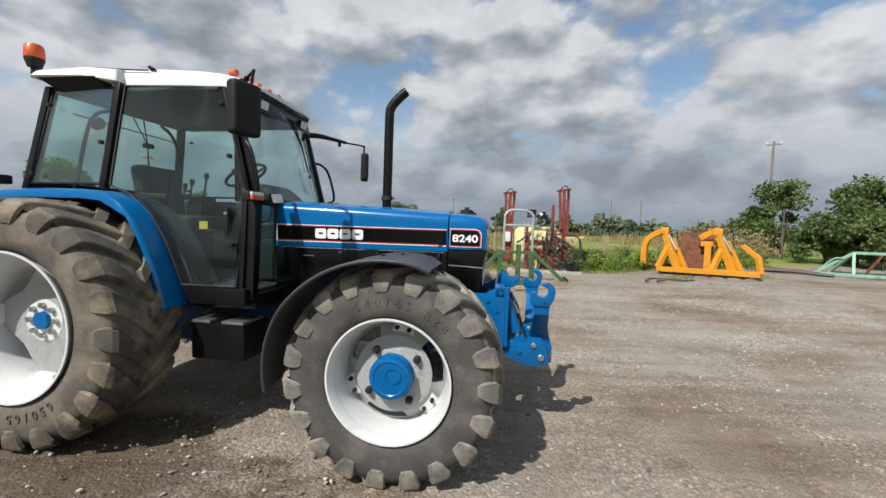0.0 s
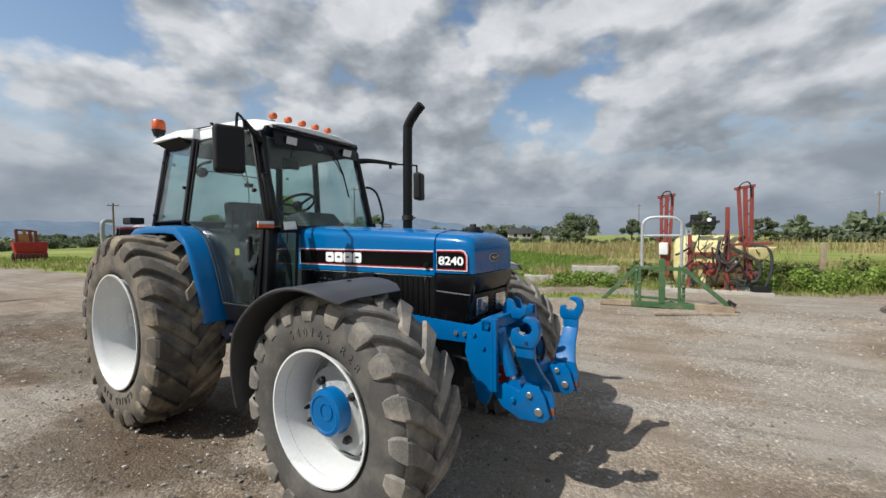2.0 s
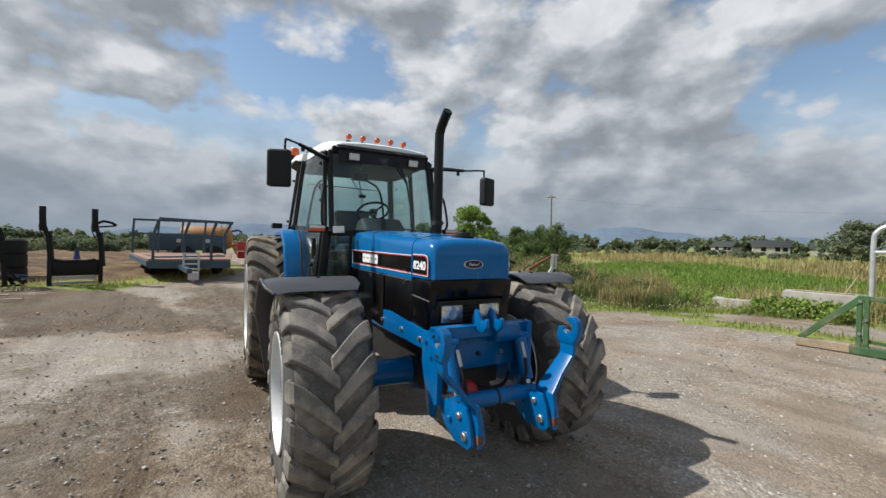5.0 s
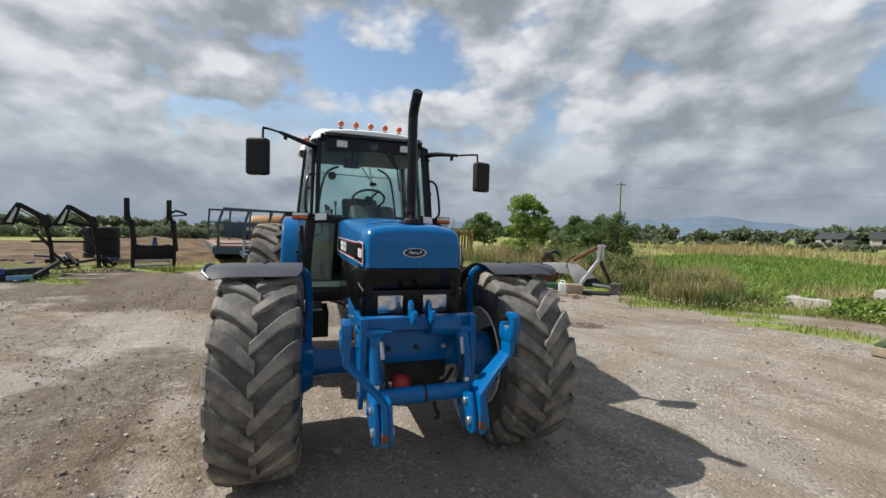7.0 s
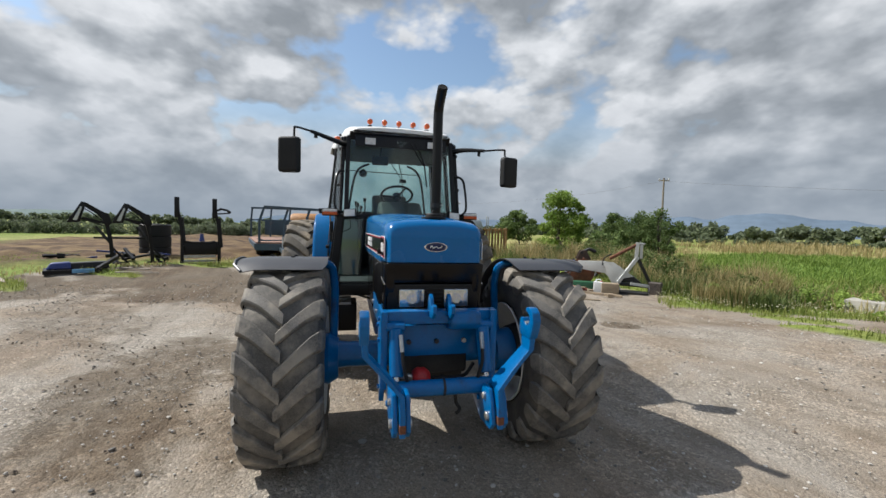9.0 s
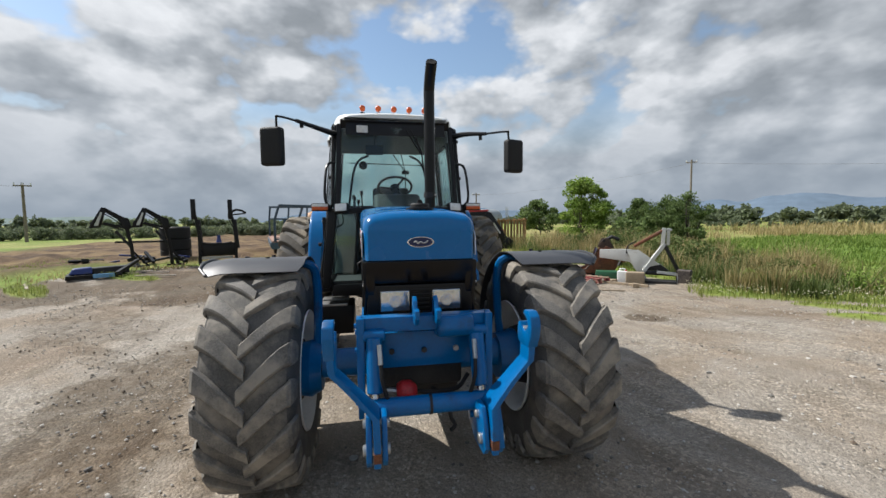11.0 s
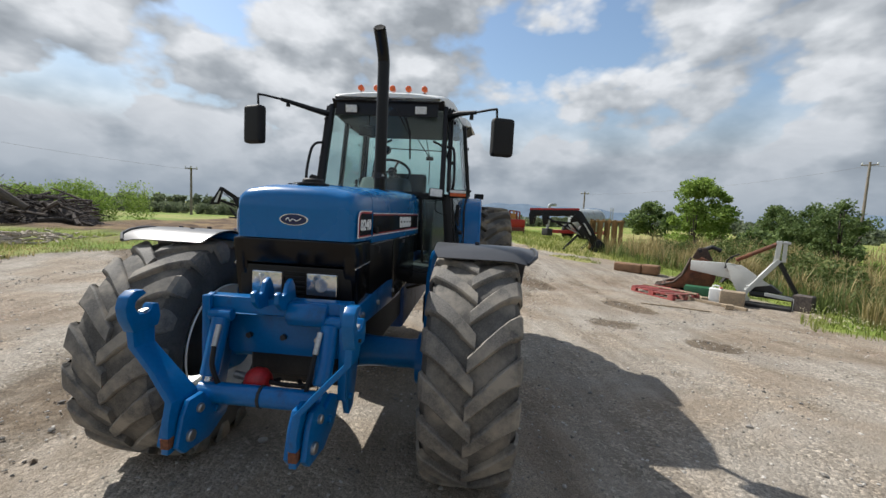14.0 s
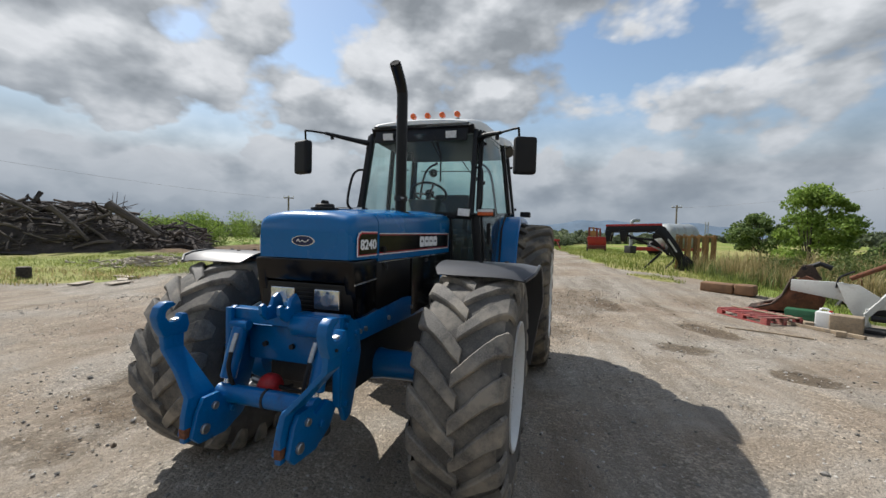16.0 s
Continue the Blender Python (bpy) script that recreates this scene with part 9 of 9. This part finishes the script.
for u0, v0, z0, u1, v1, z1, r in ((0.0, -1.5, 2.2, 1.9, -2.3, 0.75, 0.22), (-1.9, -1.9, 2.0, -0.6, -2.5, 0.55, 0.12), (-3.6, -1.6, 2.3, -2.2, -2.2, 1.7, 0.10), (-0.9, -2.4, 1.3, 0.2, -2.2, 1.75, 0.05), (-6, -2.0, 1.6, -4.5, -2.4, 0.6, 0.14)):
    part("tree_trunk", tube([(u0, v0, z0), ((u0 + u1) / 2, (v0 + v1) / 2 + 0.05, (z0 + z1) / 2 + 0.06), (u1, v1, z1)], r, 9, 4, r * 0.6), M_BARK, bw, "weathered grey trunk")
for du, dz_ in ((0.15, 0.55), (0.30, 0.62), (0.55, 0.50)):
    part("twig", tube([(0.0 + du, -1.3, 2.0), (0.05 + du * 1.1, -1.35, 2.2 + dz_)], 0.022, 5, 0, 0.008), M_BARK, bw)
deb = random.Random(31)
db = []
for k in range(190):
    c = Vector((deb.gauss(-10.2, 0.75), deb.gauss(-7.9, 0.7), 0.0))
    c.z = lie(c.x, c.y) + 0.05 + 0.26 * deb.random() * math.exp(-((c.x + 10.2) ** 2 + (c.y + 7.9) ** 2) / 0.6)
    a = deb.uniform(0, 6.28)
    d = Vector((math.cos(a), math.sin(a), deb.uniform(-0.3, 0.3))) * deb.uniform(0.06, 0.28)
    db.append(tube([c - d, c + d], deb.uniform(0.015, 0.055), 5, 0, 0.012))
tagged(new("broken_wood", finish(join(*db), M_PALE, "broken_wood")), "heap of pale broken wood before the brushwood", "broken wood", kind="stuff")
solid("sawn_stump", soften(lathe([(0.0, 0.0), (0.0, 0.17), (0.12, 0.155), (0.30, 0.15), (0.31, 0.14), (0.31, 0.0)], 18, "z"), 0.01, 1), M_BARK, at(-6.2, -7.75, 0), "short dark sawn stump in the grass", "stump")
for x, y, a in ((-6.2, -6.0, 20), (-7.1, -5.75, 48), (-6.6, -5.3, 5), (-7.5, -6.1, 80)):
    solid("flat_board", soften(box(-0.32, 0.32, -0.12, 0.12, 0.0, 0.03, 0), 0.006, 1), M_PALE, at(x, y, a, 0.03), "pale flat board lying at the grass edge", "board", "boards at the grass edge")
bank("heap_shrub", [(-17.5, -15.5), (-20.5, -14.5), (-22.0, -13.2)], 1.6, 1.75, 18000, 0.065, M_LEAFB, "yellow-green shrubs growing behind the heap", "shrub", 38, 0.3)

# small bits in the yard
solid("crushed_can", soften(lathe([(0, 0.0), (0.004, 0.028), (0.016, 0.033), (0.020, 0.026), (0.018, 0.0)], 16, "z"), 0.002, 1), M_STEEL, at(-0.18, 3.15, 0, 0.004), "crushed tin lid on the gravel", "tin lid")
